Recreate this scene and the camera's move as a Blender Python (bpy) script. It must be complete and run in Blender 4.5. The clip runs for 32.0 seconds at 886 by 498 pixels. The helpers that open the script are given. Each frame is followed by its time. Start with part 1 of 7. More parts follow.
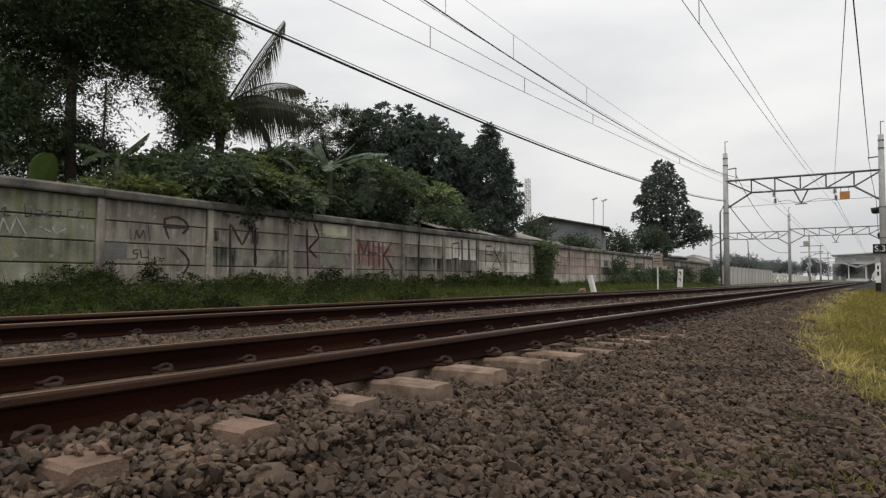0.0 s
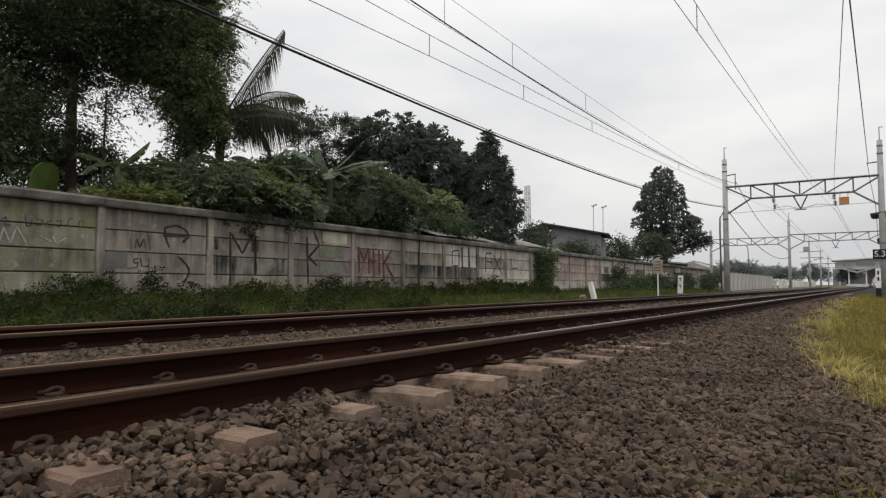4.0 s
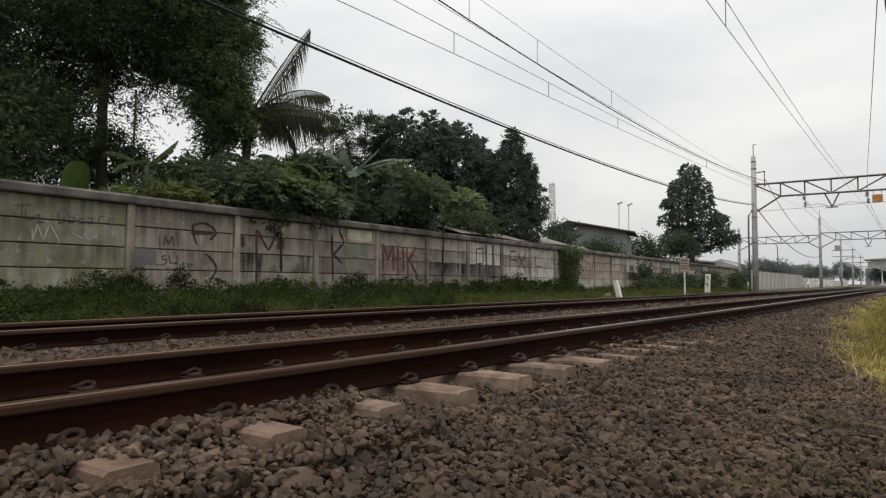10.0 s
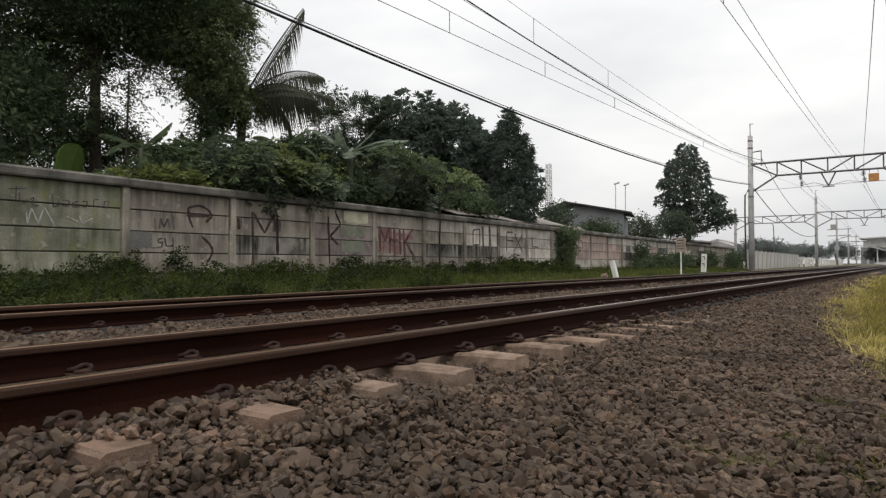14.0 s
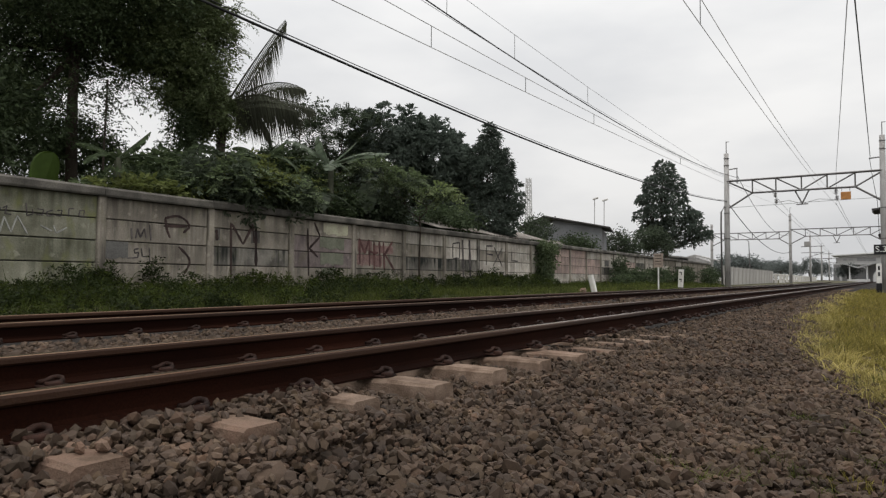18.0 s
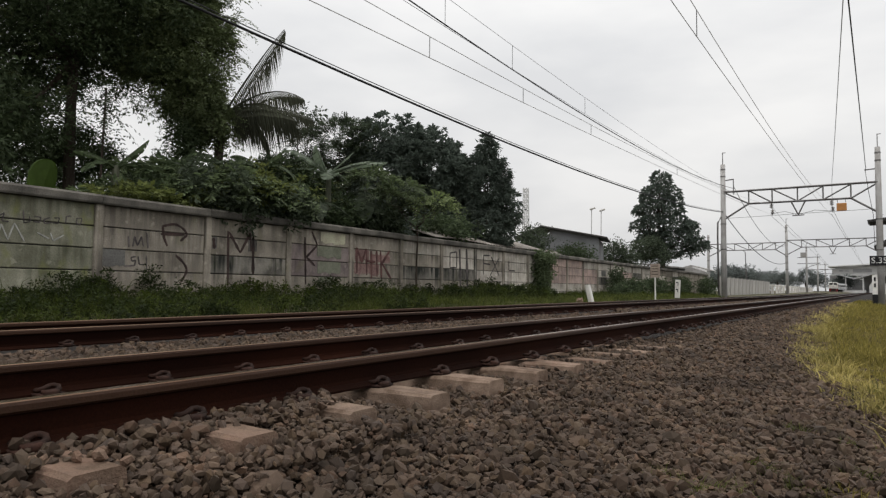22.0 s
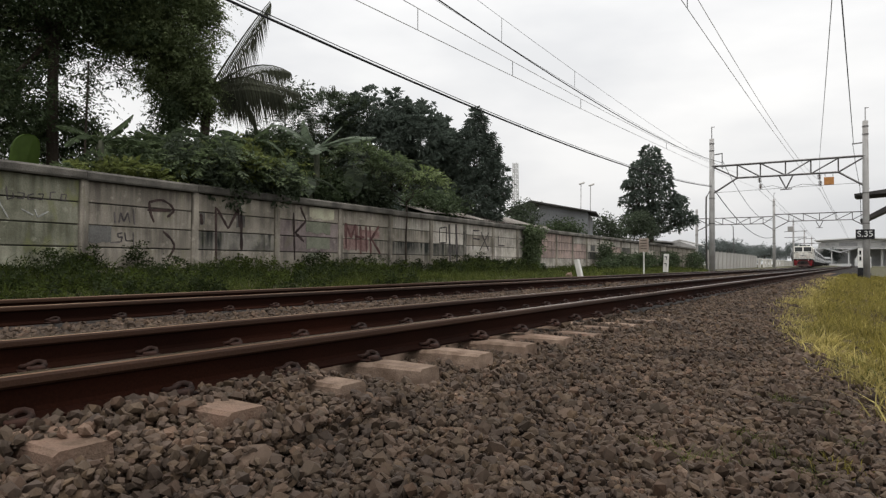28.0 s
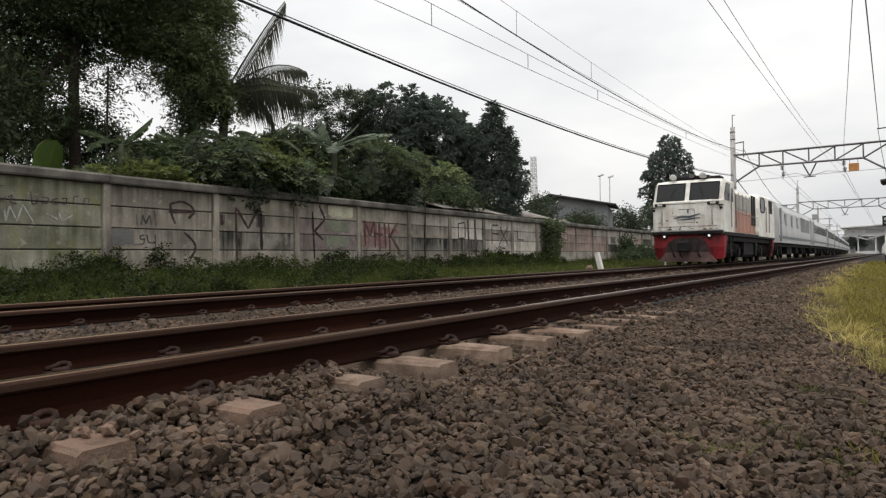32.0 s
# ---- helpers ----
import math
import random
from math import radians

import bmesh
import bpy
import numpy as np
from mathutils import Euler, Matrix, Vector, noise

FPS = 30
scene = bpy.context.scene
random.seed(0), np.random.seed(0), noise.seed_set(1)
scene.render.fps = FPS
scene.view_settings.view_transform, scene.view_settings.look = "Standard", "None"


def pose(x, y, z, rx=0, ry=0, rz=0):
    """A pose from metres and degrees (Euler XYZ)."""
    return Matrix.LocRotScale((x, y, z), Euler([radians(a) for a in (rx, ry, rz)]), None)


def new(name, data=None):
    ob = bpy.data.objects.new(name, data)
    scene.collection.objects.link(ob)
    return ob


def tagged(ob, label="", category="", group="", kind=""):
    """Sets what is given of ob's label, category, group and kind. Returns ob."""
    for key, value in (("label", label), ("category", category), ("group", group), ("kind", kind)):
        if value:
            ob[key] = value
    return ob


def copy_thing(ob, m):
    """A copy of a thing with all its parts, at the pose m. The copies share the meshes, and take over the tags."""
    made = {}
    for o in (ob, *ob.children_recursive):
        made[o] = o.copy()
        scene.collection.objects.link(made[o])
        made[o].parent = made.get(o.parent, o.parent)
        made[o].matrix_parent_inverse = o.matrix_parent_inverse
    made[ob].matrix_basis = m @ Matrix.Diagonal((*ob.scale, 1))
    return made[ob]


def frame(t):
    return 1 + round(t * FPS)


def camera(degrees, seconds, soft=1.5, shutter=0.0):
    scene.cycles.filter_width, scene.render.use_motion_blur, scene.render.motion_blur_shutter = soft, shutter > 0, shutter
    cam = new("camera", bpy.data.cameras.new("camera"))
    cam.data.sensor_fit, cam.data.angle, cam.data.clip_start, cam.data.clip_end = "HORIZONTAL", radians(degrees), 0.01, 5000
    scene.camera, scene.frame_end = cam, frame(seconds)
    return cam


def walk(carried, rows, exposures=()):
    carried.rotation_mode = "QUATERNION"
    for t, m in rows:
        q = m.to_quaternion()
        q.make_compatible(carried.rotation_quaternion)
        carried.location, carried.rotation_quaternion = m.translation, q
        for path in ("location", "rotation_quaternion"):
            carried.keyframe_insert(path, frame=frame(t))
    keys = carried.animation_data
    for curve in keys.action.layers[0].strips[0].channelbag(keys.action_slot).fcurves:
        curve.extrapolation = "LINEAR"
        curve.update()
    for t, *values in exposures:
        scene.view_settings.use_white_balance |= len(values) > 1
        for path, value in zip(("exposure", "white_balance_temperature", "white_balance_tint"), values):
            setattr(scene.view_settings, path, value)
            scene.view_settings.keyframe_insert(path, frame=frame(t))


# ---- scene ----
# The line runs along +y; z = 0 is about the top of the sleepers.
PATH = [
    (0, pose(0.000, 0.000, 0.572, 92.49, -0.19, 33.11)),
    (0.5, pose(0.009, -0.008, 0.571, 93.08, -0.16, 32.80)),
    (1, pose(0.008, -0.006, 0.575, 93.14, 0.09, 33.12)),
    (1.5, pose(0.007, -0.004, 0.572, 92.70, 0.10, 33.18)),
    (2, pose(0.003, -0.005, 0.572, 92.48, -0.30, 32.96)),
    (2.5, pose(0.001, -0.003, 0.575, 92.67, -0.28, 33.10)),
    (3, pose(-0.000, -0.007, 0.574, 92.99, -0.31, 33.05)),
    (3.5, pose(0.004, -0.009, 0.575, 93.08, -0.12, 33.08)),
    (5.5, pose(0.001, -0.007, 0.571, 92.85, 0.75, 33.50)),
    (6, pose(0.007, -0.003, 0.571, 92.69, 0.80, 33.90)),
    (6.5, pose(-0.000, -0.011, 0.572, 92.65, 0.74, 33.60)),
    (7, pose(0.009, -0.011, 0.574, 92.40, 0.77, 33.90)),
    (7.5, pose(0.008, -0.013, 0.575, 92.50, 0.86, 34.14)),
    (8, pose(0.007, -0.014, 0.576, 92.75, 0.77, 34.31)),
    (8.5, pose(0.001, -0.008, 0.574, 92.72, 0.55, 34.31)),
    (9, pose(-0.001, -0.009, 0.572, 92.99, 0.45, 34.17)),
    (9.5, pose(0.006, -0.014, 0.574, 92.90, 0.50, 34.11)),
    (10, pose(0.003, -0.011, 0.576, 92.91, -0.16, 35.15)),
    (10.5, pose(0.006, -0.012, 0.576, 92.89, -0.29, 34.24)),
    (11, pose(-0.010, -0.005, 0.571, 92.31, -0.14, 34.90)),
    (11.5, pose(-0.012, -0.002, 0.570, 91.77, 0.17, 35.90)),
    (12, pose(-0.004, 0.002, 0.570, 90.50, 0.13, 36.33)),
    (12.5, pose(-0.008, -0.000, 0.570, 90.94, 0.18, 36.01)),
    (13, pose(-0.002, -0.004, 0.571, 91.14, 0.40, 35.72)),
    (13.5, pose(-0.001, -0.000, 0.573, 91.16, 0.20, 35.22)),
    (14, pose(-0.003, -0.000, 0.571, 91.34, 0.19, 34.89)),
    (14.5, pose(0.004, -0.005, 0.573, 91.46, 0.39, 34.60)),
    (15, pose(-0.002, 0.002, 0.566, 91.51, 0.49, 34.08)),
    (15.5, pose(0.006, 0.001, 0.570, 91.58, 0.43, 33.88)),
    (17.5, pose(0.006, -0.004, 0.569, 92.17, -0.14, 33.21)),
    (18, pose(0.004, -0.003, 0.571, 92.46, -0.31, 33.17)),
    (18.5, pose(0.003, -0.003, 0.572, 92.41, -0.50, 33.01)),
    (19, pose(0.008, -0.006, 0.574, 92.66, -0.55, 32.79)),
    (19.5, pose(0.005, -0.007, 0.573, 92.80, -0.54, 32.81)),
    (20, pose(0.012, -0.010, 0.576, 92.84, -0.49, 32.92)),
    (20.5, pose(0.008, -0.012, 0.575, 93.11, -0.45, 33.13)),
    (21, pose(0.017, -0.022, 0.578, 93.18, -0.57, 32.90)),
    (21.5, pose(0.012, -0.018, 0.576, 93.31, -0.59, 32.90)),
    (22, pose(0.010, -0.017, 0.575, 93.24, -0.57, 32.91)),
    (22.5, pose(0.016, -0.016, 0.576, 93.07, -0.35, 32.90)),
    (23, pose(0.009, -0.011, 0.571, 92.68, -0.10, 32.87)),
    (23.5, pose(0.011, -0.008, 0.571, 91.74, -0.07, 32.61)),
    (24, pose(0.010, -0.005, 0.570, 91.24, -0.19, 32.52)),
    (24.5, pose(0.002, 0.006, 0.569, 90.92, -0.29, 32.57)),
    (25, pose(-0.000, 0.009, 0.566, 91.00, -0.12, 32.65)),
    (25.5, pose(0.005, 0.003, 0.571, 91.14, -0.31, 32.39)),
    (27.5, pose(0.008, 0.001, 0.569, 91.31, -0.20, 32.48)),
    (28, pose(0.003, 0.006, 0.566, 91.17, -0.29, 32.05)),
    (28.5, pose(0.003, 0.011, 0.567, 90.88, -0.14, 32.24)),
    (29, pose(-0.002, 0.019, 0.562, 91.17, -0.01, 32.64)),
    (29.5, pose(0.003, 0.019, 0.563, 90.90, 0.23, 32.74)),
    (30, pose(0.009, 0.018, 0.564, 90.89, 0.20, 32.88)),
    (30.5, pose(0.003, 0.021, 0.564, 90.74, 0.12, 32.78)),
    (31, pose(0.005, 0.021, 0.563, 90.65, 0.40, 32.89)),
    (31.5, pose(0.011, 0.022, 0.566, 90.71, 0.67, 33.36)),
    (32, pose(0.013, 0.021, 0.564, 90.81, 0.86, 33.73)),
]
cam = camera(66.54, 32.0, soft=1.3)
walk(cam, PATH, [(0, -0.09), (10.5, -0.09), (11.5, -0.02), (12.5, 0.10), (14, 0.08), (15, 0.03), (18, -0.10), (20, -0.12), (23, -0.09), (24.5, 0.02), (28, 0.05), (32, 0.09)])

# ---- light: a closed, bright overcast sky ----
SUN_UP, SUN_TURN = 66.0, 150.0
world = bpy.data.worlds.new("overcast")
scene.world = world
world.use_nodes = True
wn, wl = world.node_tree.nodes, world.node_tree.links
wn.clear()
w_out, w_bg = wn.new("ShaderNodeOutputWorld"), wn.new("ShaderNodeBackground")
w_sky, w_hsv, w_mix = wn.new("ShaderNodeTexSky"), wn.new("ShaderNodeHueSaturation"), wn.new("ShaderNodeMix")
w_co, w_map, w_noise, w_ramp = (wn.new("ShaderNodeTexCoord"), wn.new("ShaderNodeMapping"),
                                wn.new("ShaderNodeTexNoise"), wn.new("ShaderNodeValToRGB"))
w_sky.sky_type, w_sky.sun_disc = "NISHITA", False
w_sky.sun_elevation, w_sky.sun_rotation = radians(SUN_UP), radians(SUN_TURN)
w_sky.air_density, w_sky.dust_density = 1.0, 6.0
w_hsv.inputs["Saturation"].default_value = 0.08
w_hsv.inputs["Value"].default_value = 1.0
w_map.inputs["Scale"].default_value = (1.0, 1.0, 3.0)
w_noise.inputs["Scale"].default_value = 2.1
w_noise.inputs["Detail"].default_value = 5.0
w_ramp.color_ramp.elements[0].position, w_ramp.color_ramp.elements[1].position = 0.36, 0.62
w_ramp.color_ramp.elements[0].color = (7.05, 7.12, 7.26, 1)
w_ramp.color_ramp.elements[1].color = (9.0, 8.94, 8.85, 1)
w_mix.data_type = "RGBA"
w_mix.inputs[0].default_value = 0.85
wl.new(w_co.outputs["Generated"], w_map.inputs["Vector"])
wl.new(w_map.outputs["Vector"], w_noise.inputs["Vector"])
wl.new(w_noise.outputs["Fac"], w_ramp.inputs["Fac"])
wl.new(w_sky.outputs["Color"], w_hsv.inputs["Color"])
wl.new(w_hsv.outputs["Color"], w_mix.inputs["A"])
wl.new(w_ramp.outputs["Color"], w_mix.inputs["B"])
# an overcast sky is brighter overhead than at the horizon
w_sep, w_up, w_dim = wn.new("ShaderNodeSeparateXYZ"), wn.new("ShaderNodeMapRange"), wn.new("ShaderNodeVectorMath")
w_up.inputs["From Min"].default_value, w_up.inputs["From Max"].default_value = 0.0, 0.45
w_up.inputs["To Min"].default_value, w_up.inputs["To Max"].default_value = 0.80, 1.08
w_dim.operation = "SCALE"
wl.new(w_co.outputs["Generated"], w_sep.inputs["Vector"])
wl.new(w_sep.outputs["Z"], w_up.inputs["Value"])
wl.new(w_mix.outputs["Result"], w_dim.inputs[0])
w_top, w_mul = wn.new("ShaderNodeMapRange"), wn.new("ShaderNodeMath")
w_top.inputs["From Min"].default_value, w_top.inputs["From Max"].default_value = 0.42, 1.0
w_top.inputs["To Min"].default_value, w_top.inputs["To Max"].default_value = 1.0, 1.9
w_mul.operation = "MULTIPLY"
wl.new(w_sep.outputs["Z"], w_top.inputs["Value"])
wl.new(w_up.outputs["Result"], w_mul.inputs[0])
wl.new(w_top.outputs["Result"], w_mul.inputs[1])
wl.new(w_mul.outputs["Value"], w_dim.inputs["Scale"])
wl.new(w_dim.outputs["Vector"], w_bg.inputs["Color"])
w_bg.inputs["Strength"].default_value = 0.128
wl.new(w_bg.outputs["Background"], w_out.inputs["Surface"])

sun = new("sun", bpy.data.lights.new("sun", "SUN"))
sun.data.energy, sun.data.angle, sun.data.color = 0.55, radians(30), (1.0, 0.97, 0.93)
sun.matrix_world = pose(0, 0, 40, 90 - SUN_UP, 0, 180 - SUN_TURN)


# ---- materials ----
def mat(name, base, dark=None, rough=0.8, metal=0.0, scale=3.0, fine=60.0, bump=0.3, spread=0.12, island=0.0,
        streak=None, stretch=(1, 1, 1), glow=0.0, spec=0.2, contrast=(0.35, 0.68), dist=0.01, spot=False):
    """A surface with a coarse stain, a fine grain, a tone per object or per island, and relief."""
    m = bpy.data.materials.new(name)
    m.use_nodes = True
    n, l = m.node_tree.nodes, m.node_tree.links
    b = n["Principled BSDF"]
    b.inputs["Roughness"].default_value = rough
    b.inputs["Metallic"].default_value = metal
    b.inputs["Specular IOR Level"].default_value = spec
    dark = dark or tuple(c * 0.55 for c in base)
    co, mp = n.new("ShaderNodeTexCoord"), n.new("ShaderNodeMapping")
    mp.inputs["Scale"].default_value = stretch
    where = co.outputs["Object"]
    if spot:  # shift the pattern from piece to piece
        at, add = n.new("ShaderNodeObjectInfo"), n.new("ShaderNodeVectorMath")
        l.new(co.outputs["Object"], add.inputs[0])
        l.new(at.outputs["Location"], add.inputs[1])
        where = add.outputs["Vector"]
    l.new(where, mp.inputs["Vector"])
    big, small = n.new("ShaderNodeTexNoise"), n.new("ShaderNodeTexNoise")
    big.inputs["Scale"].default_value, big.inputs["Detail"].default_value = scale, 6
    small.inputs["Scale"].default_value, small.inputs["Detail"].default_value = fine, 3
    l.new(mp.outputs["Vector"], big.inputs["Vector"])
    l.new(where, small.inputs["Vector"])
    ramp = n.new("ShaderNodeValToRGB")
    ramp.color_ramp.elements[0].position, ramp.color_ramp.elements[1].position = contrast
    ramp.color_ramp.elements[0].color, ramp.color_ramp.elements[1].color = (*dark, 1), (*base, 1)
    l.new(big.outputs["Fac"], ramp.inputs["Fac"])
    grain = n.new("ShaderNodeMapRange")
    grain.inputs["From Min"].default_value, grain.inputs["From Max"].default_value = 0.3, 0.7
    grain.inputs["To Min"].default_value, grain.inputs["To Max"].default_value = 1 - spread, 1 + spread
    l.new(small.outputs["Fac"], grain.inputs["Value"])
    if island:
        geo = n.new("ShaderNodeNewGeometry")
        tone_from = geo.outputs["Random Per Island"]
    else:
        info = n.new("ShaderNodeObjectInfo")
        tone_from = info.outputs["Random"]
    tone = n.new("ShaderNodeMapRange")
    tone.inputs["To Min"].default_value = 1 - (island or spread)
    tone.inputs["To Max"].default_value = 1 + (island or spread)
    l.new(tone_from, tone.inputs["Value"])
    mul = n.new("ShaderNodeMath")
    mul.operation = "MULTIPLY"
    l.new(grain.outputs["Result"], mul.inputs[0])
    l.new(tone.outputs["Result"], mul.inputs[1])
    sc = n.new("ShaderNodeVectorMath")
    sc.operation = "SCALE"
    l.new(ramp.outputs["Color"], sc.inputs[0])
    l.new(mul.outputs["Value"], sc.inputs["Scale"])
    colour = sc.outputs["Vector"]
    if streak:  # runs of dirt or rust down the face, over patches
        tint, amount, size = streak
        sm = n.new("ShaderNodeMapping")
        sm.inputs["Scale"].default_value = (size, size, size * 0.12)
        l.new(where, sm.inputs["Vector"])
        sn, pn = n.new("ShaderNodeTexNoise"), n.new("ShaderNodeTexNoise")
        sn.inputs["Scale"].default_value, sn.inputs["Detail"].default_value = 1.0, 5
        pn.inputs["Scale"].default_value, pn.inputs["Detail"].default_value = 0.45, 3
        l.new(sm.outputs["Vector"], sn.inputs["Vector"])
        l.new(where, pn.inputs["Vector"])
        m1 = n.new("ShaderNodeMath")
        m1.operation = "MULTIPLY"
        l.new(sn.outputs["Fac"], m1.inputs[0])
        l.new(pn.outputs["Fac"], m1.inputs[1])
        mr = n.new("ShaderNodeMapRange")
        mr.inputs["From Min"].default_value, mr.inputs["From Max"].default_value = 0.24, 0.37
        mr.inputs["To Max"].default_value = amount
        l.new(m1.outputs["Value"], mr.inputs["Value"])
        mx = n.new("ShaderNodeMix")
        mx.data_type = "RGBA"
        l.new(mr.outputs["Result"], mx.inputs[0])
        l.new(colour, mx.inputs["A"])
        mx.inputs["B"].default_value = (*tint, 1)
        colour = mx.outputs["Result"]
    l.new(colour, b.inputs["Base Color"])
    if bump:
        bp = n.new("ShaderNodeBump")
        bp.inputs["Strength"].default_value, bp.inputs["Distance"].default_value = bump, dist
        l.new(small.outputs["Fac"], bp.inputs["Height"])
        l.new(bp.outputs["Normal"], b.inputs["Normal"])
    if glow:
        b.inputs["Emission Color"].default_value = (*base, 1)
        b.inputs["Emission Strength"].default_value = glow
    return m


def leaf_mat(name, base, spread=0.32, rough=0.55):
    m = mat(name, base, tuple(c * 0.62 for c in base), rough=rough, scale=0.9, fine=9, bump=0, spread=0.1, island=spread, spec=0.2)
    n, l = m.node_tree.nodes, m.node_tree.links
    b, out = n["Principled BSDF"], n["Material Output"]
    thin, mix = n.new("ShaderNodeBsdfTranslucent"), n.new("ShaderNodeMixShader")
    l.new(b.inputs["Base Color"].links[0].from_socket, thin.inputs["Color"])
    mix.inputs[0].default_value = 0.46
    l.new(b.outputs["BSDF"], mix.inputs[1])
    l.new(thin.outputs["BSDF"], mix.inputs[2])
    l.new(mix.outputs["Shader"], out.inputs["Surface"])
    return m


def stone_mat(name, *colours, **rest):
    """Mixed crushed stone: most brown-grey, some olive, some blue-grey, a few pale."""
    m = mat(name, *colours, **rest)
    n, l = m.node_tree.nodes, m.node_tree.links
    b = n["Principled BSDF"]
    geo, hue, mul = n.new("ShaderNodeNewGeometry"), n.new("ShaderNodeValToRGB"), n.new("ShaderNodeVectorMath")
    mix = n.new("ShaderNodeMath")
    mix.operation, mix.inputs[1].default_value = "MULTIPLY", 7.31
    part_of = n.new("ShaderNodeMath")
    part_of.operation = "FRACT"
    l.new(geo.outputs["Random Per Island"], mix.inputs[0])
    l.new(mix.outputs["Value"], part_of.inputs[0])
    ramp = hue.color_ramp
    ramp.interpolation = "CONSTANT"
    ramp.elements[0].color, ramp.elements[1].color = (1.0, 1.0, 1.0, 1), (1.02, 1.06, 1.02, 1)
    ramp.elements[0].position, ramp.elements[1].position = 0.0, 0.42
    for where, tint in ((0.62, (1.06, 1.04, 0.92, 1)), (0.78, (1.12, 1.02, 0.96, 1)), (0.88, (0.88, 0.92, 1.0, 1)), (0.975, (1.5, 1.46, 1.4, 1))):
        ramp.elements.new(where).color = tint
    mul.operation = "MULTIPLY"
    l.new(part_of.outputs["Value"], hue.inputs["Fac"])
    l.new(b.inputs["Base Color"].links[0].from_socket, mul.inputs[0])
    l.new(hue.outputs["Color"], mul.inputs[1])
    l.new(mul.outputs["Vector"], b.inputs["Base Color"])
    return m


def wall_mat(name, base, dark, grime, soot=(0.062, 0.055, 0.047), moss=0.18):
    """Cast concrete with blotches, run-off streaks from each panel's upper edge, lichen and flaked pale spots."""
    m = mat(name, base, dark, 0.93, scale=1.7, fine=42, bump=0.4, spread=0.16, spot=True, spec=0.12, contrast=(0.38, 0.62))
    n, l = m.node_tree.nodes, m.node_tree.links
    b = n["Principled BSDF"]
    colour = b.inputs["Base Color"].links[0].from_socket
    where = n["Vector Math"].outputs["Vector"]

    def field(stretch, scale, low, high, top, detail=5):
        mp, tx, mr = n.new("ShaderNodeMapping"), n.new("ShaderNodeTexNoise"), n.new("ShaderNodeMapRange")
        mp.inputs["Scale"].default_value = stretch
        tx.inputs["Scale"].default_value, tx.inputs["Detail"].default_value = scale, detail
        mr.inputs["From Min"].default_value, mr.inputs["From Max"].default_value, mr.inputs["To Max"].default_value = low, high, top
        l.new(where, mp.inputs["Vector"])
        l.new(mp.outputs["Vector"], tx.inputs["Vector"])
        l.new(tx.outputs["Fac"], mr.inputs["Value"])
        return mr.outputs["Result"]

    def times(a, c):
        x = n.new("ShaderNodeMath")
        x.operation = "MULTIPLY"
        l.new(a, x.inputs[0])
        l.new(c, x.inputs[1])
        return x.outputs["Value"]

    def over(mask, tint):
        nonlocal colour
        mx = n.new("ShaderNodeMix")
        mx.data_type = "RGBA"
        l.new(mask, mx.inputs[0])
        l.new(colour, mx.inputs["A"])
        mx.inputs["B"].default_value = (*tint, 1)
        colour = mx.outputs["Result"]

    co, sep, edge = n.new("ShaderNodeTexCoord"), n.new("ShaderNodeSeparateXYZ"), n.new("ShaderNodeMapRange")
    edge.inputs["From Min"].default_value, edge.inputs["From Max"].default_value = 0.0, 0.38
    edge.inputs["To Min"].default_value, edge.inputs["To Max"].default_value = 0.35, 1.0
    l.new(co.outputs["Object"], sep.inputs["Vector"])
    l.new(sep.outputs["Z"], edge.inputs["Value"])
    over(field((1, 1, 1), 7.0, 0.60, 0.68, 0.5, 8), tuple(min(0.8, c * 1.35 + 0.03) for c in base))
    over(times(times(field((7, 7, 0.55), 1.0, 0.40, 0.60, 1.0), field((1, 1, 1), 0.9, 0.34, 0.54, grime)), edge.outputs["Result"]), soot)
    over(field((1, 1, 0.7), 3.2, 0.56, 0.72, moss, 7), (0.17, 0.175, 0.07))
    l.new(colour, b.inputs["Base Color"])
    return m


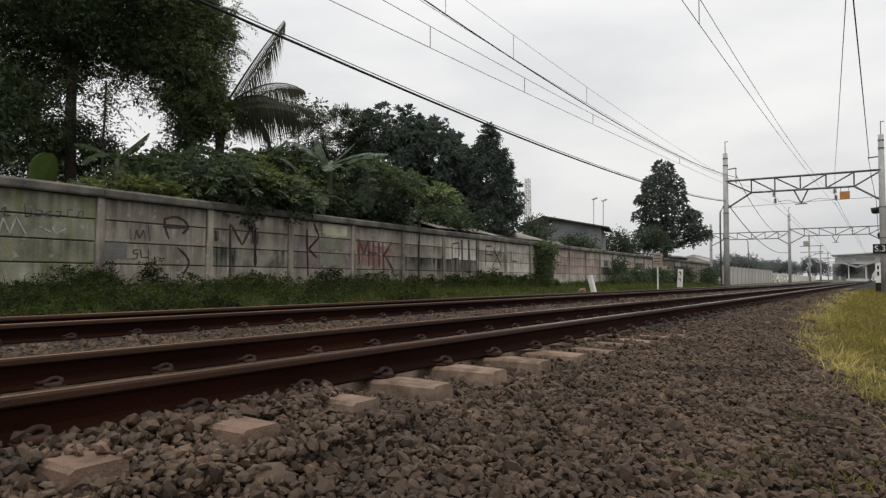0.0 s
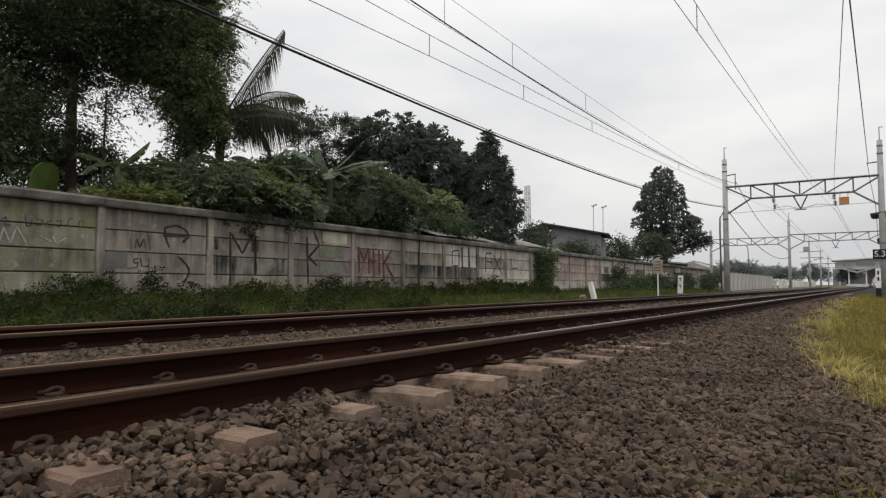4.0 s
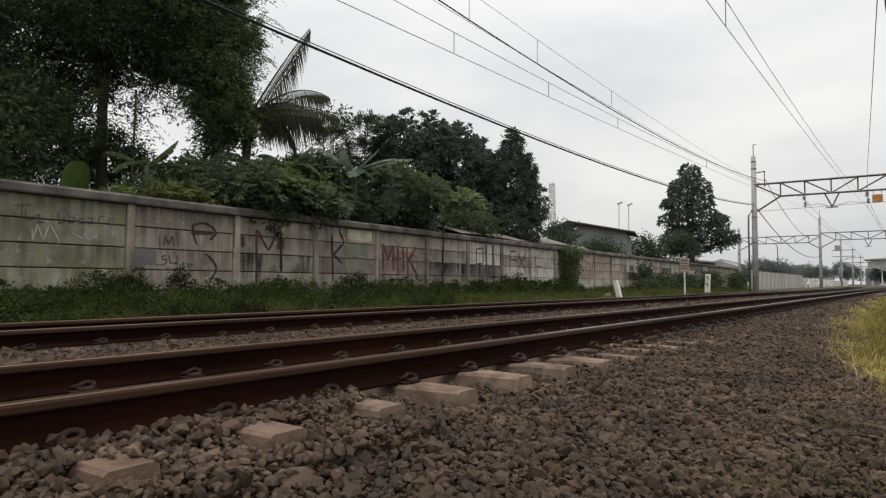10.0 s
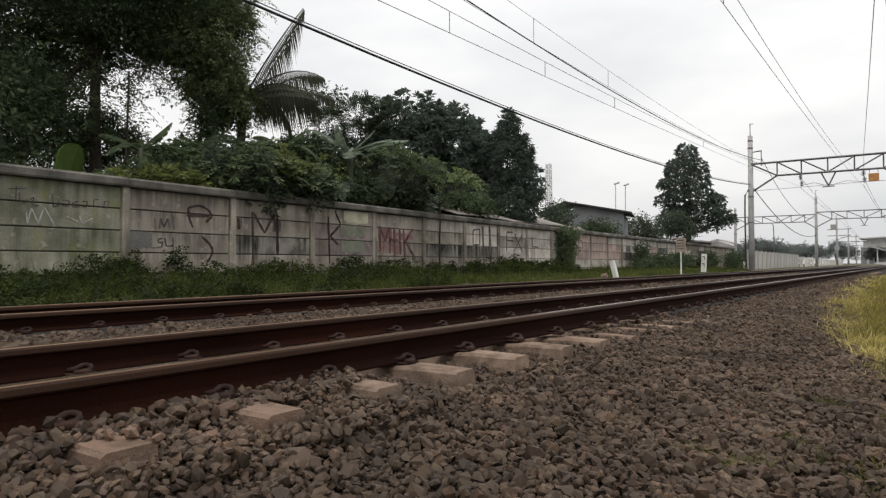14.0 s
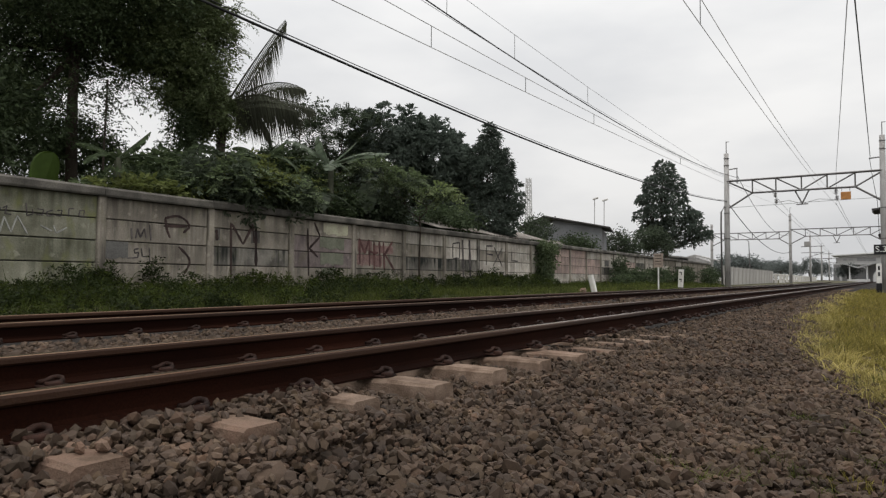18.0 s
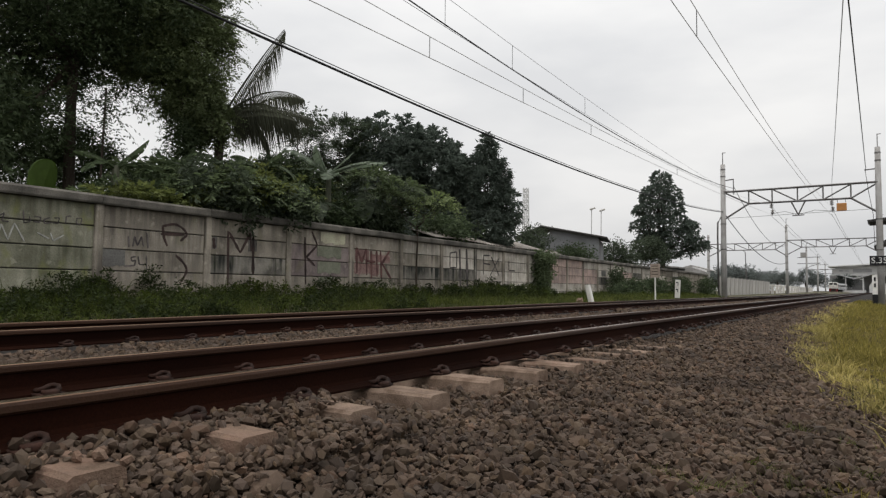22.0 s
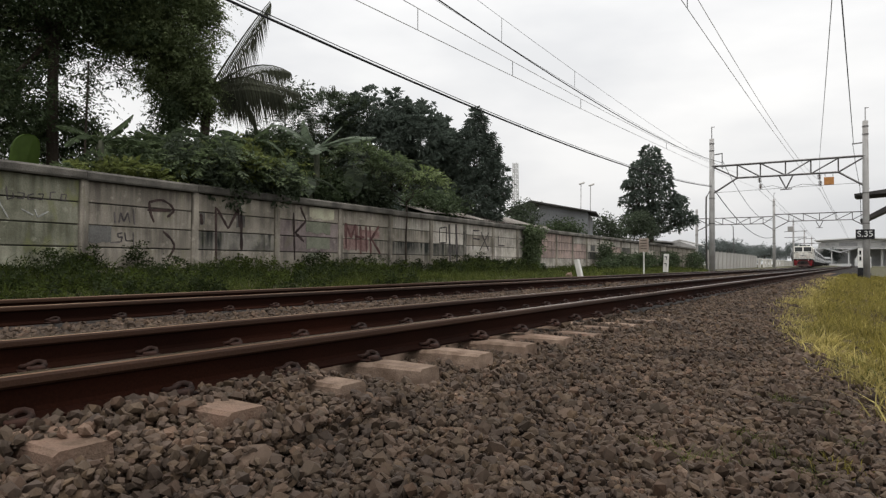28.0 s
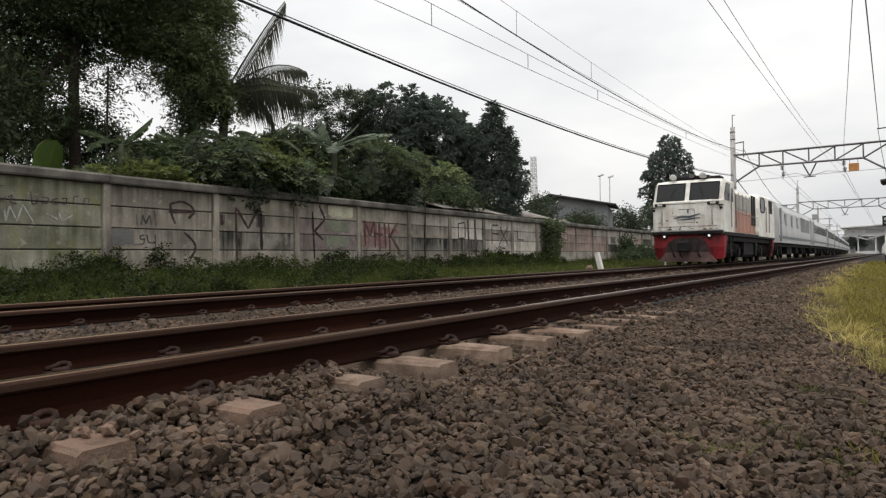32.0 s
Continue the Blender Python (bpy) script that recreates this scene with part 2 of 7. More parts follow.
M = {
    "stone": stone_mat("ballast_stone", (0.083, 0.0555, 0.038), (0.038, 0.0248, 0.0165), 0.85, spec=0.3, scale=2.2, fine=190, bump=0.3, island=0.34, spread=0.15, dist=0.001),
    # near-black on purpose: paints the shade in the gaps between stones
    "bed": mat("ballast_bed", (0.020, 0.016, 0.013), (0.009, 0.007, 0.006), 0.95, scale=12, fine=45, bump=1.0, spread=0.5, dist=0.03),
    "soil": mat("soil", (0.075, 0.07, 0.035), (0.05, 0.045, 0.028), 0.95, scale=1.2, fine=30, bump=0.8, spread=0.35, dist=0.02),
    # rust, darkened further to paint the shade on web and foot
    "rail": mat("rusty_rail_shaded", (0.0195, 0.0060, 0.0030), (0.008, 0.0027, 0.0015), 0.9, 0.0, spec=0.05, scale=1.5, fine=80, spread=0.25, stretch=(1, 0.3, 1)),
    # worn steel, coloured browner to paint the light on the head's side
    "rail_head": mat("worn_railhead_lit", (0.038, 0.017, 0.0085), (0.015, 0.006, 0.003), 0.65, 0.0, spec=0.2, scale=1.5, fine=80, spread=0.2, stretch=(1, 0.12, 1)),
    "tread": mat("worn_tread", (0.29, 0.20, 0.14), (0.13, 0.072, 0.042), 0.20, 0.85, scale=2.0, fine=120, spread=0.15, stretch=(1, 0.15, 1), bump=0.1),
    "sleeper": mat("sleeper_concrete", (0.242, 0.176, 0.134), (0.108, 0.073, 0.052), 0.9, scale=9, fine=110, bump=0.6, spread=0.16, spec=0.1, streak=((0.12, 0.062, 0.042), 0.45, 9.0), spot=True),
    "clip": mat("clip_steel", (0.030, 0.0125, 0.008), (0.012, 0.006, 0.004), 0.8, 0.0, scale=20, fine=200, spread=0.3),
    "panel": wall_mat("wall_panel", (0.285, 0.255, 0.212), (0.175, 0.155, 0.128), 0.8),
    "panel_pale": wall_mat("wall_panel_pale", (0.48, 0.445, 0.39), (0.33, 0.30, 0.26), 0.6),
    "panel_dark": wall_mat("wall_panel_stained", (0.20, 0.185, 0.16), (0.075, 0.07, 0.062), 1.8, (0.022, 0.024, 0.021)),
    "panel_green": wall_mat("wall_panel_mossy", (0.265, 0.258, 0.20), (0.145, 0.143, 0.103), 0.8, (0.06, 0.063, 0.04), 0.75),
    "panel_pink": wall_mat("wall_panel_pink", (0.42, 0.315, 0.275), (0.30, 0.235, 0.21), 0.7),
    "panel_dull": wall_mat("wall_panel_dull", (0.23, 0.19, 0.18), (0.13, 0.105, 0.10), 0.7, (0.05, 0.042, 0.042)),
    "cap": mat("wall_cap", (0.15, 0.138, 0.12), (0.055, 0.051, 0.045), 0.95, scale=2.0, fine=40, bump=0.5, spread=0.2, spot=True),
    "joint": mat("wall_joint", (0.05, 0.047, 0.042), None, 0.95, bump=0),
    "paint_grey": mat("paint_out_grey", (0.165, 0.16, 0.15), (0.11, 0.105, 0.098), 0.9, scale=3, fine=40, bump=0.1, spread=0.2),
    "paint_soot": mat("soot_runs", (0.125, 0.115, 0.105), (0.055, 0.052, 0.047), 0.95, scale=4, fine=40, bump=0, spread=0.25),
    "paint_green": mat("paint_out_green", (0.215, 0.22, 0.17), (0.14, 0.145, 0.105), 0.9, scale=3, fine=40, bump=0.1, spread=0.2),
    "paint_rust": mat("rust_stain", (0.225, 0.155, 0.14), (0.135, 0.08, 0.072), 0.92, scale=5, fine=40, bump=0, spread=0.25),
    "paint_cream": mat("paint_out_cream", (0.44, 0.43, 0.31), (0.31, 0.29, 0.22), 0.9, scale=3, fine=40, bump=0.1, spread=0.15),
    "paint_dark": mat("spray_paint_dark", (0.115, 0.10, 0.095), (0.032, 0.028, 0.03), 0.8, scale=3, bump=0, spread=0.3),
    "paint_maroon": mat("spray_paint_maroon", (0.062, 0.040, 0.036), (0.024, 0.016, 0.015), 0.85, scale=3, bump=0, spread=0.3),
    "paint_red": mat("spray_paint_red", (0.165, 0.082, 0.076), (0.075, 0.036, 0.034), 0.85, scale=4, bump=0, spread=0.3),
    "paint_pale": mat("spray_paint_pale", (0.5, 0.5, 0.46), None, 0.85, scale=6, bump=0, spread=0.2),
    "pole": mat("pole_concrete", (0.40, 0.395, 0.385), (0.29, 0.28, 0.27), 0.9, scale=1.5, fine=40, spread=0.12, streak=((0.22, 0.19, 0.17), 0.5, 3.0)),
    "steel": mat("gantry_steel", (0.17, 0.165, 0.165), (0.11, 0.10, 0.095), 0.6, 0.3, scale=3, fine=60, spread=0.2),
    "black": mat("black_rubber", (0.02, 0.02, 0.021), None, 0.7, scale=4, bump=0.1),
    "wire": mat("copper_wire", (0.26, 0.265, 0.265), None, 0.6, 0.1, scale=2, bump=0),
    "wire_pale": mat("aluminium_wire", (0.62, 0.62, 0.61), None, 0.5, 0.0, scale=2, bump=0),
    "ceramic": mat("insulator_ceramic", (0.12, 0.07, 0.05), None, 0.25, scale=5, bump=0),
    "orange": mat("orange_plate", (0.52, 0.25, 0.085), (0.36, 0.16, 0.055), 0.6, scale=4, bump=0.05),
    "white": mat("white_paint", (0.74, 0.73, 0.70), (0.52, 0.50, 0.46), 0.7, scale=2, fine=40, bump=0.1, spread=0.08, streak=((0.28, 0.24, 0.2), 0.5, 3.0)),
    "sign_black": mat("sign_black", (0.015, 0.015, 0.017), None, 0.5, bump=0),
    "sign_white": mat("sign_white", (0.82, 0.82, 0.80), None, 0.5, bump=0),
    "sign_pink": mat("sign_faded", (0.36, 0.30, 0.25), (0.24, 0.19, 0.155), 0.7, scale=3, bump=0.05),
    "bark": mat("bark", (0.075, 0.06, 0.047), (0.035, 0.028, 0.022), 0.95, scale=5, fine=40, bump=0.8, stretch=(1, 1, 0.25), dist=0.03),
    "leaf_dark": leaf_mat("leaf_dark", (0.070, 0.096, 0.046), 0.35),
    "leaf_deep": leaf_mat("leaf_deep", (0.105, 0.13, 0.105), 0.25),
    "leaf_tall": leaf_mat("leaf_tall", (0.150, 0.185, 0.085), 0.35),
    "leaf_mid": leaf_mat("leaf_mid", (0.072, 0.092, 0.056), 0.32),
    "leaf_fresh": leaf_mat("leaf_fresh", (0.125, 0.145, 0.042)),
    "leaf_light": leaf_mat("leaf_light", (0.19, 0.235, 0.10)),
    "leaf_sage": leaf_mat("leaf_sage", (0.118, 0.152, 0.074)),
    "leaf_young": leaf_mat("leaf_young", (0.16, 0.185, 0.06)),
    "leaf_palm": leaf_mat("leaf_palm", (0.080, 0.085, 0.055)),
    "leaf_banana": leaf_mat("leaf_banana", (0.165, 0.205, 0.14), 0.25, 0.4),
    "leaf_bright": leaf_mat("leaf_bright", (0.075, 0.125, 0.02), 0.1),
    "grass": leaf_mat("grass_green", (0.056, 0.073, 0.014), 0.5, 0.7),
    "weed_dark": leaf_mat("weed_dark", (0.028, 0.040, 0.010), 0.45, 0.7),
    "grass_pale": leaf_mat("grass_pale", (0.100, 0.115, 0.026), 0.4, 0.7),
    "grass_dry": leaf_mat("grass_yellow", (0.245, 0.205, 0.048), 0.5, 0.7),
    "straw": leaf_mat("grass_straw", (0.44, 0.365, 0.13), 0.45, 0.7),
    # paler than real foliage: distance haze is mixed into this colour
    "wood_far": leaf_mat("far_wood_painted_haze", (0.16, 0.18, 0.17)),
    "house_wall": mat("house_wall", (0.25, 0.255, 0.265), (0.19, 0.19, 0.195), 0.9, scale=0.8, fine=20, spread=0.1),
    "roof_dark": mat("roof_sheet", (0.075, 0.07, 0.068), (0.045, 0.042, 0.04), 0.7, 0.2, scale=1, fine=20),
    "roof_grey": mat("roof_grey", (0.34, 0.33, 0.32), (0.22, 0.21, 0.20), 0.75, 0.0, scale=1, fine=20),
    "roof_old": mat("old_sheet", (0.26, 0.24, 0.215), (0.13, 0.115, 0.10), 0.85, 0.0, scale=1.3, fine=20, spread=0.2, streak=((0.10, 0.065, 0.05), 0.6, 3.0)),
    "fence": mat("fence_concrete", (0.40, 0.385, 0.36), (0.30, 0.285, 0.26), 0.9, scale=0.8, fine=20, spread=0.08),
    "far_wall": mat("station_concrete", (0.60, 0.595, 0.585), (0.50, 0.495, 0.485), 0.9, scale=0.2, fine=4, bump=0.05),
    "far_dark": mat("station_shade", (0.40, 0.40, 0.40), (0.31, 0.31, 0.31), 0.9, scale=0.3, fine=4, bump=0.05),
    "loco_white": mat("loco_white", (0.79, 0.78, 0.73), (0.62, 0.59, 0.53), 0.5, scale=2.6, fine=30, bump=0.05, spread=0.08, streak=((0.30, 0.22, 0.15), 0.42, 3.6)),
    "loco_red": mat("loco_red", (0.25, 0.020, 0.026), (0.11, 0.014, 0.016), 0.6, scale=1.4, fine=30, bump=0.05, streak=((0.05, 0.03, 0.03), 0.7, 3.0)),
    "loco_grey": mat("loco_grey", (0.50, 0.48, 0.45), (0.34, 0.31, 0.28), 0.6, scale=2, fine=30, bump=0.05, streak=((0.16, 0.12, 0.10), 0.6, 6.0)),
    "loco_orange": mat("loco_orange", (0.43, 0.19, 0.13), (0.36, 0.20, 0.15), 0.5, scale=1.6, fine=30, bump=0.05, streak=((0.16, 0.09, 0.07), 0.5, 3.0)),
    "loco_dull": mat("loco_dull_red", (0.14, 0.085, 0.078), (0.07, 0.045, 0.04), 0.7, scale=2, fine=30, bump=0.05),
    # dark brown that paints the shaded hollow round the coupler
    "mud": mat("dark_recess_brown", (0.05, 0.034, 0.03), (0.018, 0.013, 0.013), 0.85, scale=4, fine=40, bump=0.2, spread=0.3),
    "under": mat("underframe", (0.022, 0.020, 0.020), None, 0.8, 0.1, scale=3, fine=30),
    "coach": mat("coach_silver", (0.55, 0.56, 0.56), (0.44, 0.44, 0.44), 0.4, 0.15, scale=0.8, fine=20, bump=0.04, spread=0.05, streak=((0.30, 0.28, 0.26), 0.4, 2.0)),
    "coach_roof": mat("coach_roof", (0.30, 0.31, 0.31), None, 0.6, scale=0.8, fine=20, bump=0.05),
    "band": mat("coach_band", (0.13, 0.15, 0.17), None, 0.4, scale=2, bump=0),
    "lamp": mat("headlamp", (1.0, 0.97, 0.9), (1.0, 0.97, 0.9), 0.3, glow=0.55, bump=0, scale=1),
    "lens": mat("lamp_glass", (0.6, 0.58, 0.54), None, 0.15, scale=5, bump=0),
}
glass = bpy.data.materials.new("dark_glass")
glass.use_nodes = True
gb = glass.node_tree.nodes["Principled BSDF"]
gb.inputs["IOR"].default_value = 1.12
gb.inputs["Base Color"].default_value, gb.inputs["Roughness"].default_value = (0.035, 0.037, 0.036, 1), 0.15
M["glass"] = glass


# ---- mesh tools ----
class Shape:
    """Collects points and faces; smooth faces are listed by index of material."""

    def __init__(self):
        self.v, self.f, self.mi, self.slot = [], [], [], 0

    def add(self, pts, faces):
        o = len(self.v)
        self.v += [tuple(p) for p in pts]
        self.f += [tuple(i + o for i in q) for q in faces]
        self.mi += [self.slot] * len(faces)
        return self

    def box(self, c, s, m=None, ch=0.0):
        """A box of centre c and size s; ch cuts the edges along its longest way."""
        x, y, z = (a / 2 for a in s)
        if ch:
            k = max(range(3), key=lambda i: s[i])
            a, b = [i for i in range(3) if i != k]
            h = [x, y, z]
            ring = [(h[a] - ch, h[b]), (h[a], h[b] - ch), (h[a], -h[b] + ch), (h[a] - ch, -h[b]),
                    (-h[a] + ch, -h[b]), (-h[a], -h[b] + ch), (-h[a], h[b] - ch), (-h[a] + ch, h[b])]
            pts = []
            for e in (-1, 1):
                for p, q in ring:
                    r = [0, 0, 0]
                    r[a], r[b], r[k] = p, q, e * h[k]
                    pts.append(r)
            faces = [tuple(range(8)), tuple(range(15, 7, -1))] + [(i, i + 8, (i + 1) % 8 + 8, (i + 1) % 8) for i in range(8)]
        else:
            pts = [(i * x, j * y, k * z) for i in (-1, 1) for j in (-1, 1) for k in (-1, 1)]
            faces = [(0, 1, 3, 2), (4, 6, 7, 5), (0, 4, 5, 1), (2, 3, 7, 6), (0, 2, 6, 4), (1, 5, 7, 3)]
        t = Matrix.Translation(c) @ (m or Matrix())
        return self.add([t @ Vector(p) for p in pts], faces)

    def tube(self, pts, r, n=6, cap=True):
        """A round bar along pts; r is one radius or one for each point."""
        pts = [Vector(p) for p in pts]
        rs = r if isinstance(r, (list, tuple)) else [r] * len(pts)
        ring = []
        for i, p in enumerate(pts):
            d = (pts[min(i + 1, len(pts) - 1)] - pts[max(i - 1, 0)]).normalized()
            a = d.cross(Vector((0, 0, 1)) if abs(d.z) < 0.9 else Vector((1, 0, 0))).normalized()
            b = d.cross(a)
            ring.append([p + rs[i] * (math.cos(2 * math.pi * k / n) * a + math.sin(2 * math.pi * k / n) * b) for k in range(n)])
        faces = [(i * n + k, i * n + (k + 1) % n, (i + 1) * n + (k + 1) % n, (i + 1) * n + k)
                 for i in range(len(pts) - 1) for k in range(n)]
        if cap:
            faces += [tuple(range(n - 1, -1, -1)), tuple(range((len(pts) - 1) * n, len(pts) * n))]
        return self.add([q for g in ring for q in g], faces)

    def bar(self, a, b, w=0.06, n=4):
        return self.tube([a, b], w, n)

    def prism(self, outline, a, b, axis=1):
        """An outline of (u, w) pairs, carried from a to b along an axis."""
        n, pts = len(outline), []
        for e in (a, b):
            for u, w in outline:
                pts.append((e, u, w) if axis == 0 else (u, e, w) if axis == 1 else (u, w, e))
        return self.add(pts, [tuple(range(n)), tuple(range(2 * n - 1, n - 1, -1))] + [(i, i + n, (i + 1) % n + n, (i + 1) % n) for i in range(n)])

    def mesh(self, name, mats, smooth=False):
        me = bpy.data.meshes.new(name)
        me.from_pydata(self.v, [], self.f)
        for m in mats if isinstance(mats, (list, tuple)) else [mats]:
            me.materials.append(M[m])
        if any(self.mi):
            me.polygons.foreach_set("material_index", self.mi)
        bm = bmesh.new()
        bm.from_mesh(me)
        bmesh.ops.recalc_face_normals(bm, faces=bm.faces)
        bm.to_mesh(me)
        bm.free()
        if smooth:
            me.polygons.foreach_set("use_smooth", [True] * len(me.polygons))
        me.update()
        return me


def thing(name, shape, mats, label, category, group="", kind="", at=None, smooth=False):
    ob = new(name, shape.mesh(name, mats, smooth) if isinstance(shape, Shape) else shape)
    if at is not None:
        ob.matrix_basis = at
    return tagged(ob, label, category, group, kind)


def part(name, shape, mats, parent, label="", at=None, smooth=False):
    ob = new(name, shape.mesh(name, mats, smooth) if isinstance(shape, Shape) else shape)
    ob.parent = parent
    if at is not None:
        ob.matrix_basis = at
    return tagged(ob, label)


def array_mesh(name, verts, faces, mats, mi=None, smooth=False):
    """A mesh from arrays: verts (n, 3), faces (m, k)."""
    me = bpy.data.meshes.new(name)
    k = faces.shape[1]
    me.vertices.add(len(verts))
    me.vertices.foreach_set("co", np.asarray(verts, np.float32).ravel())
    me.loops.add(faces.size)
    me.loops.foreach_set("vertex_index", faces.astype(np.int32).ravel())
    me.polygons.add(len(faces))
    me.polygons.foreach_set("loop_start", np.arange(0, faces.size, k, dtype=np.int32))
    me.polygons.foreach_set("use_smooth", np.full(len(faces), bool(smooth)))
    for m in mats if isinstance(mats, (list, tuple)) else [mats]:
        me.materials.append(M[m])
    if mi is not None:
        me.polygons.foreach_set("material_index", mi.astype(np.int32))
    me.update(calc_edges=True)
    me.validate()
    return me


# ---- the lie of the land ----
GX = [-3000, -60, -14, -12, -10, -9.1, -8.4, -7.6, -2.45, -2.0, -1.5, -0.8, 0.0, 1.0, 3.0, 60, 3000]
GZ = [0.6, 0.6, 0.32, 0.28, 0.14, 0.02, -0.05, -0.045, -0.07, -0.092, -0.155, -0.25, -0.33, -0.40, -0.45, -0.5, -0.5]


def land(x):
    return np.interp(x, GX, GZ)


def bend(y):
    """How far the far track swings out to the left towards the station."""
    y = np.asarray(y, float)
    out = np.where(y < 40, 0.0, np.where(y < 100, -0.035 * (y - 40) ** 2 / 120, -0.035 * (y - 70)))
    u = np.clip((y - 300) / 80, 0, 1)
    return np.where(y < 300, out, -8.05 * (1 - u * u * (3 - 2 * u)) - 0.035 * (np.minimum(y, 340) - 300) * (1 - u) ** 2)


NEAR, FAR, GAUGE = -3.08, -6.83, 1.067
WALL_X, WALL_Y, WALL_STEP, WALL_TURN = -11.889, 6.808, 2.451, -2.652


def wall_x(y):
    return WALL_X - 0.0463 * (y - WALL_Y)


# ---- ground ----
def build_ground():
    xs = np.unique(np.concatenate([np.array(GX), np.linspace(-30, 30, 61), [-1500, -600, -250, -120, 120, 250, 600, 1500]]))
    ys = np.unique(np.concatenate([[-300, -100, -40], np.linspace(-10, 60, 36), np.linspace(70, 400, 34), [600, 1000, 1800, 3000]]))
    gx, gy = np.meshgrid(xs, ys)
    gz = land(gx) - 0.05
    v = np.stack([gx.ravel(), gy.ravel(), gz.ravel()], 1)
    nx = len(xs)
    i, j = np.meshgrid(np.arange(nx - 1), np.arange(len(ys) - 1))
    a = (j * nx + i).ravel()
    f = np.stack([a, a + 1, a + nx + 1, a + nx], 1)
    thing("ground", array_mesh("ground", v, f, "soil", smooth=True), None, "brown soil with thin grass beside the railway line", "ground", kind="structure")
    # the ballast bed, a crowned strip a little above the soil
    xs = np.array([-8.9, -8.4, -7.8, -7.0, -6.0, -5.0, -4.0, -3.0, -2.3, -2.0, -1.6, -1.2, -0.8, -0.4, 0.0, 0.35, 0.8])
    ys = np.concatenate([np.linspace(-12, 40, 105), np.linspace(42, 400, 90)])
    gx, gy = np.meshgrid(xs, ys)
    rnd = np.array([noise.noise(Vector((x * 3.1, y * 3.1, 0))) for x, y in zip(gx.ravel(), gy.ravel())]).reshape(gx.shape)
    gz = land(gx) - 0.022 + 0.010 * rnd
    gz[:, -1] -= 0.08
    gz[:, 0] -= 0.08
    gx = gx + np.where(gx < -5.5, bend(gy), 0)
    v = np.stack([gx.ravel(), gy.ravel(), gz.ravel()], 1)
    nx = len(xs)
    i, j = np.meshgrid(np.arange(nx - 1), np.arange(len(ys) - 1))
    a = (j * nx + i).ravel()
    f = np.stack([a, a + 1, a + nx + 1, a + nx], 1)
    # the bed's dark colour stands in for crevice shade
    thing("ballast_bed", array_mesh("ballast_bed", v, f, "bed", smooth=True), None, "bed under both tracks, painted near-black as the shade between the stones", "ballast", kind="structure")


GOLD = (1 + 5 ** 0.5) / 2
ICO = np.array([(-1, GOLD, 0), (1, GOLD, 0), (-1, -GOLD, 0), (1, -GOLD, 0), (0, -1, GOLD), (0, 1, GOLD),
                (0, -1, -GOLD), (0, 1, -GOLD), (GOLD, 0, -1), (GOLD, 0, 1), (-GOLD, 0, -1), (-GOLD, 0, 1)]) / (1 + GOLD * GOLD) ** 0.5
ICO_F = np.array([(0, 11, 5), (0, 5, 1), (0, 1, 7), (0, 7, 10), (0, 10, 11), (1, 5, 9), (5, 11, 4), (11, 10, 2), (10, 7, 6), (7, 1, 8),
                  (3, 9, 4), (3, 4, 2), (3, 2, 6), (3, 6, 8), (3, 8, 9), (4, 9, 5), (2, 4, 11), (6, 2, 10), (8, 6, 7), (9, 8, 1)])
OCT = np.array([(1, 0, 0.2), (0.2, 1, 0), (-1, 0.1, 0), (0, -1, -0.2), (0.1, 0, 0.9), (0, 0.1, -0.9)])
OCT_F = np.array([(0, 1, 4), (1, 2, 4), (2, 3, 4), (3, 0, 4), (1, 0, 5), (2, 1, 5), (3, 2, 5), (0, 3, 5)])


def stones(x, y, z, size, rng, fine=True):
    """Broken stone: lopsided lumps cut by flat breaks, mostly lying on their broad side."""
    n = len(x)
    form, sides = (ICO, ICO_F) if fine else (OCT, OCT_F)
    pts = form[None] * rng.uniform(0.9, 1.3, (n, len(form), 1))
    if fine:
        for _ in range(4):  # flat breaks
            d = rng.normal(size=(n, 1, 3))
            d /= np.linalg.norm(d, axis=2, keepdims=True)
            over = np.sum(pts * d, axis=2, keepdims=True) - rng.uniform(0.30, 0.72, (n, 1, 1))
            pts = pts - np.maximum(over, 0) * d
    pts = pts * rng.uniform(0.72, 1.35, (n, 1, 3)) * np.array([1.34, 1.16, 1.06])
    q = rng.normal(size=(n, 4)) * np.array([1, 0.34, 0.34, 1])
    q /= np.linalg.norm(q, axis=1, keepdims=True)
    w, a, b, c = q.T
    rot = np.stack([1 - 2 * (b * b + c * c), 2 * (a * b - c * w), 2 * (a * c + b * w), 2 * (a * b + c * w), 1 - 2 * (a * a + c * c),
                    2 * (b * c - a * w), 2 * (a * c - b * w), 2 * (b * c + a * w), 1 - 2 * (a * a + b * b)], 1).reshape(n, 3, 3)
    pts = np.einsum("nij,nkj->nki", rot, pts) * size[:, None, None] + np.stack([x, y, z], 1)[:, None]
    return pts.reshape(-1, 3), (sides[None] + len(form) * np.arange(n)[:, None, None]).reshape(-1, 3)


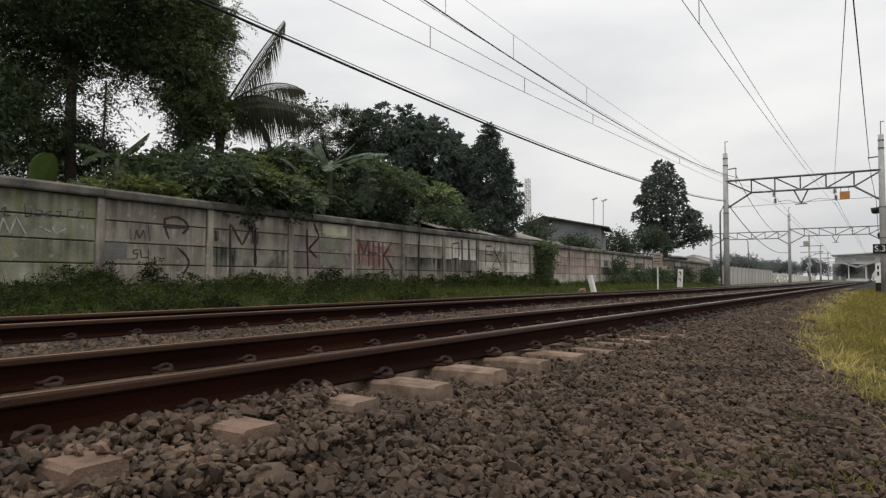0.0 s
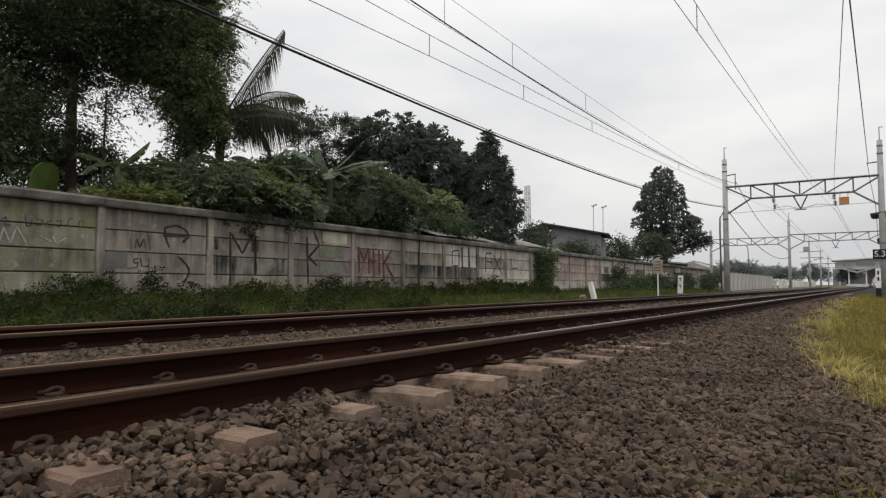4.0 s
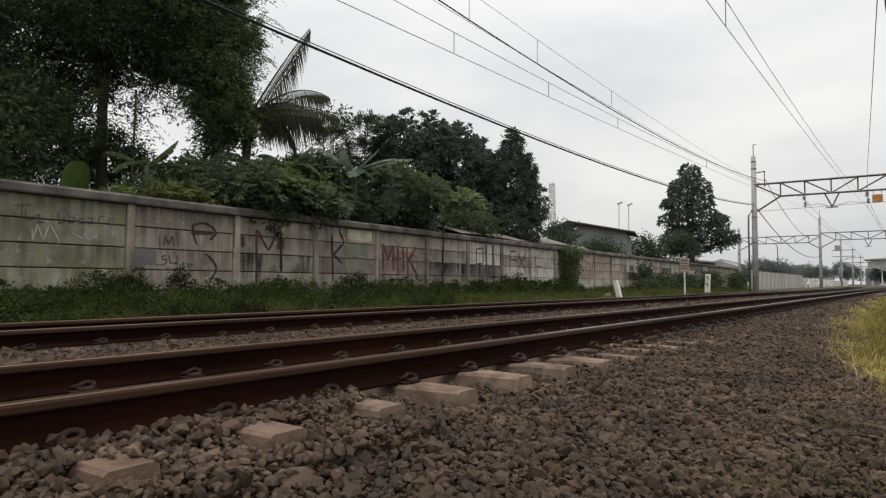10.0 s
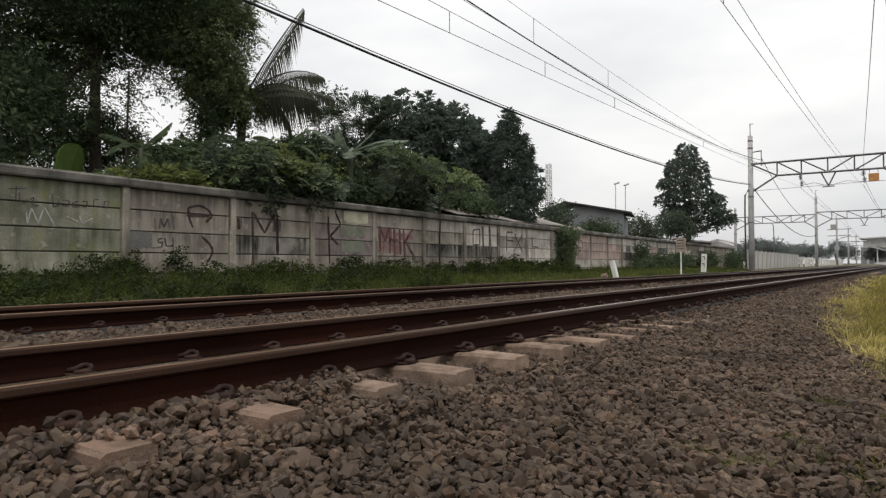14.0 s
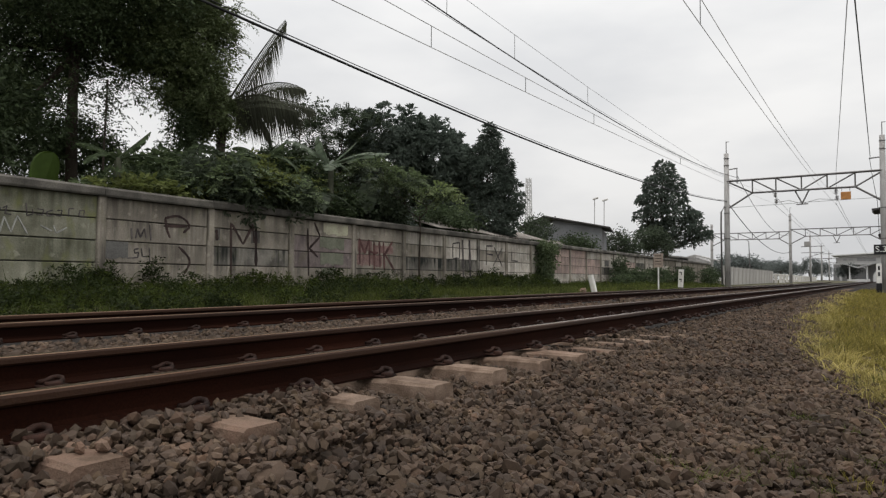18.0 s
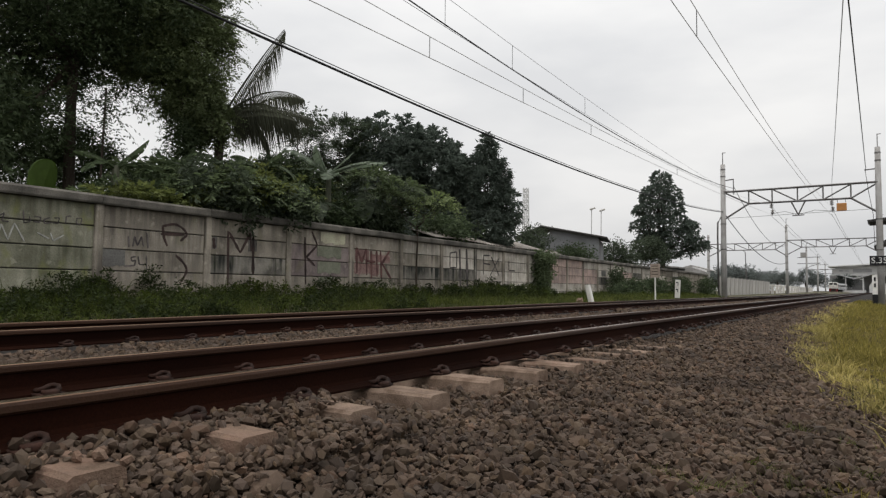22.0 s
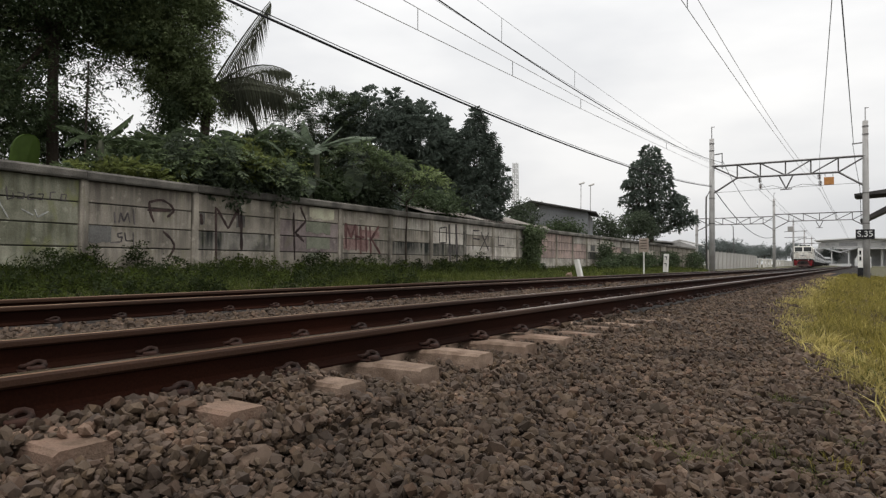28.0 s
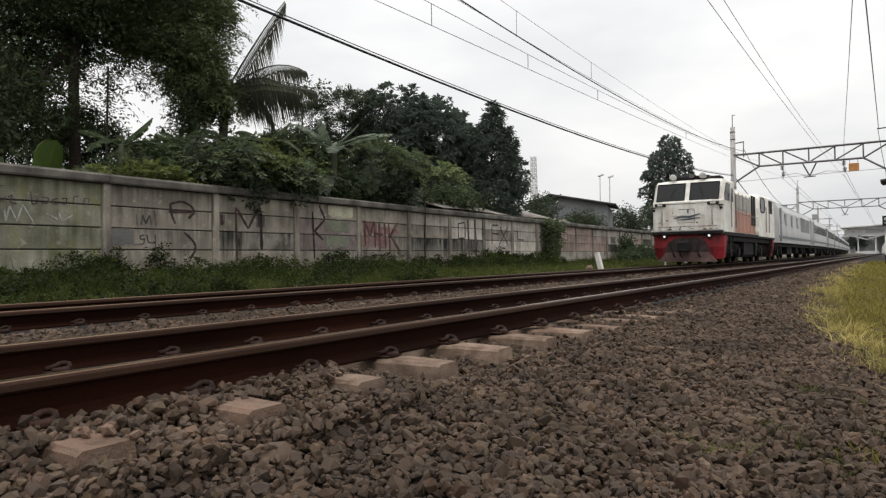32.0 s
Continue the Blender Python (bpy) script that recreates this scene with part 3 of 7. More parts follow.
def build_ballast():
    rng = np.random.default_rng(4)

    def field(name, x0, x1, y0, y1, gap, size, label, keep=None, lift=0.0, fine=True):
        gx, gy = np.meshgrid(np.arange(x0, x1, gap), np.arange(y0, y1, gap))
        x = gx.ravel() + rng.uniform(-0.5, 0.5, gx.size) * gap
        y = gy.ravel() + rng.uniform(-0.5, 0.5, gx.size) * gap
        ok = np.ones(len(x), bool) if keep is None else keep(x, y, rng)
        x, y = x[ok], y[ok]
        s = size * rng.lognormal(0, 0.26, len(x))
        z = land(x) + rng.uniform(-1.35, 1.0, len(x)) * size + lift
        v, f = stones(x, y, z, s, rng, fine)
        thing(name, array_mesh(name, v, f, "stone"), None, label, "ballast", kind="stuff")

    def clear(x, y, r):
        # leave the sleepers' heads bare, thin out towards the soil
        near = np.min(np.abs(y[:, None] - np.array(SLEEPER_Y)[None]), axis=1)
        bare = (near < np.where(y > 5.4, 0.085, 0.125)) & (x < -1.985)
        return ~bare & (r.uniform(size=len(x)) < np.interp(x, [-0.6, -0.1, 0.6], [1, 0.75, 0.25])) & (y > 0.35 * -x - 0.2)

    field("ballast_stones", -2.46, 0.5, 0.3, 6.5, 0.0272, 0.0146, "loose angular grey-brown crushed stone beside the track", clear)
    field("ballast_stones", -2.46, 0.5, 0.3, 6.5, 0.058, 0.0182, "larger loose chips of stone beside the track", clear, 0.012)
    field("ballast_stones", -2.46, 0.5, 6.5, 16, 0.0395, 0.0200, "loose angular grey-brown crushed stone along the shoulder", clear)
    field("ballast_stones", -2.42, 0.2, 16, 46, 0.075, 0.038, "crushed stone along the track's shoulder", clear, -0.012, False)
    field("ballast_stones", -6.15, -3.68, 1.2, 14, 0.041, 0.0215, "crushed stone between the two tracks", lambda x, y, r: y > 0.36 * -x - 0.2, 0.02)
    field("ballast_stones", -6.06, -3.76, 14, 46, 0.10, 0.050, "crushed stone between the two tracks", None, -0.025, False)
    field("ballast_stones", -3.6, -2.56, 0.6, 9, 0.075, 0.034, "crushed stone between the rails of the near track", None, -0.04)
    field("ballast_stones", -2.46, 0.5, -9, 0.3, 0.07, 0.036, "loose crushed stone beside the track", None, 0.0, False)
    field("ballast_stones", -6.15, -3.68, -9, 2.6, 0.09, 0.046, "crushed stone between the two tracks", None, 0.0, False)
    field("ballast_stones", -3.6, -2.56, -9, 0.6, 0.085, 0.036, "crushed stone between the rails of the near track", None, -0.04)
    # stone heaped against the near rail, over the inner part of the first sleepers
    field("ballast_stones", -2.44, -2.21, 0.1, 2.62, 0.027, 0.0145, "crushed stone heaped against the rail", None, 0.072)
    field("ballast_stones", -2.42, -2.19, 0.1, 2.62, 0.043, 0.0175, "crushed stone heaped against the rail", None, 0.088)
    field("ballast_stones", -2.2, -1.75, 0.1, 2.72, 0.027, 0.0145, "crushed stone banked round the first sleepers", lambda x, y, r: clear(x, y, r) & (x < -1.7 - 0.2 * r.uniform(size=len(x))), 0.052)


SLEEPER_Y = [-1.98 + 0.63 * i_ for i_ in range(5)] + [1.17, 1.81, 2.46, 3.09, 3.72, 4.39, 5.07, 5.77, 6.37, 6.97, 7.63]
while SLEEPER_Y[-1] < 62:
    SLEEPER_Y.append(SLEEPER_Y[-1] + 0.635)


# ---- track ----
def build_rails():
    ys = np.concatenate([np.linspace(-12, 50, 8), np.linspace(56, 110, 10), np.linspace(130, 420, 12)])
    foot = [(0.066, 0.002), (0.066, 0.014), (0.022, 0.032), (-0.022, 0.032), (-0.066, 0.014), (-0.066, 0.002)]
    web = [(0.018, 0.030), (0.009, 0.050), (0.009, 0.118), (0.020, 0.130), (-0.020, 0.130), (-0.009, 0.118), (-0.009, 0.050), (-0.018, 0.030)]
    head = [(0.024, 0.126), (0.036, 0.136), (0.036, 0.158), (0.031, 0.168), (-0.031, 0.168), (-0.036, 0.158), (-0.036, 0.136), (-0.024, 0.126)]
    tread = [(-0.027, 0.1675), (0.027, 0.1675), (0.025, 0.1712), (-0.025, 0.1712)]

    def carried(out, x, swing):
        n = len(out)
        pts, faces = [], []
        for y in ys:
            dx = x + float(bend(y)) * swing
            pts += [(u + dx, y, w) for u, w in out]
        for i in range(len(ys) - 1):
            faces += [(i * n + j, (i + 1) * n + j, (i + 1) * n + (j + 1) % n, i * n + (j + 1) % n) for j in range(n)]
        return Shape().add(pts, faces)

    for centre, swing, which in ((NEAR, 0, "near"), (FAR, 1, "far")):
        for side in (-1, 1):
            x = centre + side * (GAUGE / 2 + 0.036)
            r = tagged(new("rail"), f"rust-brown steel rail with a worn bright top on the {which} track", "rail", "rails")
            # dark web and foot, lighter head: shade and light put into the colours
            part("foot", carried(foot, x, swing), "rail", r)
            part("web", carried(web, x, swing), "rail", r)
            h = part("head", carried(head, x, swing), "rail_head", r, "worn railhead, painted browner as its lit side")
            part("running_surface", carried(tread, x, swing), "tread", h, "worn bright running surface")


def build_sleepers():
    s = Shape()
    # tapered concrete bar with sloping flanks
    w0, w1, h = 0.115, 0.088, 0.20
    prof = [(-1.07, 0.0), (-0.75, 0.0), (-0.45, -0.02), (0.45, -0.02), (0.75, 0.0), (1.07, 0.0)]
    pts, faces = [], []
    for x, dz in prof:
        e = 0.015 if abs(x) > 1 else 0
        pts += [(x, -w0, -h), (x, -w1 - 0.006, dz - 0.02), (x, -w1 + 0.012, dz - e * 0.5), (x, w1 - 0.012, dz - e * 0.5), (x, w1 + 0.006, dz - 0.02), (x, w0, -h)]
    for i in range(5):
        faces += [(i * 6 + j, i * 6 + (j + 1) % 6, (i + 1) * 6 + (j + 1) % 6, (i + 1) * 6 + j) for j in range(6)]
    faces += [tuple(range(5, -1, -1)), tuple(range(30, 36))]
    s.add(pts, faces)
    body = s.mesh("sleeper", "sleeper")
    c = Shape()
    # a bent spring bar: a straight leg in its shoulder, a high bow, a toe on the rail's foot
    path = [(0.075, -0.075, 0.026), (0.075, 0.0, 0.028), (0.074, 0.05, 0.032), (0.066, 0.082, 0.046), (0.045, 0.092, 0.064), (0.02, 0.075, 0.074), (0.012, 0.04, 0.072),
            (0.022, 0.008, 0.064), (0.03, -0.03, 0.052), (0.02, -0.06, 0.042), (-0.01, -0.062, 0.034), (-0.028, -0.04, 0.030)]
    c.tube([(a * 0.88, b * 0.58, 0.008 + (h - 0.012) * 0.55) for a, b, h in path], 0.0135, 7)
    c.box((0.070, 0.0, 0.010), (0.04, 0.07, 0.034), ch=0.008)
    c.box((0.03, 0.0, 0.004), (0.10, 0.13, 0.012), ch=0.003)
    clip = c.mesh("clip", "clip", True)
    rng = random.Random(3)
    for centre, ys, swing in ((NEAR, SLEEPER_Y, 0), (FAR, [y + 0.2 for y in SLEEPER_Y[6:]], 1)):
        for y in ys:
            x = centre + float(bend(y)) * swing
            ob = tagged(new("sleeper", body), "pale pinkish concrete sleeper half sunk in crushed stone", "sleeper", "sleepers under the rails")
            low = 0.105 if swing else np.interp(y, [4.0, 5.0, 5.7, 7.7, 8.3], [0, 0.02, 0.05, 0.065, 0.09])
            ob.matrix_basis = pose(x + rng.uniform(-0.02, 0.02), y, 0.008 - low + rng.uniform(-0.006, 0.004), 0, 0, rng.uniform(-1.0, 1.0))
            if y > 30:
                continue
            for side in (-1, 1):
                for way in (-1, 1):
                    rx = side * (GAUGE / 2 + 0.036)
                    k = part("fastening_clip", clip, None, ob, "rusty spring steel clip")
                    k.matrix_basis = pose(rx + way * 0.05, 0, low, 0, 0, 0 if way > 0 else 180)


# ---- the long wall ----
WALL_AT = pose(WALL_X, WALL_Y, 0, 0, 0, -WALL_TURN)
STEP = WALL_STEP / math.cos(radians(WALL_TURN))
TOP = 2.016


# sprayed strokes on the wall's face: paint, width, lines of (along the wall, height)
GRAFFITI = [
    ("paint_dark", 0.022, [[(-2.0, 1.8), (-1.72, 1.83)], [(-1.87, 1.85), (-1.88, 1.62)], [(-1.83, 1.76), (-1.81, 1.62), (-1.73, 1.58), (-1.7, 1.66)], [(-1.67, 1.65), (-1.6, 1.7), (-1.63, 1.57), (-1.53, 1.56)],
                           [(-1.31, 1.77), (-1.29, 1.56), (-1.19, 1.6), (-1.21, 1.68)], [(-1.13, 1.69), (-1.02, 1.68), (-1.04, 1.59), (-1.14, 1.6)]]),
    ("paint_dark", 0.022, [[(-0.87, 1.69), (-0.97, 1.65), (-0.96, 1.58), (-0.85, 1.61)], [(-0.8, 1.69), (-0.71, 1.7), (-0.73, 1.6), (-0.82, 1.61)], [(-0.6, 1.6), (-0.59, 1.74), (-0.5, 1.75)],
                           [(-0.4, 1.72), (-0.31, 1.73), (-0.33, 1.62), (-0.41, 1.63), (-0.4, 1.72)]]),
    ("paint_pale", 0.028, [[(-1.72, 1.45), (-1.7, 1.26), (-1.64, 1.52), (-1.53, 1.27), (-1.44, 1.55), (-1.27, 1.26)], [(-1.07, 1.42), (-0.87, 1.33)], [(-0.85, 1.43), (-0.8, 1.3), (-0.62, 1.41)]]),
    ("paint_maroon", 0.055, [[(1.35, 1.73), (1.63, 1.79), (1.85, 1.71), (1.94, 1.59), (1.78, 1.46)], [(1.35, 1.73), (1.39, 1.52), (1.47, 1.34)], [(1.32, 1.57), (1.88, 1.6)], [(1.68, 1.17), (1.88, 1.01), (1.95, 0.85), (1.82, 0.62)]]),
    ("paint_dark", 0.03, [[(0.61, 1.48), (0.63, 1.27)], [(0.71, 1.29), (0.74, 1.48), (0.81, 1.31), (0.89, 1.49), (0.94, 1.3)], [(1.0, 1.57), (1.04, 1.27)], [(0.78, 1.1), (0.68, 1.08), (0.7, 1.01), (0.78, 1.03), (0.76, 0.93), (0.54, 0.91)],
                          [(0.83, 1.11), (0.86, 0.95), (0.96, 0.96)], [(1.01, 1.13), (1.02, 0.82)]]),
    ("paint_maroon", 0.07, [[(3.02, 1.76), (3.05, 0.55)], [(3.05, 1.74), (3.38, 1.3), (3.67, 1.76)], [(3.66, 1.76), (3.71, 1.35)]]),
    ("paint_maroon", 0.065, [[(5.5, 1.8), (5.56, 0.61)], [(5.95, 1.6), (5.57, 1.3), (5.89, 1.09)], [(5.75, 1.96), (5.97, 1.63)]]),
    ("paint_red", 0.095, [[(7.62, 1.66), (7.64, 0.95)], [(7.62, 1.64), (7.86, 1.25), (8.06, 1.64)], [(8.07, 1.64), (8.1, 0.9)], [(8.3, 1.6), (8.33, 0.8)], [(8.56, 1.62), (8.6, 0.86)], [(8.76, 1.62), (8.82, 0.82)], [(9.22, 1.64), (8.84, 1.26), (9.3, 0.82)], [(8.1, 1.3), (8.5, 1.28)]]),
    ("paint_maroon", 0.09, [[(2.62, 1.58), (2.65, 1.35)], [(3.76, 1.66), (3.78, 0.83)]]),
    ("paint_dark", 0.06, [[(12.87, 1.76), (12.87, 1.25), (13.35, 1.27), (13.35, 1.82), (12.87, 1.76)], [(15.42, 1.79), (15.42, 1.07)], [(15.42, 1.79), (15.99, 1.81)], [(15.42, 1.49), (15.99, 1.47)]]),
    ("paint_dark", 0.06, [[(16.09, 1.77), (16.8, 1.05)], [(16.8, 1.76), (15.99, 1.03)], [(17.71, 1.68), (17.71, 1.29), (18.32, 1.28)]]),
    ("paint_dark", 0.16, [[(13.55, 1.93), (13.64, 0.63)], [(14.06, 1.96), (14.15, 0.59)]]),
]


# painted-over and run-down patches: paint, from, to along the wall, upper edge, mean depth
PATCHES = [
    ("paint_grey", 0.10, 0.56, 1.215, 0.37), ("paint_soot", 2.60, 2.72, 1.61, 0.30), ("paint_soot", 3.62, 3.88, 1.61, 0.34),
    ("paint_green", 5.98, 6.95, 1.61, 0.36), ("paint_green", 6.0, 6.92, 1.21, 0.37),
    ("paint_green", 6.05, 6.6, 0.81, 0.16), ("paint_cream", 6.1, 7.1, 1.98, 0.34), ("paint_rust", 7.52, 8.70, 1.215, 0.37), ("paint_rust", 7.55, 8.2, 1.61, 0.36), ("paint_rust", 8.3, 9.25, 1.5, 0.26),
    ("paint_grey", 30.2, 31.0, 1.60, 0.36),
]


def stroke(g, line, w, rng):
    """A ribbon of paint along a smooth curve, uneven in width."""
    p = [Vector((0, a, b)) for a, b in line]
    for i in range(1, len(p) - 1):
        if (p[i] - p[i - 1]).angle(p[i + 1] - p[i]) > 1.25:  # a sharp turn ends the curve
            stroke(g, line[:i + 1], w, rng)
            return stroke(g, line[i:], w, rng)
    if len(p) > 2:
        q = [p[0] * 2 - p[1]] + p + [p[-1] * 2 - p[-2]]
        p = []
        for i in range(1, len(q) - 2):
            for k in range(5):
                t = k / 5
                p.append(0.5 * (2 * q[i] + (q[i + 1] - q[i - 1]) * t + (2 * q[i - 1] - 5 * q[i] + 4 * q[i + 1] - q[i + 2]) * t * t
                                + (3 * q[i] - q[i - 1] - 3 * q[i + 1] + q[i + 2]) * t ** 3))
        p.append(q[-2])
    else:
        p = [p[0].lerp(p[1], t) for t in (0, 0.15, 0.3, 0.5, 0.7, 0.85, 1)]
    pts = []
    for i, c in enumerate(p):
        way = (p[min(i + 1, len(p) - 1)] - p[max(i - 1, 0)]).normalized()
        half = w * 0.5 * rng.uniform(0.62, 1.12) * (0.6 if i in (0, len(p) - 1) else 1)
        side = Vector((0, -way.z, way.y)) * half
        for x, e in ((0.030, -1), (0.030, 1), (0.0385, 1), (0.0385, -1)):
            pts.append(Vector((x, c.y, c.z)) + side * e)
    n = len(p)
    faces = [(0, 1, 2, 3), (4 * n - 1, 4 * n - 2, 4 * n - 3, 4 * n - 4)]
    for i in range(n - 1):
        faces += [(4 * i + j, 4 * i + (j + 1) % 4, 4 * i + 4 + (j + 1) % 4, 4 * i + 4 + j) for j in range(4)]
    g.add(pts, faces)


def drips(a, b, top, low, rng):
    """A patch with a straight upper edge whose lower edge runs down unevenly."""
    n = max(6, int((b - a) / 0.022))
    run = [rng.uniform(0.5, 1.0) ** 0.6 for _ in range(n + 1)]
    pts = []
    for i in range(n + 1):
        y = a + (b - a) * i / n + rng.uniform(-0.006, 0.006)
        d = low * (0.25 * run[i] + 0.75 * (run[i - i % 4] * 0.5 + run[min(n, i - i % 4 + 4)] * 0.5))
        pts += [(0.030, y, top), (0.037, y, top), (0.037, y, top - d), (0.030, y, top - d)]
    faces = [(0, 1, 2, 3), (4 * n + 3, 4 * n + 2, 4 * n + 1, 4 * n)]
    for i in range(n):
        faces += [(4 * i + j, 4 * i + 4 + j, 4 * i + 4 + (j + 1) % 4, 4 * i + (j + 1) % 4) for j in range(4)]
    return Shape().add(pts, faces)


def build_wall():
    root = tagged(new("wall_boundary"), "long weathered concrete panel wall with graffiti along the railway", "wall", kind="structure")
    root.matrix_basis = WALL_AT
    post = Shape().box((0.0, 0, 1.0), (0.16, 0.17, 2.05), ch=0.015).mesh("post", "panel")
    post_d = Shape().box((0.0, 0, 1.0), (0.16, 0.17, 2.05), ch=0.015).mesh("post", "panel_dark")
    cap = Shape().prism([(-0.13, 2.02), (0.13, 2.02), (0.145, 2.05), (0.145, 2.15), (0.11, 2.19), (-0.11, 2.19), (-0.145, 2.15), (-0.145, 2.05)], 0.004, STEP - 0.004).mesh("coping", "cap")
    panels = {}
    for key in ("panel", "panel_pale", "panel_dark", "panel_green", "panel_pink", "panel_dull"):
        panels[key] = Shape().prism([(-0.03, 0.010), (0.022, 0.010), (0.032, 0.020), (0.032, 0.380), (0.022, 0.390), (-0.03, 0.390)], 0.085, STEP - 0.085).mesh("panel", key)
    tone = {-4: "ggggg", -3: "ggggg", -2: "ggggg", -1: "ggggg", 0: "ppppp", 1: "ppdpp", 2: "pmmpp", 3: "ppppp", 4: "wpdpp", 5: "wwdpp", 6: "wpwww",
            7: "wwwww", 8: "wwwww", 9: "kkkww", 10: "kkkww", 11: "wkkww", 12: "wwdww", 13: "wwdww", 14: "wkwww", 15: "wdwww", 16: "wwwww", 18: "pwdpp", 20: "wdppp"}
    name = {"p": "panel", "w": "panel_pale", "d": "panel_dark", "g": "panel_green", "k": "panel_pink", "m": "panel_dull"}
    rng = random.Random(8)
    for i in range(-4, 27):
        part("post", post_d if i in (6, 9) else post, None, root, at=pose(0.0, i * STEP, 0))
        part("coping", cap, None, root, at=pose(0, i * STEP, rng.uniform(-0.006, 0.006)))
        for k in range(5):
            key = name[tone.get(i, "ppppp")[k]]
            part("panel", panels[key], None, root, at=pose(rng.uniform(-0.004, 0.002), i * STEP, TOP - 0.4 * (k + 1)))
    back = Shape().box((-0.02, 11.5 * STEP, 0.98), (0.03, 31 * STEP, 2.0))
    part("joint_backing", back, "joint", root)
    for key, w, lines in GRAFFITI:
        g = Shape()
        for line in lines:
            stroke(g, line, w, rng)
        part("graffiti", g, key, root, "sprayed strokes of paint")
    for key, a, b, top, low in PATCHES:
        part("paint_patch", drips(a, b, top, low, rng), key, root, "patch of old paint running down the panel")


# ---- foliage tools ----
def leaves(name, blobs, n, size, key, parent, seed, aspect=2.2, clump=0.33, per=26, flat=0.7, droop=0.35, label="", plain=False):
    """A crown of small folded leaves in uneven clumps. blobs: (x, y, z, rx, ry, rz, share)."""
    rng = np.random.default_rng(seed)
    share = np.array([b[6] for b in blobs], float)
    share /= share.sum()
    vs, outward = [], []
    for b, sh in zip(blobs, share):
        m = max(1, int(n * sh / per))
        d = rng.normal(size=(m, 3))
        d /= np.linalg.norm(d, axis=1, keepdims=True)
        rad = rng.uniform(0.30, 1.0, m) ** 0.55 * rng.uniform(0.82, 1.18, m)
        cc = np.array(b[:3]) + d * rad[:, None] * np.array(b[3:6])
        r = clump * rng.uniform(0.6, 1.5, m)
        e = rng.normal(size=(m * per, 3))
        e /= np.linalg.norm(e, axis=1, keepdims=True)
        p = np.repeat(cc, per, 0) + e * (np.repeat(r, per) * rng.uniform(0.1, 1.0, m * per) ** 0.45 * rng.uniform(0.85, 1.2, m * per))[:, None] * np.array([1.0, 1.0, 0.8])
        vs.append(p)
        outward.append(e)
    p = np.concatenate(vs)
    k = len(p)
    ax = rng.normal(size=(k, 3)) * 0.7 + np.concatenate(outward) * 0.8
    ax[:, 2] = ax[:, 2] * flat - droop
    ax /= np.linalg.norm(ax, axis=1, keepdims=True)
    sd = np.cross(ax, rng.normal(size=(k, 3)) + np.array([0, 0, 0.55]))
    sd /= np.linalg.norm(sd, axis=1, keepdims=True) + 1e-9
    nr = np.cross(ax, sd)
    s = size * rng.uniform(0.6, 1.35, k)[:, None]
    w = s / aspect
    if plain:  # one small three-cornered leaf each
        v = np.stack([p - sd * w * 0.5, p + sd * w * 0.5 + nr * w * 0.2, p + ax * s], 1).reshape(-1, 3)
        return part(name, array_mesh(name, v, np.arange(3 * k).reshape(-1, 3), key), None, parent, label)
    v = np.stack([p, p + ax * s * 0.45 + sd * w * 0.5 + nr * s * 0.08, p + ax * s - nr * s * 0.08, p + ax * s * 0.45 - sd * w * 0.5 + nr * s * 0.08], 1).reshape(-1, 3)
    f = (np.arange(k)[:, None] * 4 + np.array([0, 1, 2, 3])[None])
    tri = np.concatenate([f[:, [0, 1, 2]], f[:, [0, 2, 3]]])
    return part(name, array_mesh(name, v, tri, key), None, parent, label)


def on_shell(blobs, n, rng, low=-0.35):
    """Places spread over the outside of the blobs, with the way out from each."""
    at, out = [], []
    total = sum(b[6] for b in blobs)
    for b in blobs:
        m = max(1, int(n * b[6] / total))
        d = rng.normal(size=(m * 3, 3))
        d /= np.linalg.norm(d, axis=1, keepdims=True)
        d = d[d[:, 2] > low][:m]
        p = np.array(b[:3]) + d * np.array(b[3:6]) * rng.uniform(0.82, 1.1, (len(d), 1))
        hid = np.zeros(len(p), bool)
        for c in blobs:
            if c is not b:
                hid |= np.sum(((p - np.array(c[:3])) / np.array(c[3:6])) ** 2, axis=1) < 0.5
        at.append(p[~hid])
        out.append(d[~hid])
    return np.concatenate(at), np.concatenate(out)


def rosettes(name, blobs, n, size, per, key, parent, seed, aspect=2.6, label=""):
    """Tufts of long leaves that spread from the ends of the twigs."""
    rng = np.random.default_rng(seed)
    at, out = on_shell(blobs, n, rng)
    m = len(at)
    out = out + np.array([0, 0, 0.55])
    k = m * per
    ax = np.repeat(out, per, 0) * 0.75 + rng.normal(size=(k, 3)) * 0.75
    ax /= np.linalg.norm(ax, axis=1, keepdims=True)
    big = np.repeat(rng.uniform(0.7, 1.25, m), per)[:, None]
    s = size * big * rng.uniform(0.7, 1.15, (k, 1))
    p = np.repeat(at, per, 0) + ax * s * 0.12
    sd = np.cross(ax, rng.normal(size=(k, 3)) + np.array([0, 0, 0.8]))
    sd /= np.linalg.norm(sd, axis=1, keepdims=True) + 1e-9
    tip = p + ax * s - np.array([0, 0, 1]) * s * 0.25
    mid = p + ax * s * 0.55
    w = sd * s / aspect * 0.5
    v = np.stack([p, mid + w, tip, mid - w], 1).reshape(-1, 3)
    f = np.arange(k)[:, None] * 4 + np.array([0, 1, 2, 3])[None]
    return tagged(part(name, array_mesh(name, v, np.concatenate([f[:, [0, 1, 2]], f[:, [0, 2, 3]]]), key), None, parent, label), kind="stuff")


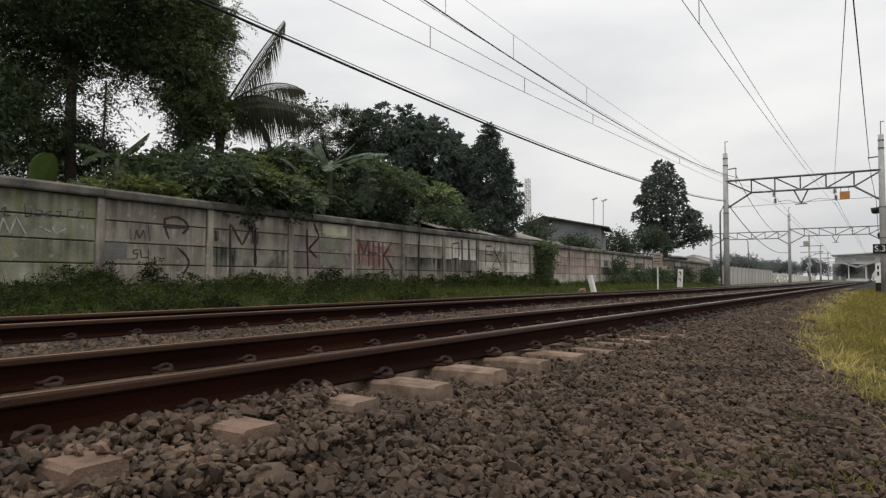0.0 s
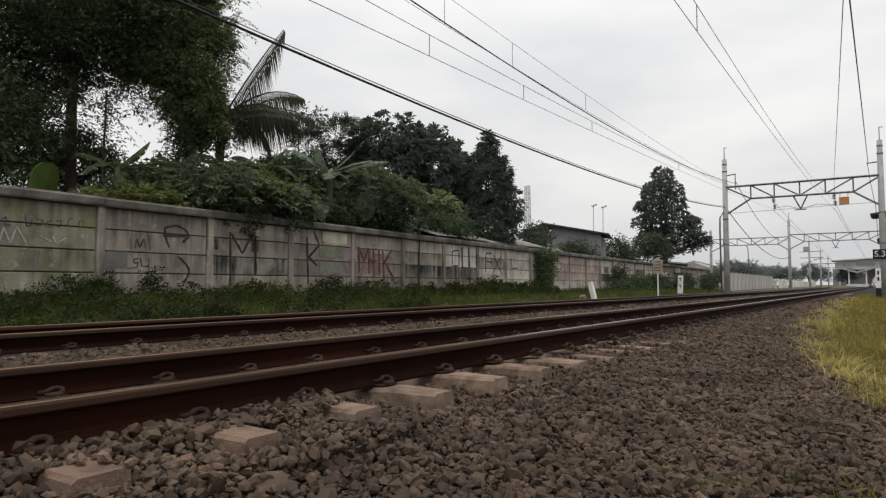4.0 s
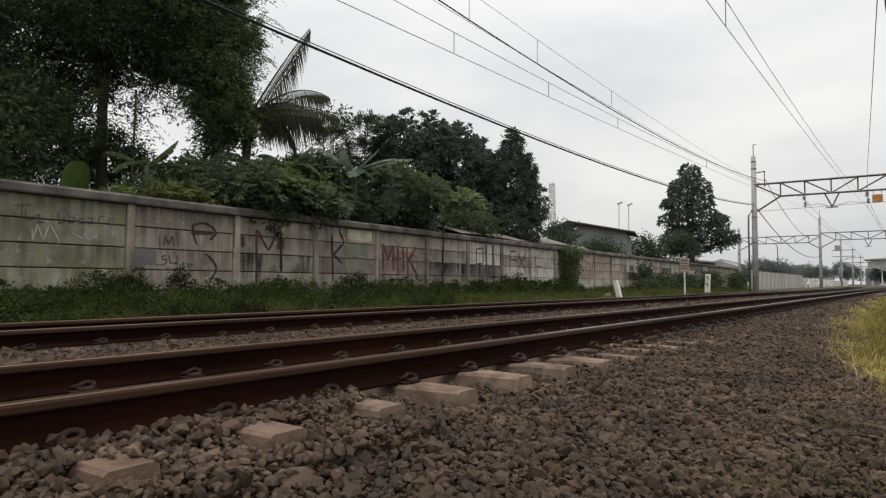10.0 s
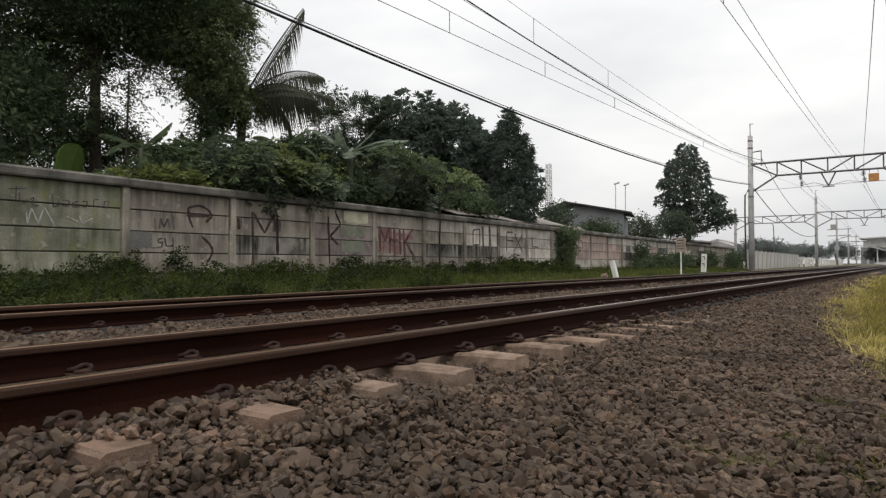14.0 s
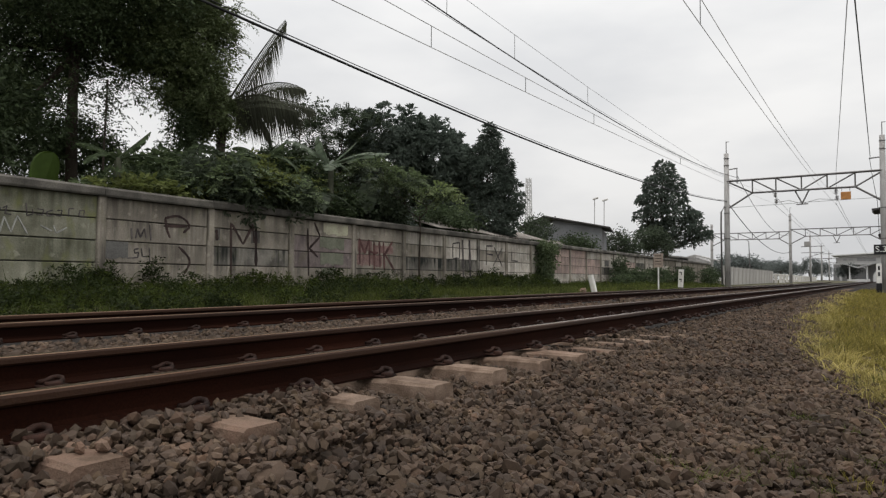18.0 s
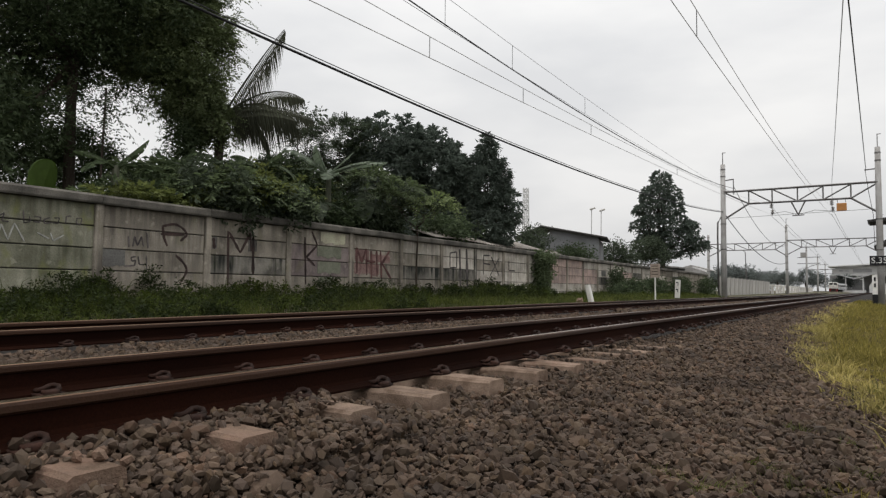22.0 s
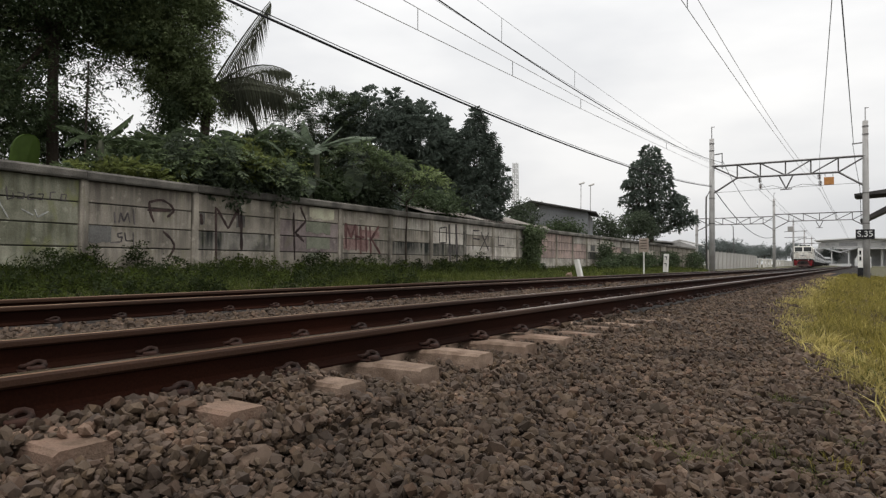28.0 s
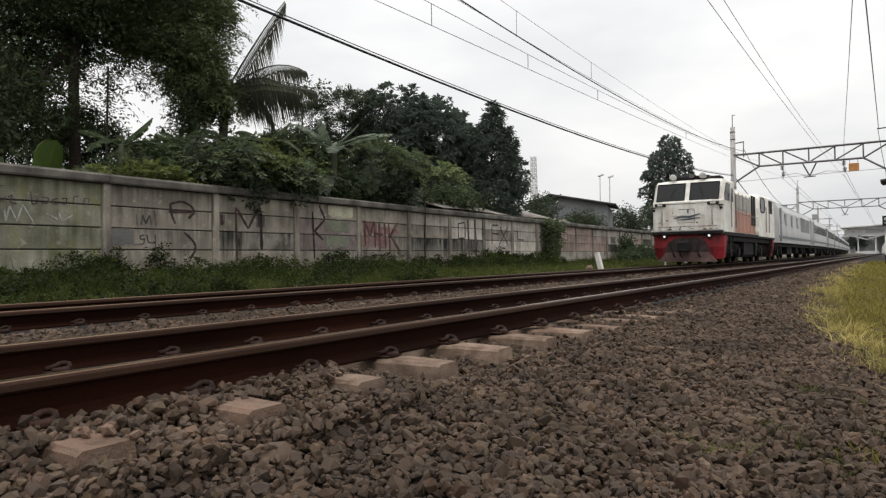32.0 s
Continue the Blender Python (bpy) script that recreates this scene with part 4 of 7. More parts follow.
def sprigs(name, blobs, n, length, leaf, key, parent, seed, pairs=8, lift=0.35, droop=0.45, label=""):
    """Arching twigs with leaves in pairs, set over the outside of the blobs."""
    rng = np.random.default_rng(seed)
    at, out = on_shell(blobs, n, rng, -0.15)
    m = len(at)
    way = out * np.array([1, 1, 0.5]) + rng.normal(size=(m, 3)) * 0.35 + np.array([0, 0, lift])
    way /= np.linalg.norm(way, axis=1, keepdims=True)
    side = np.cross(way, np.array([0, 0, 1.0]) + rng.normal(size=(m, 3)) * 0.25)
    side /= np.linalg.norm(side, axis=1, keepdims=True) + 1e-9
    ln = length * rng.uniform(0.6, 1.3, (m, 1))
    vs = []
    for i in range(pairs):
        t = (i + 0.6) / pairs
        c = at + way * ln * t - np.array([0, 0, 1]) * ln * droop * t * t
        run = way - np.array([0, 0, 1]) * droop * 2 * t
        run /= np.linalg.norm(run, axis=1, keepdims=True)
        k = leaf * (1.15 - 0.5 * abs(2 * t - 0.9)) * rng.uniform(0.75, 1.2, (m, 1))
        for e in (-1, 1):
            ax = side * e * 0.85 + run * 0.55 - np.array([0, 0, 0.18]) + rng.normal(size=(m, 3)) * 0.18
            ax /= np.linalg.norm(ax, axis=1, keepdims=True)
            w = run * k * 0.24
            vs.append(np.stack([c, c + ax * k * 0.5 + w, c + ax * k, c + ax * k * 0.5 - w], 1))
    v = np.concatenate(vs).reshape(-1, 3)
    f = np.arange(len(v) // 4)[:, None] * 4 + np.array([0, 1, 2, 3])[None]
    return tagged(part(name, array_mesh(name, v, np.concatenate([f[:, [0, 1, 2]], f[:, [0, 2, 3]]]), key), None, parent, label), kind="stuff")


def limb(s, a, b, r0, r1, rng, wob=0.12, n=6):
    a, b = Vector(a), Vector(b)
    k = 5
    pts = []
    for i in range(k + 1):
        t = i / k
        p = a.lerp(b, t)
        if 0 < i < k:
            p += Vector((rng.uniform(-wob, wob), rng.uniform(-wob, wob), rng.uniform(-wob, wob) * 0.5))
        pts.append(p)
    s.tube(pts, [r0 + (r1 - r0) * i / k for i in range(k + 1)], n)


def tree(name, at, trunk_h, trunk_r, blobs, n, size, key, seed, label, category="tree", lean=(0, 0), clump=0.4, aspect=2.2, per=26, group="", limbs=True, trunk_label="", plain=False):
    """A trunk that forks to each clump of the crown. Blobs are from the tree's foot."""
    root = tagged(new(name), label, category, group)
    root.matrix_basis = pose(*at)
    rng = random.Random(seed)
    s = Shape()
    fork = (lean[0], lean[1], trunk_h)
    limb(s, (0, 0, -0.3), fork, trunk_r, trunk_r * 0.7, rng, trunk_r * 0.5, 9)
    part("trunk", s, "bark", root, trunk_label, smooth=True)
    if limbs:
        for b in blobs:
            s = Shape()
            limb(s, fork, b[:3], trunk_r * 0.55, trunk_r * 0.12, rng, 0.25)
            for _ in range(3):
                e = (b[0] + rng.uniform(-0.8, 0.8) * b[3], b[1] + rng.uniform(-0.8, 0.8) * b[4], b[2] + rng.uniform(-0.5, 0.8) * b[5])
                limb(s, Vector(fork).lerp(Vector(b[:3]), 0.6), e, trunk_r * 0.25, trunk_r * 0.06, rng, 0.2, 5)
            part("limb", s, "bark", root, smooth=True)
    leaves("crown", blobs, n, size, key, root, seed, aspect, clump, per, plain=plain)
    return root


def frond(s, base, way, length, lift, fall, leaf_len, n=34, width=0.035, hang=0.8, rng=None):
    """A feathered frond: a rib that bows over, with narrow hanging leaflets."""
    way = Vector((way[0], way[1], 0)).normalized()
    side = Vector((-way.y, way.x, 0))
    pts = []
    for i in range(9):
        t = i / 8
        pts.append(Vector(base) + way * length * (t - 0.12 * t * t) + Vector((0, 0, lift * t - fall * t * t)))
    s.tube(pts, [0.035 * (1 - 0.8 * i / 8) for i in range(9)], 5)
    for i in range(n):
        t = 0.12 + 0.88 * (i + 0.5) / n
        q = t * 8
        a = pts[min(int(q), 7)].lerp(pts[min(int(q) + 1, 8)], q - min(int(q), 7))
        L = leaf_len * math.sin(math.pi * min(0.98, t * 0.75 + 0.22)) ** 0.7 * rng.uniform(0.8, 1.1)
        for sg in (-1, 1):
            d = (side * sg * (1 - hang * 0.6) + way * 0.35 + Vector((rng.uniform(-0.08, 0.08), rng.uniform(-0.08, 0.08), -hang))).normalized()
            mid = a + (side * sg * 0.5 + way * 0.4 + Vector((0, 0, -hang * 0.35))).normalized() * L * 0.26
            tip = mid + d * L * 0.74 * rng.uniform(0.75, 1.1)
            wd = way * width * 0.5
            s.add([a - wd * 0.6, a + wd * 0.6, mid + wd, tip, mid - wd], [(0, 1, 2, 4), (4, 2, 3)])


def blade_leaf(s, base, way, length, width, lift, fall, rng, tears=5):
    """A broad banana leaf: two halves folded along a stout rib, torn at the edges."""
    way = Vector((way[0], way[1], 0)).normalized()
    side = Vector((-way.y, way.x, 0))
    n = 10
    rib = [Vector(base) + way * length * (t - 0.15 * t * t) + Vector((0, 0, lift * t - fall * t * t)) for t in (i / n for i in range(n + 1))]
    s.slot = 1
    s.tube(rib, [0.03 * (1 - 0.85 * i / n) + 0.003 for i in range(n + 1)], 5)
    s.slot = 0
    for sg in (-1, 1):
        for i in range(2, n):
            a, b = rib[i], rib[i + 1]
            def wide(t):
                return width * 0.5 * math.sin(math.pi * min(1, max(0, (t - 0.14) / 0.88))) ** 0.5
            wa, wb = wide(i / n), wide((i + 1) / n)
            cut = 0.02 * length if rng.random() < tears / 10 else 0.0
            out = (side * sg + way * 0.25 + Vector((0, 0, -0.22 - rng.uniform(0, 0.22)))).normalized()
            s.add([a, b - way * cut, b + out * wb - way * cut, a + out * wa], [(0, 1, 2, 3)])


def banana(at, leaves_at, seed, label, h=1.6, key="leaf_banana"):
    root = tagged(new("banana_plant"), label, "banana plant", "banana plants behind the wall")
    root.matrix_basis = pose(*at)
    rng = random.Random(seed)
    s = Shape()
    s.tube([(0, 0, -0.3), (0.02, 0, h * 0.5), (0, 0.03, h)], [0.13, 0.11, 0.07], 8)
    part("stem", s, "leaf_palm", root, "thick pale green stem", smooth=True)
    for way, length, width, lift, fall in leaves_at:
        s = Shape()
        blade_leaf(s, (0, 0, h - 0.05), way, length, width, lift, fall, rng)
        part("leaf", s, [key, key], root)
    return root


def grass_field(name, n, xfun, yfun, hfun, key, label, seed, width=0.006, keep=None, lean=0.38):
    rng = np.random.default_rng(seed)
    y = yfun(rng, n)
    x = xfun(rng, y)
    if keep is not None:
        ok = keep(x, y, rng)
        x, y = x[ok], y[ok]
    n = len(x)
    z = land(x) - 0.02
    h = hfun(x, y, rng)
    far = np.clip(np.hypot(x, y) / 14, 1, 2.6)
    lean = rng.normal(size=(n, 2)) * h[:, None] * lean
    ang = rng.uniform(0, np.pi, n)
    wx, wy = np.cos(ang) * width * far, np.sin(ang) * width * far
    a = np.stack([x - wx, y - wy, z], 1)
    b = np.stack([x + wx, y + wy, z], 1)
    m1 = np.stack([x + lean[:, 0] * 0.35 + wx * 0.7, y + lean[:, 1] * 0.35 + wy * 0.7, z + h * 0.6], 1)
    m0 = np.stack([x + lean[:, 0] * 0.35 - wx * 0.7, y + lean[:, 1] * 0.35 - wy * 0.7, z + h * 0.6], 1)
    tip = np.stack([x + lean[:, 0], y + lean[:, 1], z + h * rng.uniform(0.75, 1.0, n)], 1)
    v = np.stack([a, b, m1, m0, tip], 1).reshape(-1, 3)
    o = np.arange(n)[:, None] * 5
    f = np.concatenate([o + np.array([[0, 1, 2]]), o + np.array([[0, 2, 3]]), o + np.array([[3, 2, 4]])])
    thing(name, array_mesh(name, v, f, key), None, label, "grass", kind="stuff")


# ---- overhead line ----
def pole(name, at, h, r0, r1, label, spike=0.85, group="overhead line masts"):
    root = tagged(new(name), label, "mast", group)
    root.matrix_basis = pose(*at)
    part("shaft", Shape().tube([(0, 0, -0.5), (0, 0, h * 0.5), (0, 0, h)], [r0, (r0 + r1) / 2, r1], 14), "pole", root, smooth=True)
    for z in (h - 0.35, h - 0.85, h * 0.55, h * 0.36):
        r = r0 + (r1 - r0) * z / h + 0.018
        part("band", Shape().tube([(0, 0, z - 0.035), (0, 0, z + 0.035)], r, 14), "steel", root)
    if spike:
        s = Shape().bar((0, 0, h), (0, 0, h + spike), 0.03, 6).bar((0, 0, h + spike - 0.03), (0.2, 0, h + spike - 0.03), 0.025, 6)
        part("top_spike", s, "steel", root)
    return root


def truss(x0, x1, y, ztop, zbot, nodes, feet, label, hanger=None):
    """A plane lattice beam between two masts, with sloping end struts."""
    root = tagged(new("gantry_beam"), label, "gantry beam", "gantry beams over the tracks")
    root.matrix_basis = pose(0, y, 0)
    for dy in (-0.12, 0.12):
        part("top_chord", Shape().bar((x0, dy, ztop), (x1, dy, ztop + 0.04), 0.055), "steel", root)
        part("bottom_chord", Shape().bar((nodes[0], dy, zbot), (nodes[-1], dy, zbot), 0.05), "steel", root)
    part("end_strut", Shape().bar((x0, 0, feet[0]), (nodes[0], 0, zbot), 0.06), "steel", root)
    part("end_strut", Shape().bar((x1, 0, feet[1]), (nodes[-1], 0, zbot), 0.06), "steel", root)
    part("end_strut", Shape().bar((x0, 0, ztop), (nodes[0], 0, zbot), 0.05), "steel", root)
    part("end_strut", Shape().bar((x1, 0, ztop), (nodes[-1], 0, zbot), 0.05), "steel", root)
    for n in nodes:
        part("upright", Shape().bar((n, 0, zbot), (n, 0, ztop), 0.045), "steel", root)
    half = len(nodes) // 2
    for i in range(len(nodes) - 1):
        a, b = nodes[i], nodes[i + 1]
        if i < half:
            part("diagonal", Shape().bar((a, 0, ztop), (b, 0, zbot), 0.045), "steel", root)
        else:
            part("diagonal", Shape().bar((a, 0, zbot), (b, 0, ztop), 0.045), "steel", root)
    if hanger:
        part("hanger", Shape().bar((hanger - 0.42, 0, zbot), (hanger, 0, zbot - 0.9), 0.045).bar((hanger + 0.42, 0, zbot), (hanger, 0, zbot - 0.9), 0.045)
             .bar((hanger - 0.35, 0, zbot - 0.95), (hanger + 0.35, 0, zbot - 0.93), 0.035), "steel", root)
    return root


def insulator(at, label="brown ribbed ceramic insulator with its steel fitting", tilt=0):
    s = Shape()
    for i in range(6):
        s.tube([(0, 0, -0.05 * i - 0.012), (0, 0, -0.05 * i - 0.03)], [0.08, 0.13], 8)
    s.bar((0, 0, 0.1), (0, 0, -0.36), 0.02, 6)
    return thing("insulator", s, "ceramic", label, "insulator", "insulators on the overhead line", at=pose(*at, 0, tilt, 0))


def sag(p, q, r, y):
    """Height at y of the parabola through three (y, z) pairs."""
    (a, u), (b, v), (c, w) = p, q, r
    return u * (y - b) * (y - c) / ((a - b) * (a - c)) + v * (y - a) * (y - c) / ((b - a) * (b - c)) + w * (y - a) * (y - b) / ((c - a) * (c - b))


def wire(name, x, three, y0, y1, r, key, label, x1=None, n=26):
    x1 = x if x1 is None else x1
    pts = []
    for i in range(n + 1):
        y = y0 + (y1 - y0) * i / n
        pts.append((x + (x1 - x) * i / n, y, sag(*three, y)))
    return thing(name, Shape().tube(pts, r, 5), key, label, "wire", "overhead wires", smooth=True)


def droppers(x, low, high, ys):
    for y in ys:
        thing("dropper", Shape().bar((x, y, sag(*low, y)), (x, y, sag(*high, y)), 0.008, 4), "wire", "thin dropper wire between two overhead wires", "wire", "droppers")


def build_overhead():
    left = pole("mast", (-9.1, 50, 0.05), 9.3, 0.20, 0.155, "tall round concrete mast with steel bands beside the far track")
    part("bracket", Shape().bar((0, 0, 8.15), (0.72, 0, 8.22), 0.04).bar((0.68, 0, 8.22), (0.68, 0, 7.15), 0.03), "steel", left)
    part("cable_pipe", Shape().tube([(-0.1, -0.2, 5.6), (-0.34, -0.2, 5.2), (-0.36, -0.2, 4.2), (-0.33, -0.2, 0.2)], 0.06, 7), "steel", left, "dark cable pipe down the mast", smooth=True)
    right = pole("mast", (0.03, 50, -0.46), 10.1, 0.21, 0.16, "tall round concrete mast with steel bands on the grass verge")
    part("bracket", Shape().bar((0, 0, 8.75), (-0.72, 0, 8.7), 0.04), "steel", right)
    plate = tagged(new("mast_sign"), "black sign plate with white characters on the mast", "sign")
    plate.matrix_basis = pose(-0.02, 49.76, 2.49)
    part("plate", Shape().box((0, 0, 0), (1.02, 0.03, 0.60), ch=0.006), "sign_black", plate)
    cu = bpy.data.curves.new("characters", "FONT")
    cu.body, cu.size, cu.align_x, cu.align_y, cu.extrude = "S.35", 0.52, "CENTER", "CENTER", 0.004
    cu.materials.append(M["sign_white"])
    tx = new("characters", cu)
    tx.parent, tx.matrix_basis = plate, pose(0, -0.022, 0, 90, 0, 0)
    km = tagged(new("distance_post"), "white and black distance post with a small plate in the grass", "marker post")
    km.matrix_basis = pose(-0.28, 49.0, -0.5)
    part("black_foot", Shape().box((0, 0, 0.45), (0.30, 0.2, 0.9), ch=0.02), "sign_black", km)
    part("white_top", Shape().box((0, 0, 1.5), (0.28, 0.18, 1.2), ch=0.02), "white", km)
    for z in (1.82, 1.45):
        part("numeral_bar", Shape().box((0, -0.095, z), (0.10, 0.012, 0.24)), "sign_black", km)
    truss(-9.1, 0.03, 50, 7.4, 6.5, [-7.45, -6.0, -4.48, -3.0, -1.45], (5.45, 5.5), "dark steel lattice beam across both tracks", -4.45)
    # registration arms and insulators
    for x, d in ((-6.05, 1), (-2.52, 1)):
        insulator((x, 50, 6.42))
        insulator((x + 0.05, 50.1, 6.0))
        thing("registration_arm", Shape().tube([(-4.45 + (0.1 if x > -4 else -0.1), 50, 5.62), ((x - 4.45) / 2, 50, 5.85), (x, 50, 5.74)], 0.015, 6), "steel",
              "thin steel arm that steadies the contact wire", "arm", "registration arms", smooth=True)
    thing("span_wire", Shape().tube([(-9.1, 50, 5.55), (-6, 50, 5.62), (-3, 50, 5.7), (0.03, 50, 5.75)], 0.014, 5), "wire", "thin cross wire between two masts", "wire", "overhead wires")
    hang = thing("hanging_plate", Shape().box((0, 0, 0), (0.56, 0.05, 0.50), ch=0.02), "orange", "orange square plate hung under the gantry", "sign", at=pose(-1.97, 49.9, 5.96))
    for x in (-0.22, 0.22):
        part("hook", Shape().bar((x, 0, 0.28), (x, 0, 0.48), 0.015), "steel", hang)
    # second and further gantries
    pole("mast", (-10.38, 100, 0), 9.3, 0.20, 0.15, "tall concrete mast with steel bands between the tracks and the yard")
    pole("mast", (-20.25, 100, 0.3), 8.0, 0.2, 0.16, "short concrete mast beyond the fence", spike=0)
    pole("mast", (0.3, 100, -0.46), 9.8, 0.2, 0.15, "tall concrete mast on the grass verge, farther on")
    truss(-10.38, 0.3, 100, 7.25, 6.3, [-8.6, -6.9, -5.05, -3.2, -1.4], (5.3, 5.3), "dark steel lattice beam across both tracks, farther on", -5.05)
    truss(-20.25, -10.38, 100, 6.95, 6.05, [-18.6, -16.8, -15.0, -13.3, -11.7], (5.2, 5.2), "dark steel lattice beam over the yard beyond the fence")
    for y, xl, h in ((150, -12.1, 9.3), (200, -13.6, 9.5), (250, -14.9, 9.6)):
        m = pole("mast", (xl, y, 0), h, 0.2, 0.15, "far concrete mast with cross arms", spike=0.6)
        for z in (h - 2.2, h - 3.4):
            part("cross_arm", Shape().bar((-1.6, 0, z), (2.4, 0, z + 0.1), 0.06), "steel", m)
        part("stay", Shape().bar((0, 0, h - 4.2), (2.4, 0, h - 3.3), 0.04), "steel", m)
    thing("mast_box", Shape().box((0, 0, 0), (1.0, 0.4, 1.0), ch=0.04), "pole", "grey box fixed high on a far mast", "box", at=pose(-12.6, 149.7, 7.6))
    # cable and wires
    cable = ((6.7, 5.01), (20.9, 4.82), (49.1, 5.93))
    wire("feeder_cable", -9.1, tuple((y, z + 0.07) for y, z in cable), -14, 50, 0.010, "black", "thin carrier wire along the thick cable")
    wire("feeder_cable", -9.1, cable, -14, 50, 0.026, "black", "thick black cable slung from mast to mast")
    wire("feeder_cable", -9.1, ((50, 6.02), (70, 4.0), (100, 4.3)), 50, 100, 0.030, "black", "thick black cable slung from mast to mast", -10.38)
    lo1, hi1 = ((6.6, 4.27), (21.3, 4.63), (50.6, 5.72)), ((7.7, 4.67), (22.0, 4.87), (50.7, 6.37))
    wire("contact_wire", -6.1, lo1, -14, 50.6, 0.0075, "wire_pale", "thin overhead contact wire above the far track")
    wire("messenger_wire", -6.1, hi1, -14, 50.7, 0.0070, "wire_pale", "thin overhead wire that carries the contact wire")
    droppers(-6.1, lo1, hi1, (4.5, 8.95, 12.4, 16.3, 25, 34))
    lo2, th2, hi2 = ((12.2, 6.77), (24.0, 6.54), (47.6, 7.44)), ((11.7, 6.6), (23.4, 6.51), (46.7, 7.12)), ((13.7, 7.27), (24.7, 7.02), (46.7, 7.13))
    wire("feeder_wire", -8.45, lo2, -14, 50, 0.017, "black", "dark overhead feeder wire")
    wire("contact_wire", -8.3, th2, -14, 50, 0.006, "wire", "thin overhead wire beside the feeder")
    wire("messenger_wire", -8.3, hi2, -10, 50, 0.006, "wire", "thin overhead wire above the feeder")
    droppers(-8.3, th2, hi2, (9.5, 12.8, 16.2, 21.6))
    wire("feeder_wire", -8.4, ((50, 7.75), (75, 5.6), (100, 6.7)), 50, 100, 0.02, "black", "dark overhead feeder wire", -10.3)
    lo3, hi3 = ((10.8, 4.93), (24.1, 4.94), (50.7, 5.49)), ((12.0, 5.39), (25.0, 5.23), (50.9, 6.12))
    wire("contact_wire", -2.55, lo3, -14, 51.7, 0.0068, "wire_pale", "thin overhead contact wire above the near track")
    wire("messenger_wire", -2.55, hi3, -14, 50.7, 0.0068, "wire_pale", "thin overhead wire that carries the contact wire")
    droppers(-2.55, lo3, hi3, (8.5, 11.9))
    for x, x1, z0, zm, z1 in ((-6.2, -7.3, 5.7, 5.65, 5.7), (-6.2, -7.3, 6.4, 6.0, 6.4), (-2.6, -2.7, 5.65, 5.6, 5.6), (-2.6, -2.7, 6.2, 5.9, 6.2)):
        wire("contact_wire", x, ((51, z0), (75, zm), (100, z1)), 51, 100, 0.012, "wire", "thin overhead wire towards the station", x1)
        wire("contact_wire", x1, ((100, z1), (150, zm - 0.2), (200, z1)), 100, 200, 0.014, "wire", "thin overhead wire towards the station", x1 + (-2.6 if x < -5 else 0))
    wire("verge_wire", -0.42, ((20.7, 8.0), (32.7, 8.18), (50, 8.32)), -10, 50, 0.020, "black", "dark overhead wire over the verge", -0.62)
    thing("drop_wire", Shape().tube([(-0.66, 49.95, 8.3), (-0.5, 49.9, 6.9), (-0.28, 49.8, 5.4), (-0.22, 49.75, 3.2)], 0.016, 5), "black", "dark wire led down beside the verge mast", "wire", "overhead wires", smooth=True)
    thing("tie_wire", Shape().tube([(-2.5, 50, 6.3), (-2.46, 49.5, 7.6), (-1.53, 34, 7.45), (-0.63, 18.9, 7.4), (0.5, 0, 7.4)], 0.012, 5), "wire", "thin slanting tie wire", "wire", "overhead wires", smooth=True)


def build_hut():
    """The two weathered roof edges that stand out beside the verge mast."""
    h = tagged(new("open_shelter"), "open shelter with two weathered sheet roofs beside the mast", "shelter")
    h.matrix_basis = pose(0, 51.2, -0.45)
    part("upper_roof", Shape().add([(-0.62, 0, 5.62), (4.5, 0, 6.3), (4.5, 3.2, 6.3), (-0.62, 3.2, 5.62), (-0.5, 0, 5.50), (4.5, 0, 5.75), (4.5, 3.2, 5.75), (-0.5, 3.2, 5.50)],
                                   [(0, 1, 2, 3), (7, 6, 5, 4), (0, 4, 5, 1), (1, 5, 6, 2), (2, 6, 7, 3), (3, 7, 4, 0)]), "roof_dark", h)
    part("lower_roof", Shape().add([(-0.3, 0, 3.95), (2.2, 0, 5.4), (2.2, 3.0, 5.4), (-0.3, 3.0, 3.95), (-0.2, 0, 3.75), (2.2, 0, 5.0), (2.2, 3.0, 5.0), (-0.2, 3.0, 3.75)],
                                   [(0, 1, 2, 3), (7, 6, 5, 4), (0, 4, 5, 1), (1, 5, 6, 2), (2, 6, 7, 3), (3, 7, 4, 0)]), "roof_dark", h)
    for x in (2.6, 4.2):
        for y in (0.2, 3.0):
            part("post", Shape().box((x, y, 2.8), (0.16, 0.16, 5.7)), "steel", h)


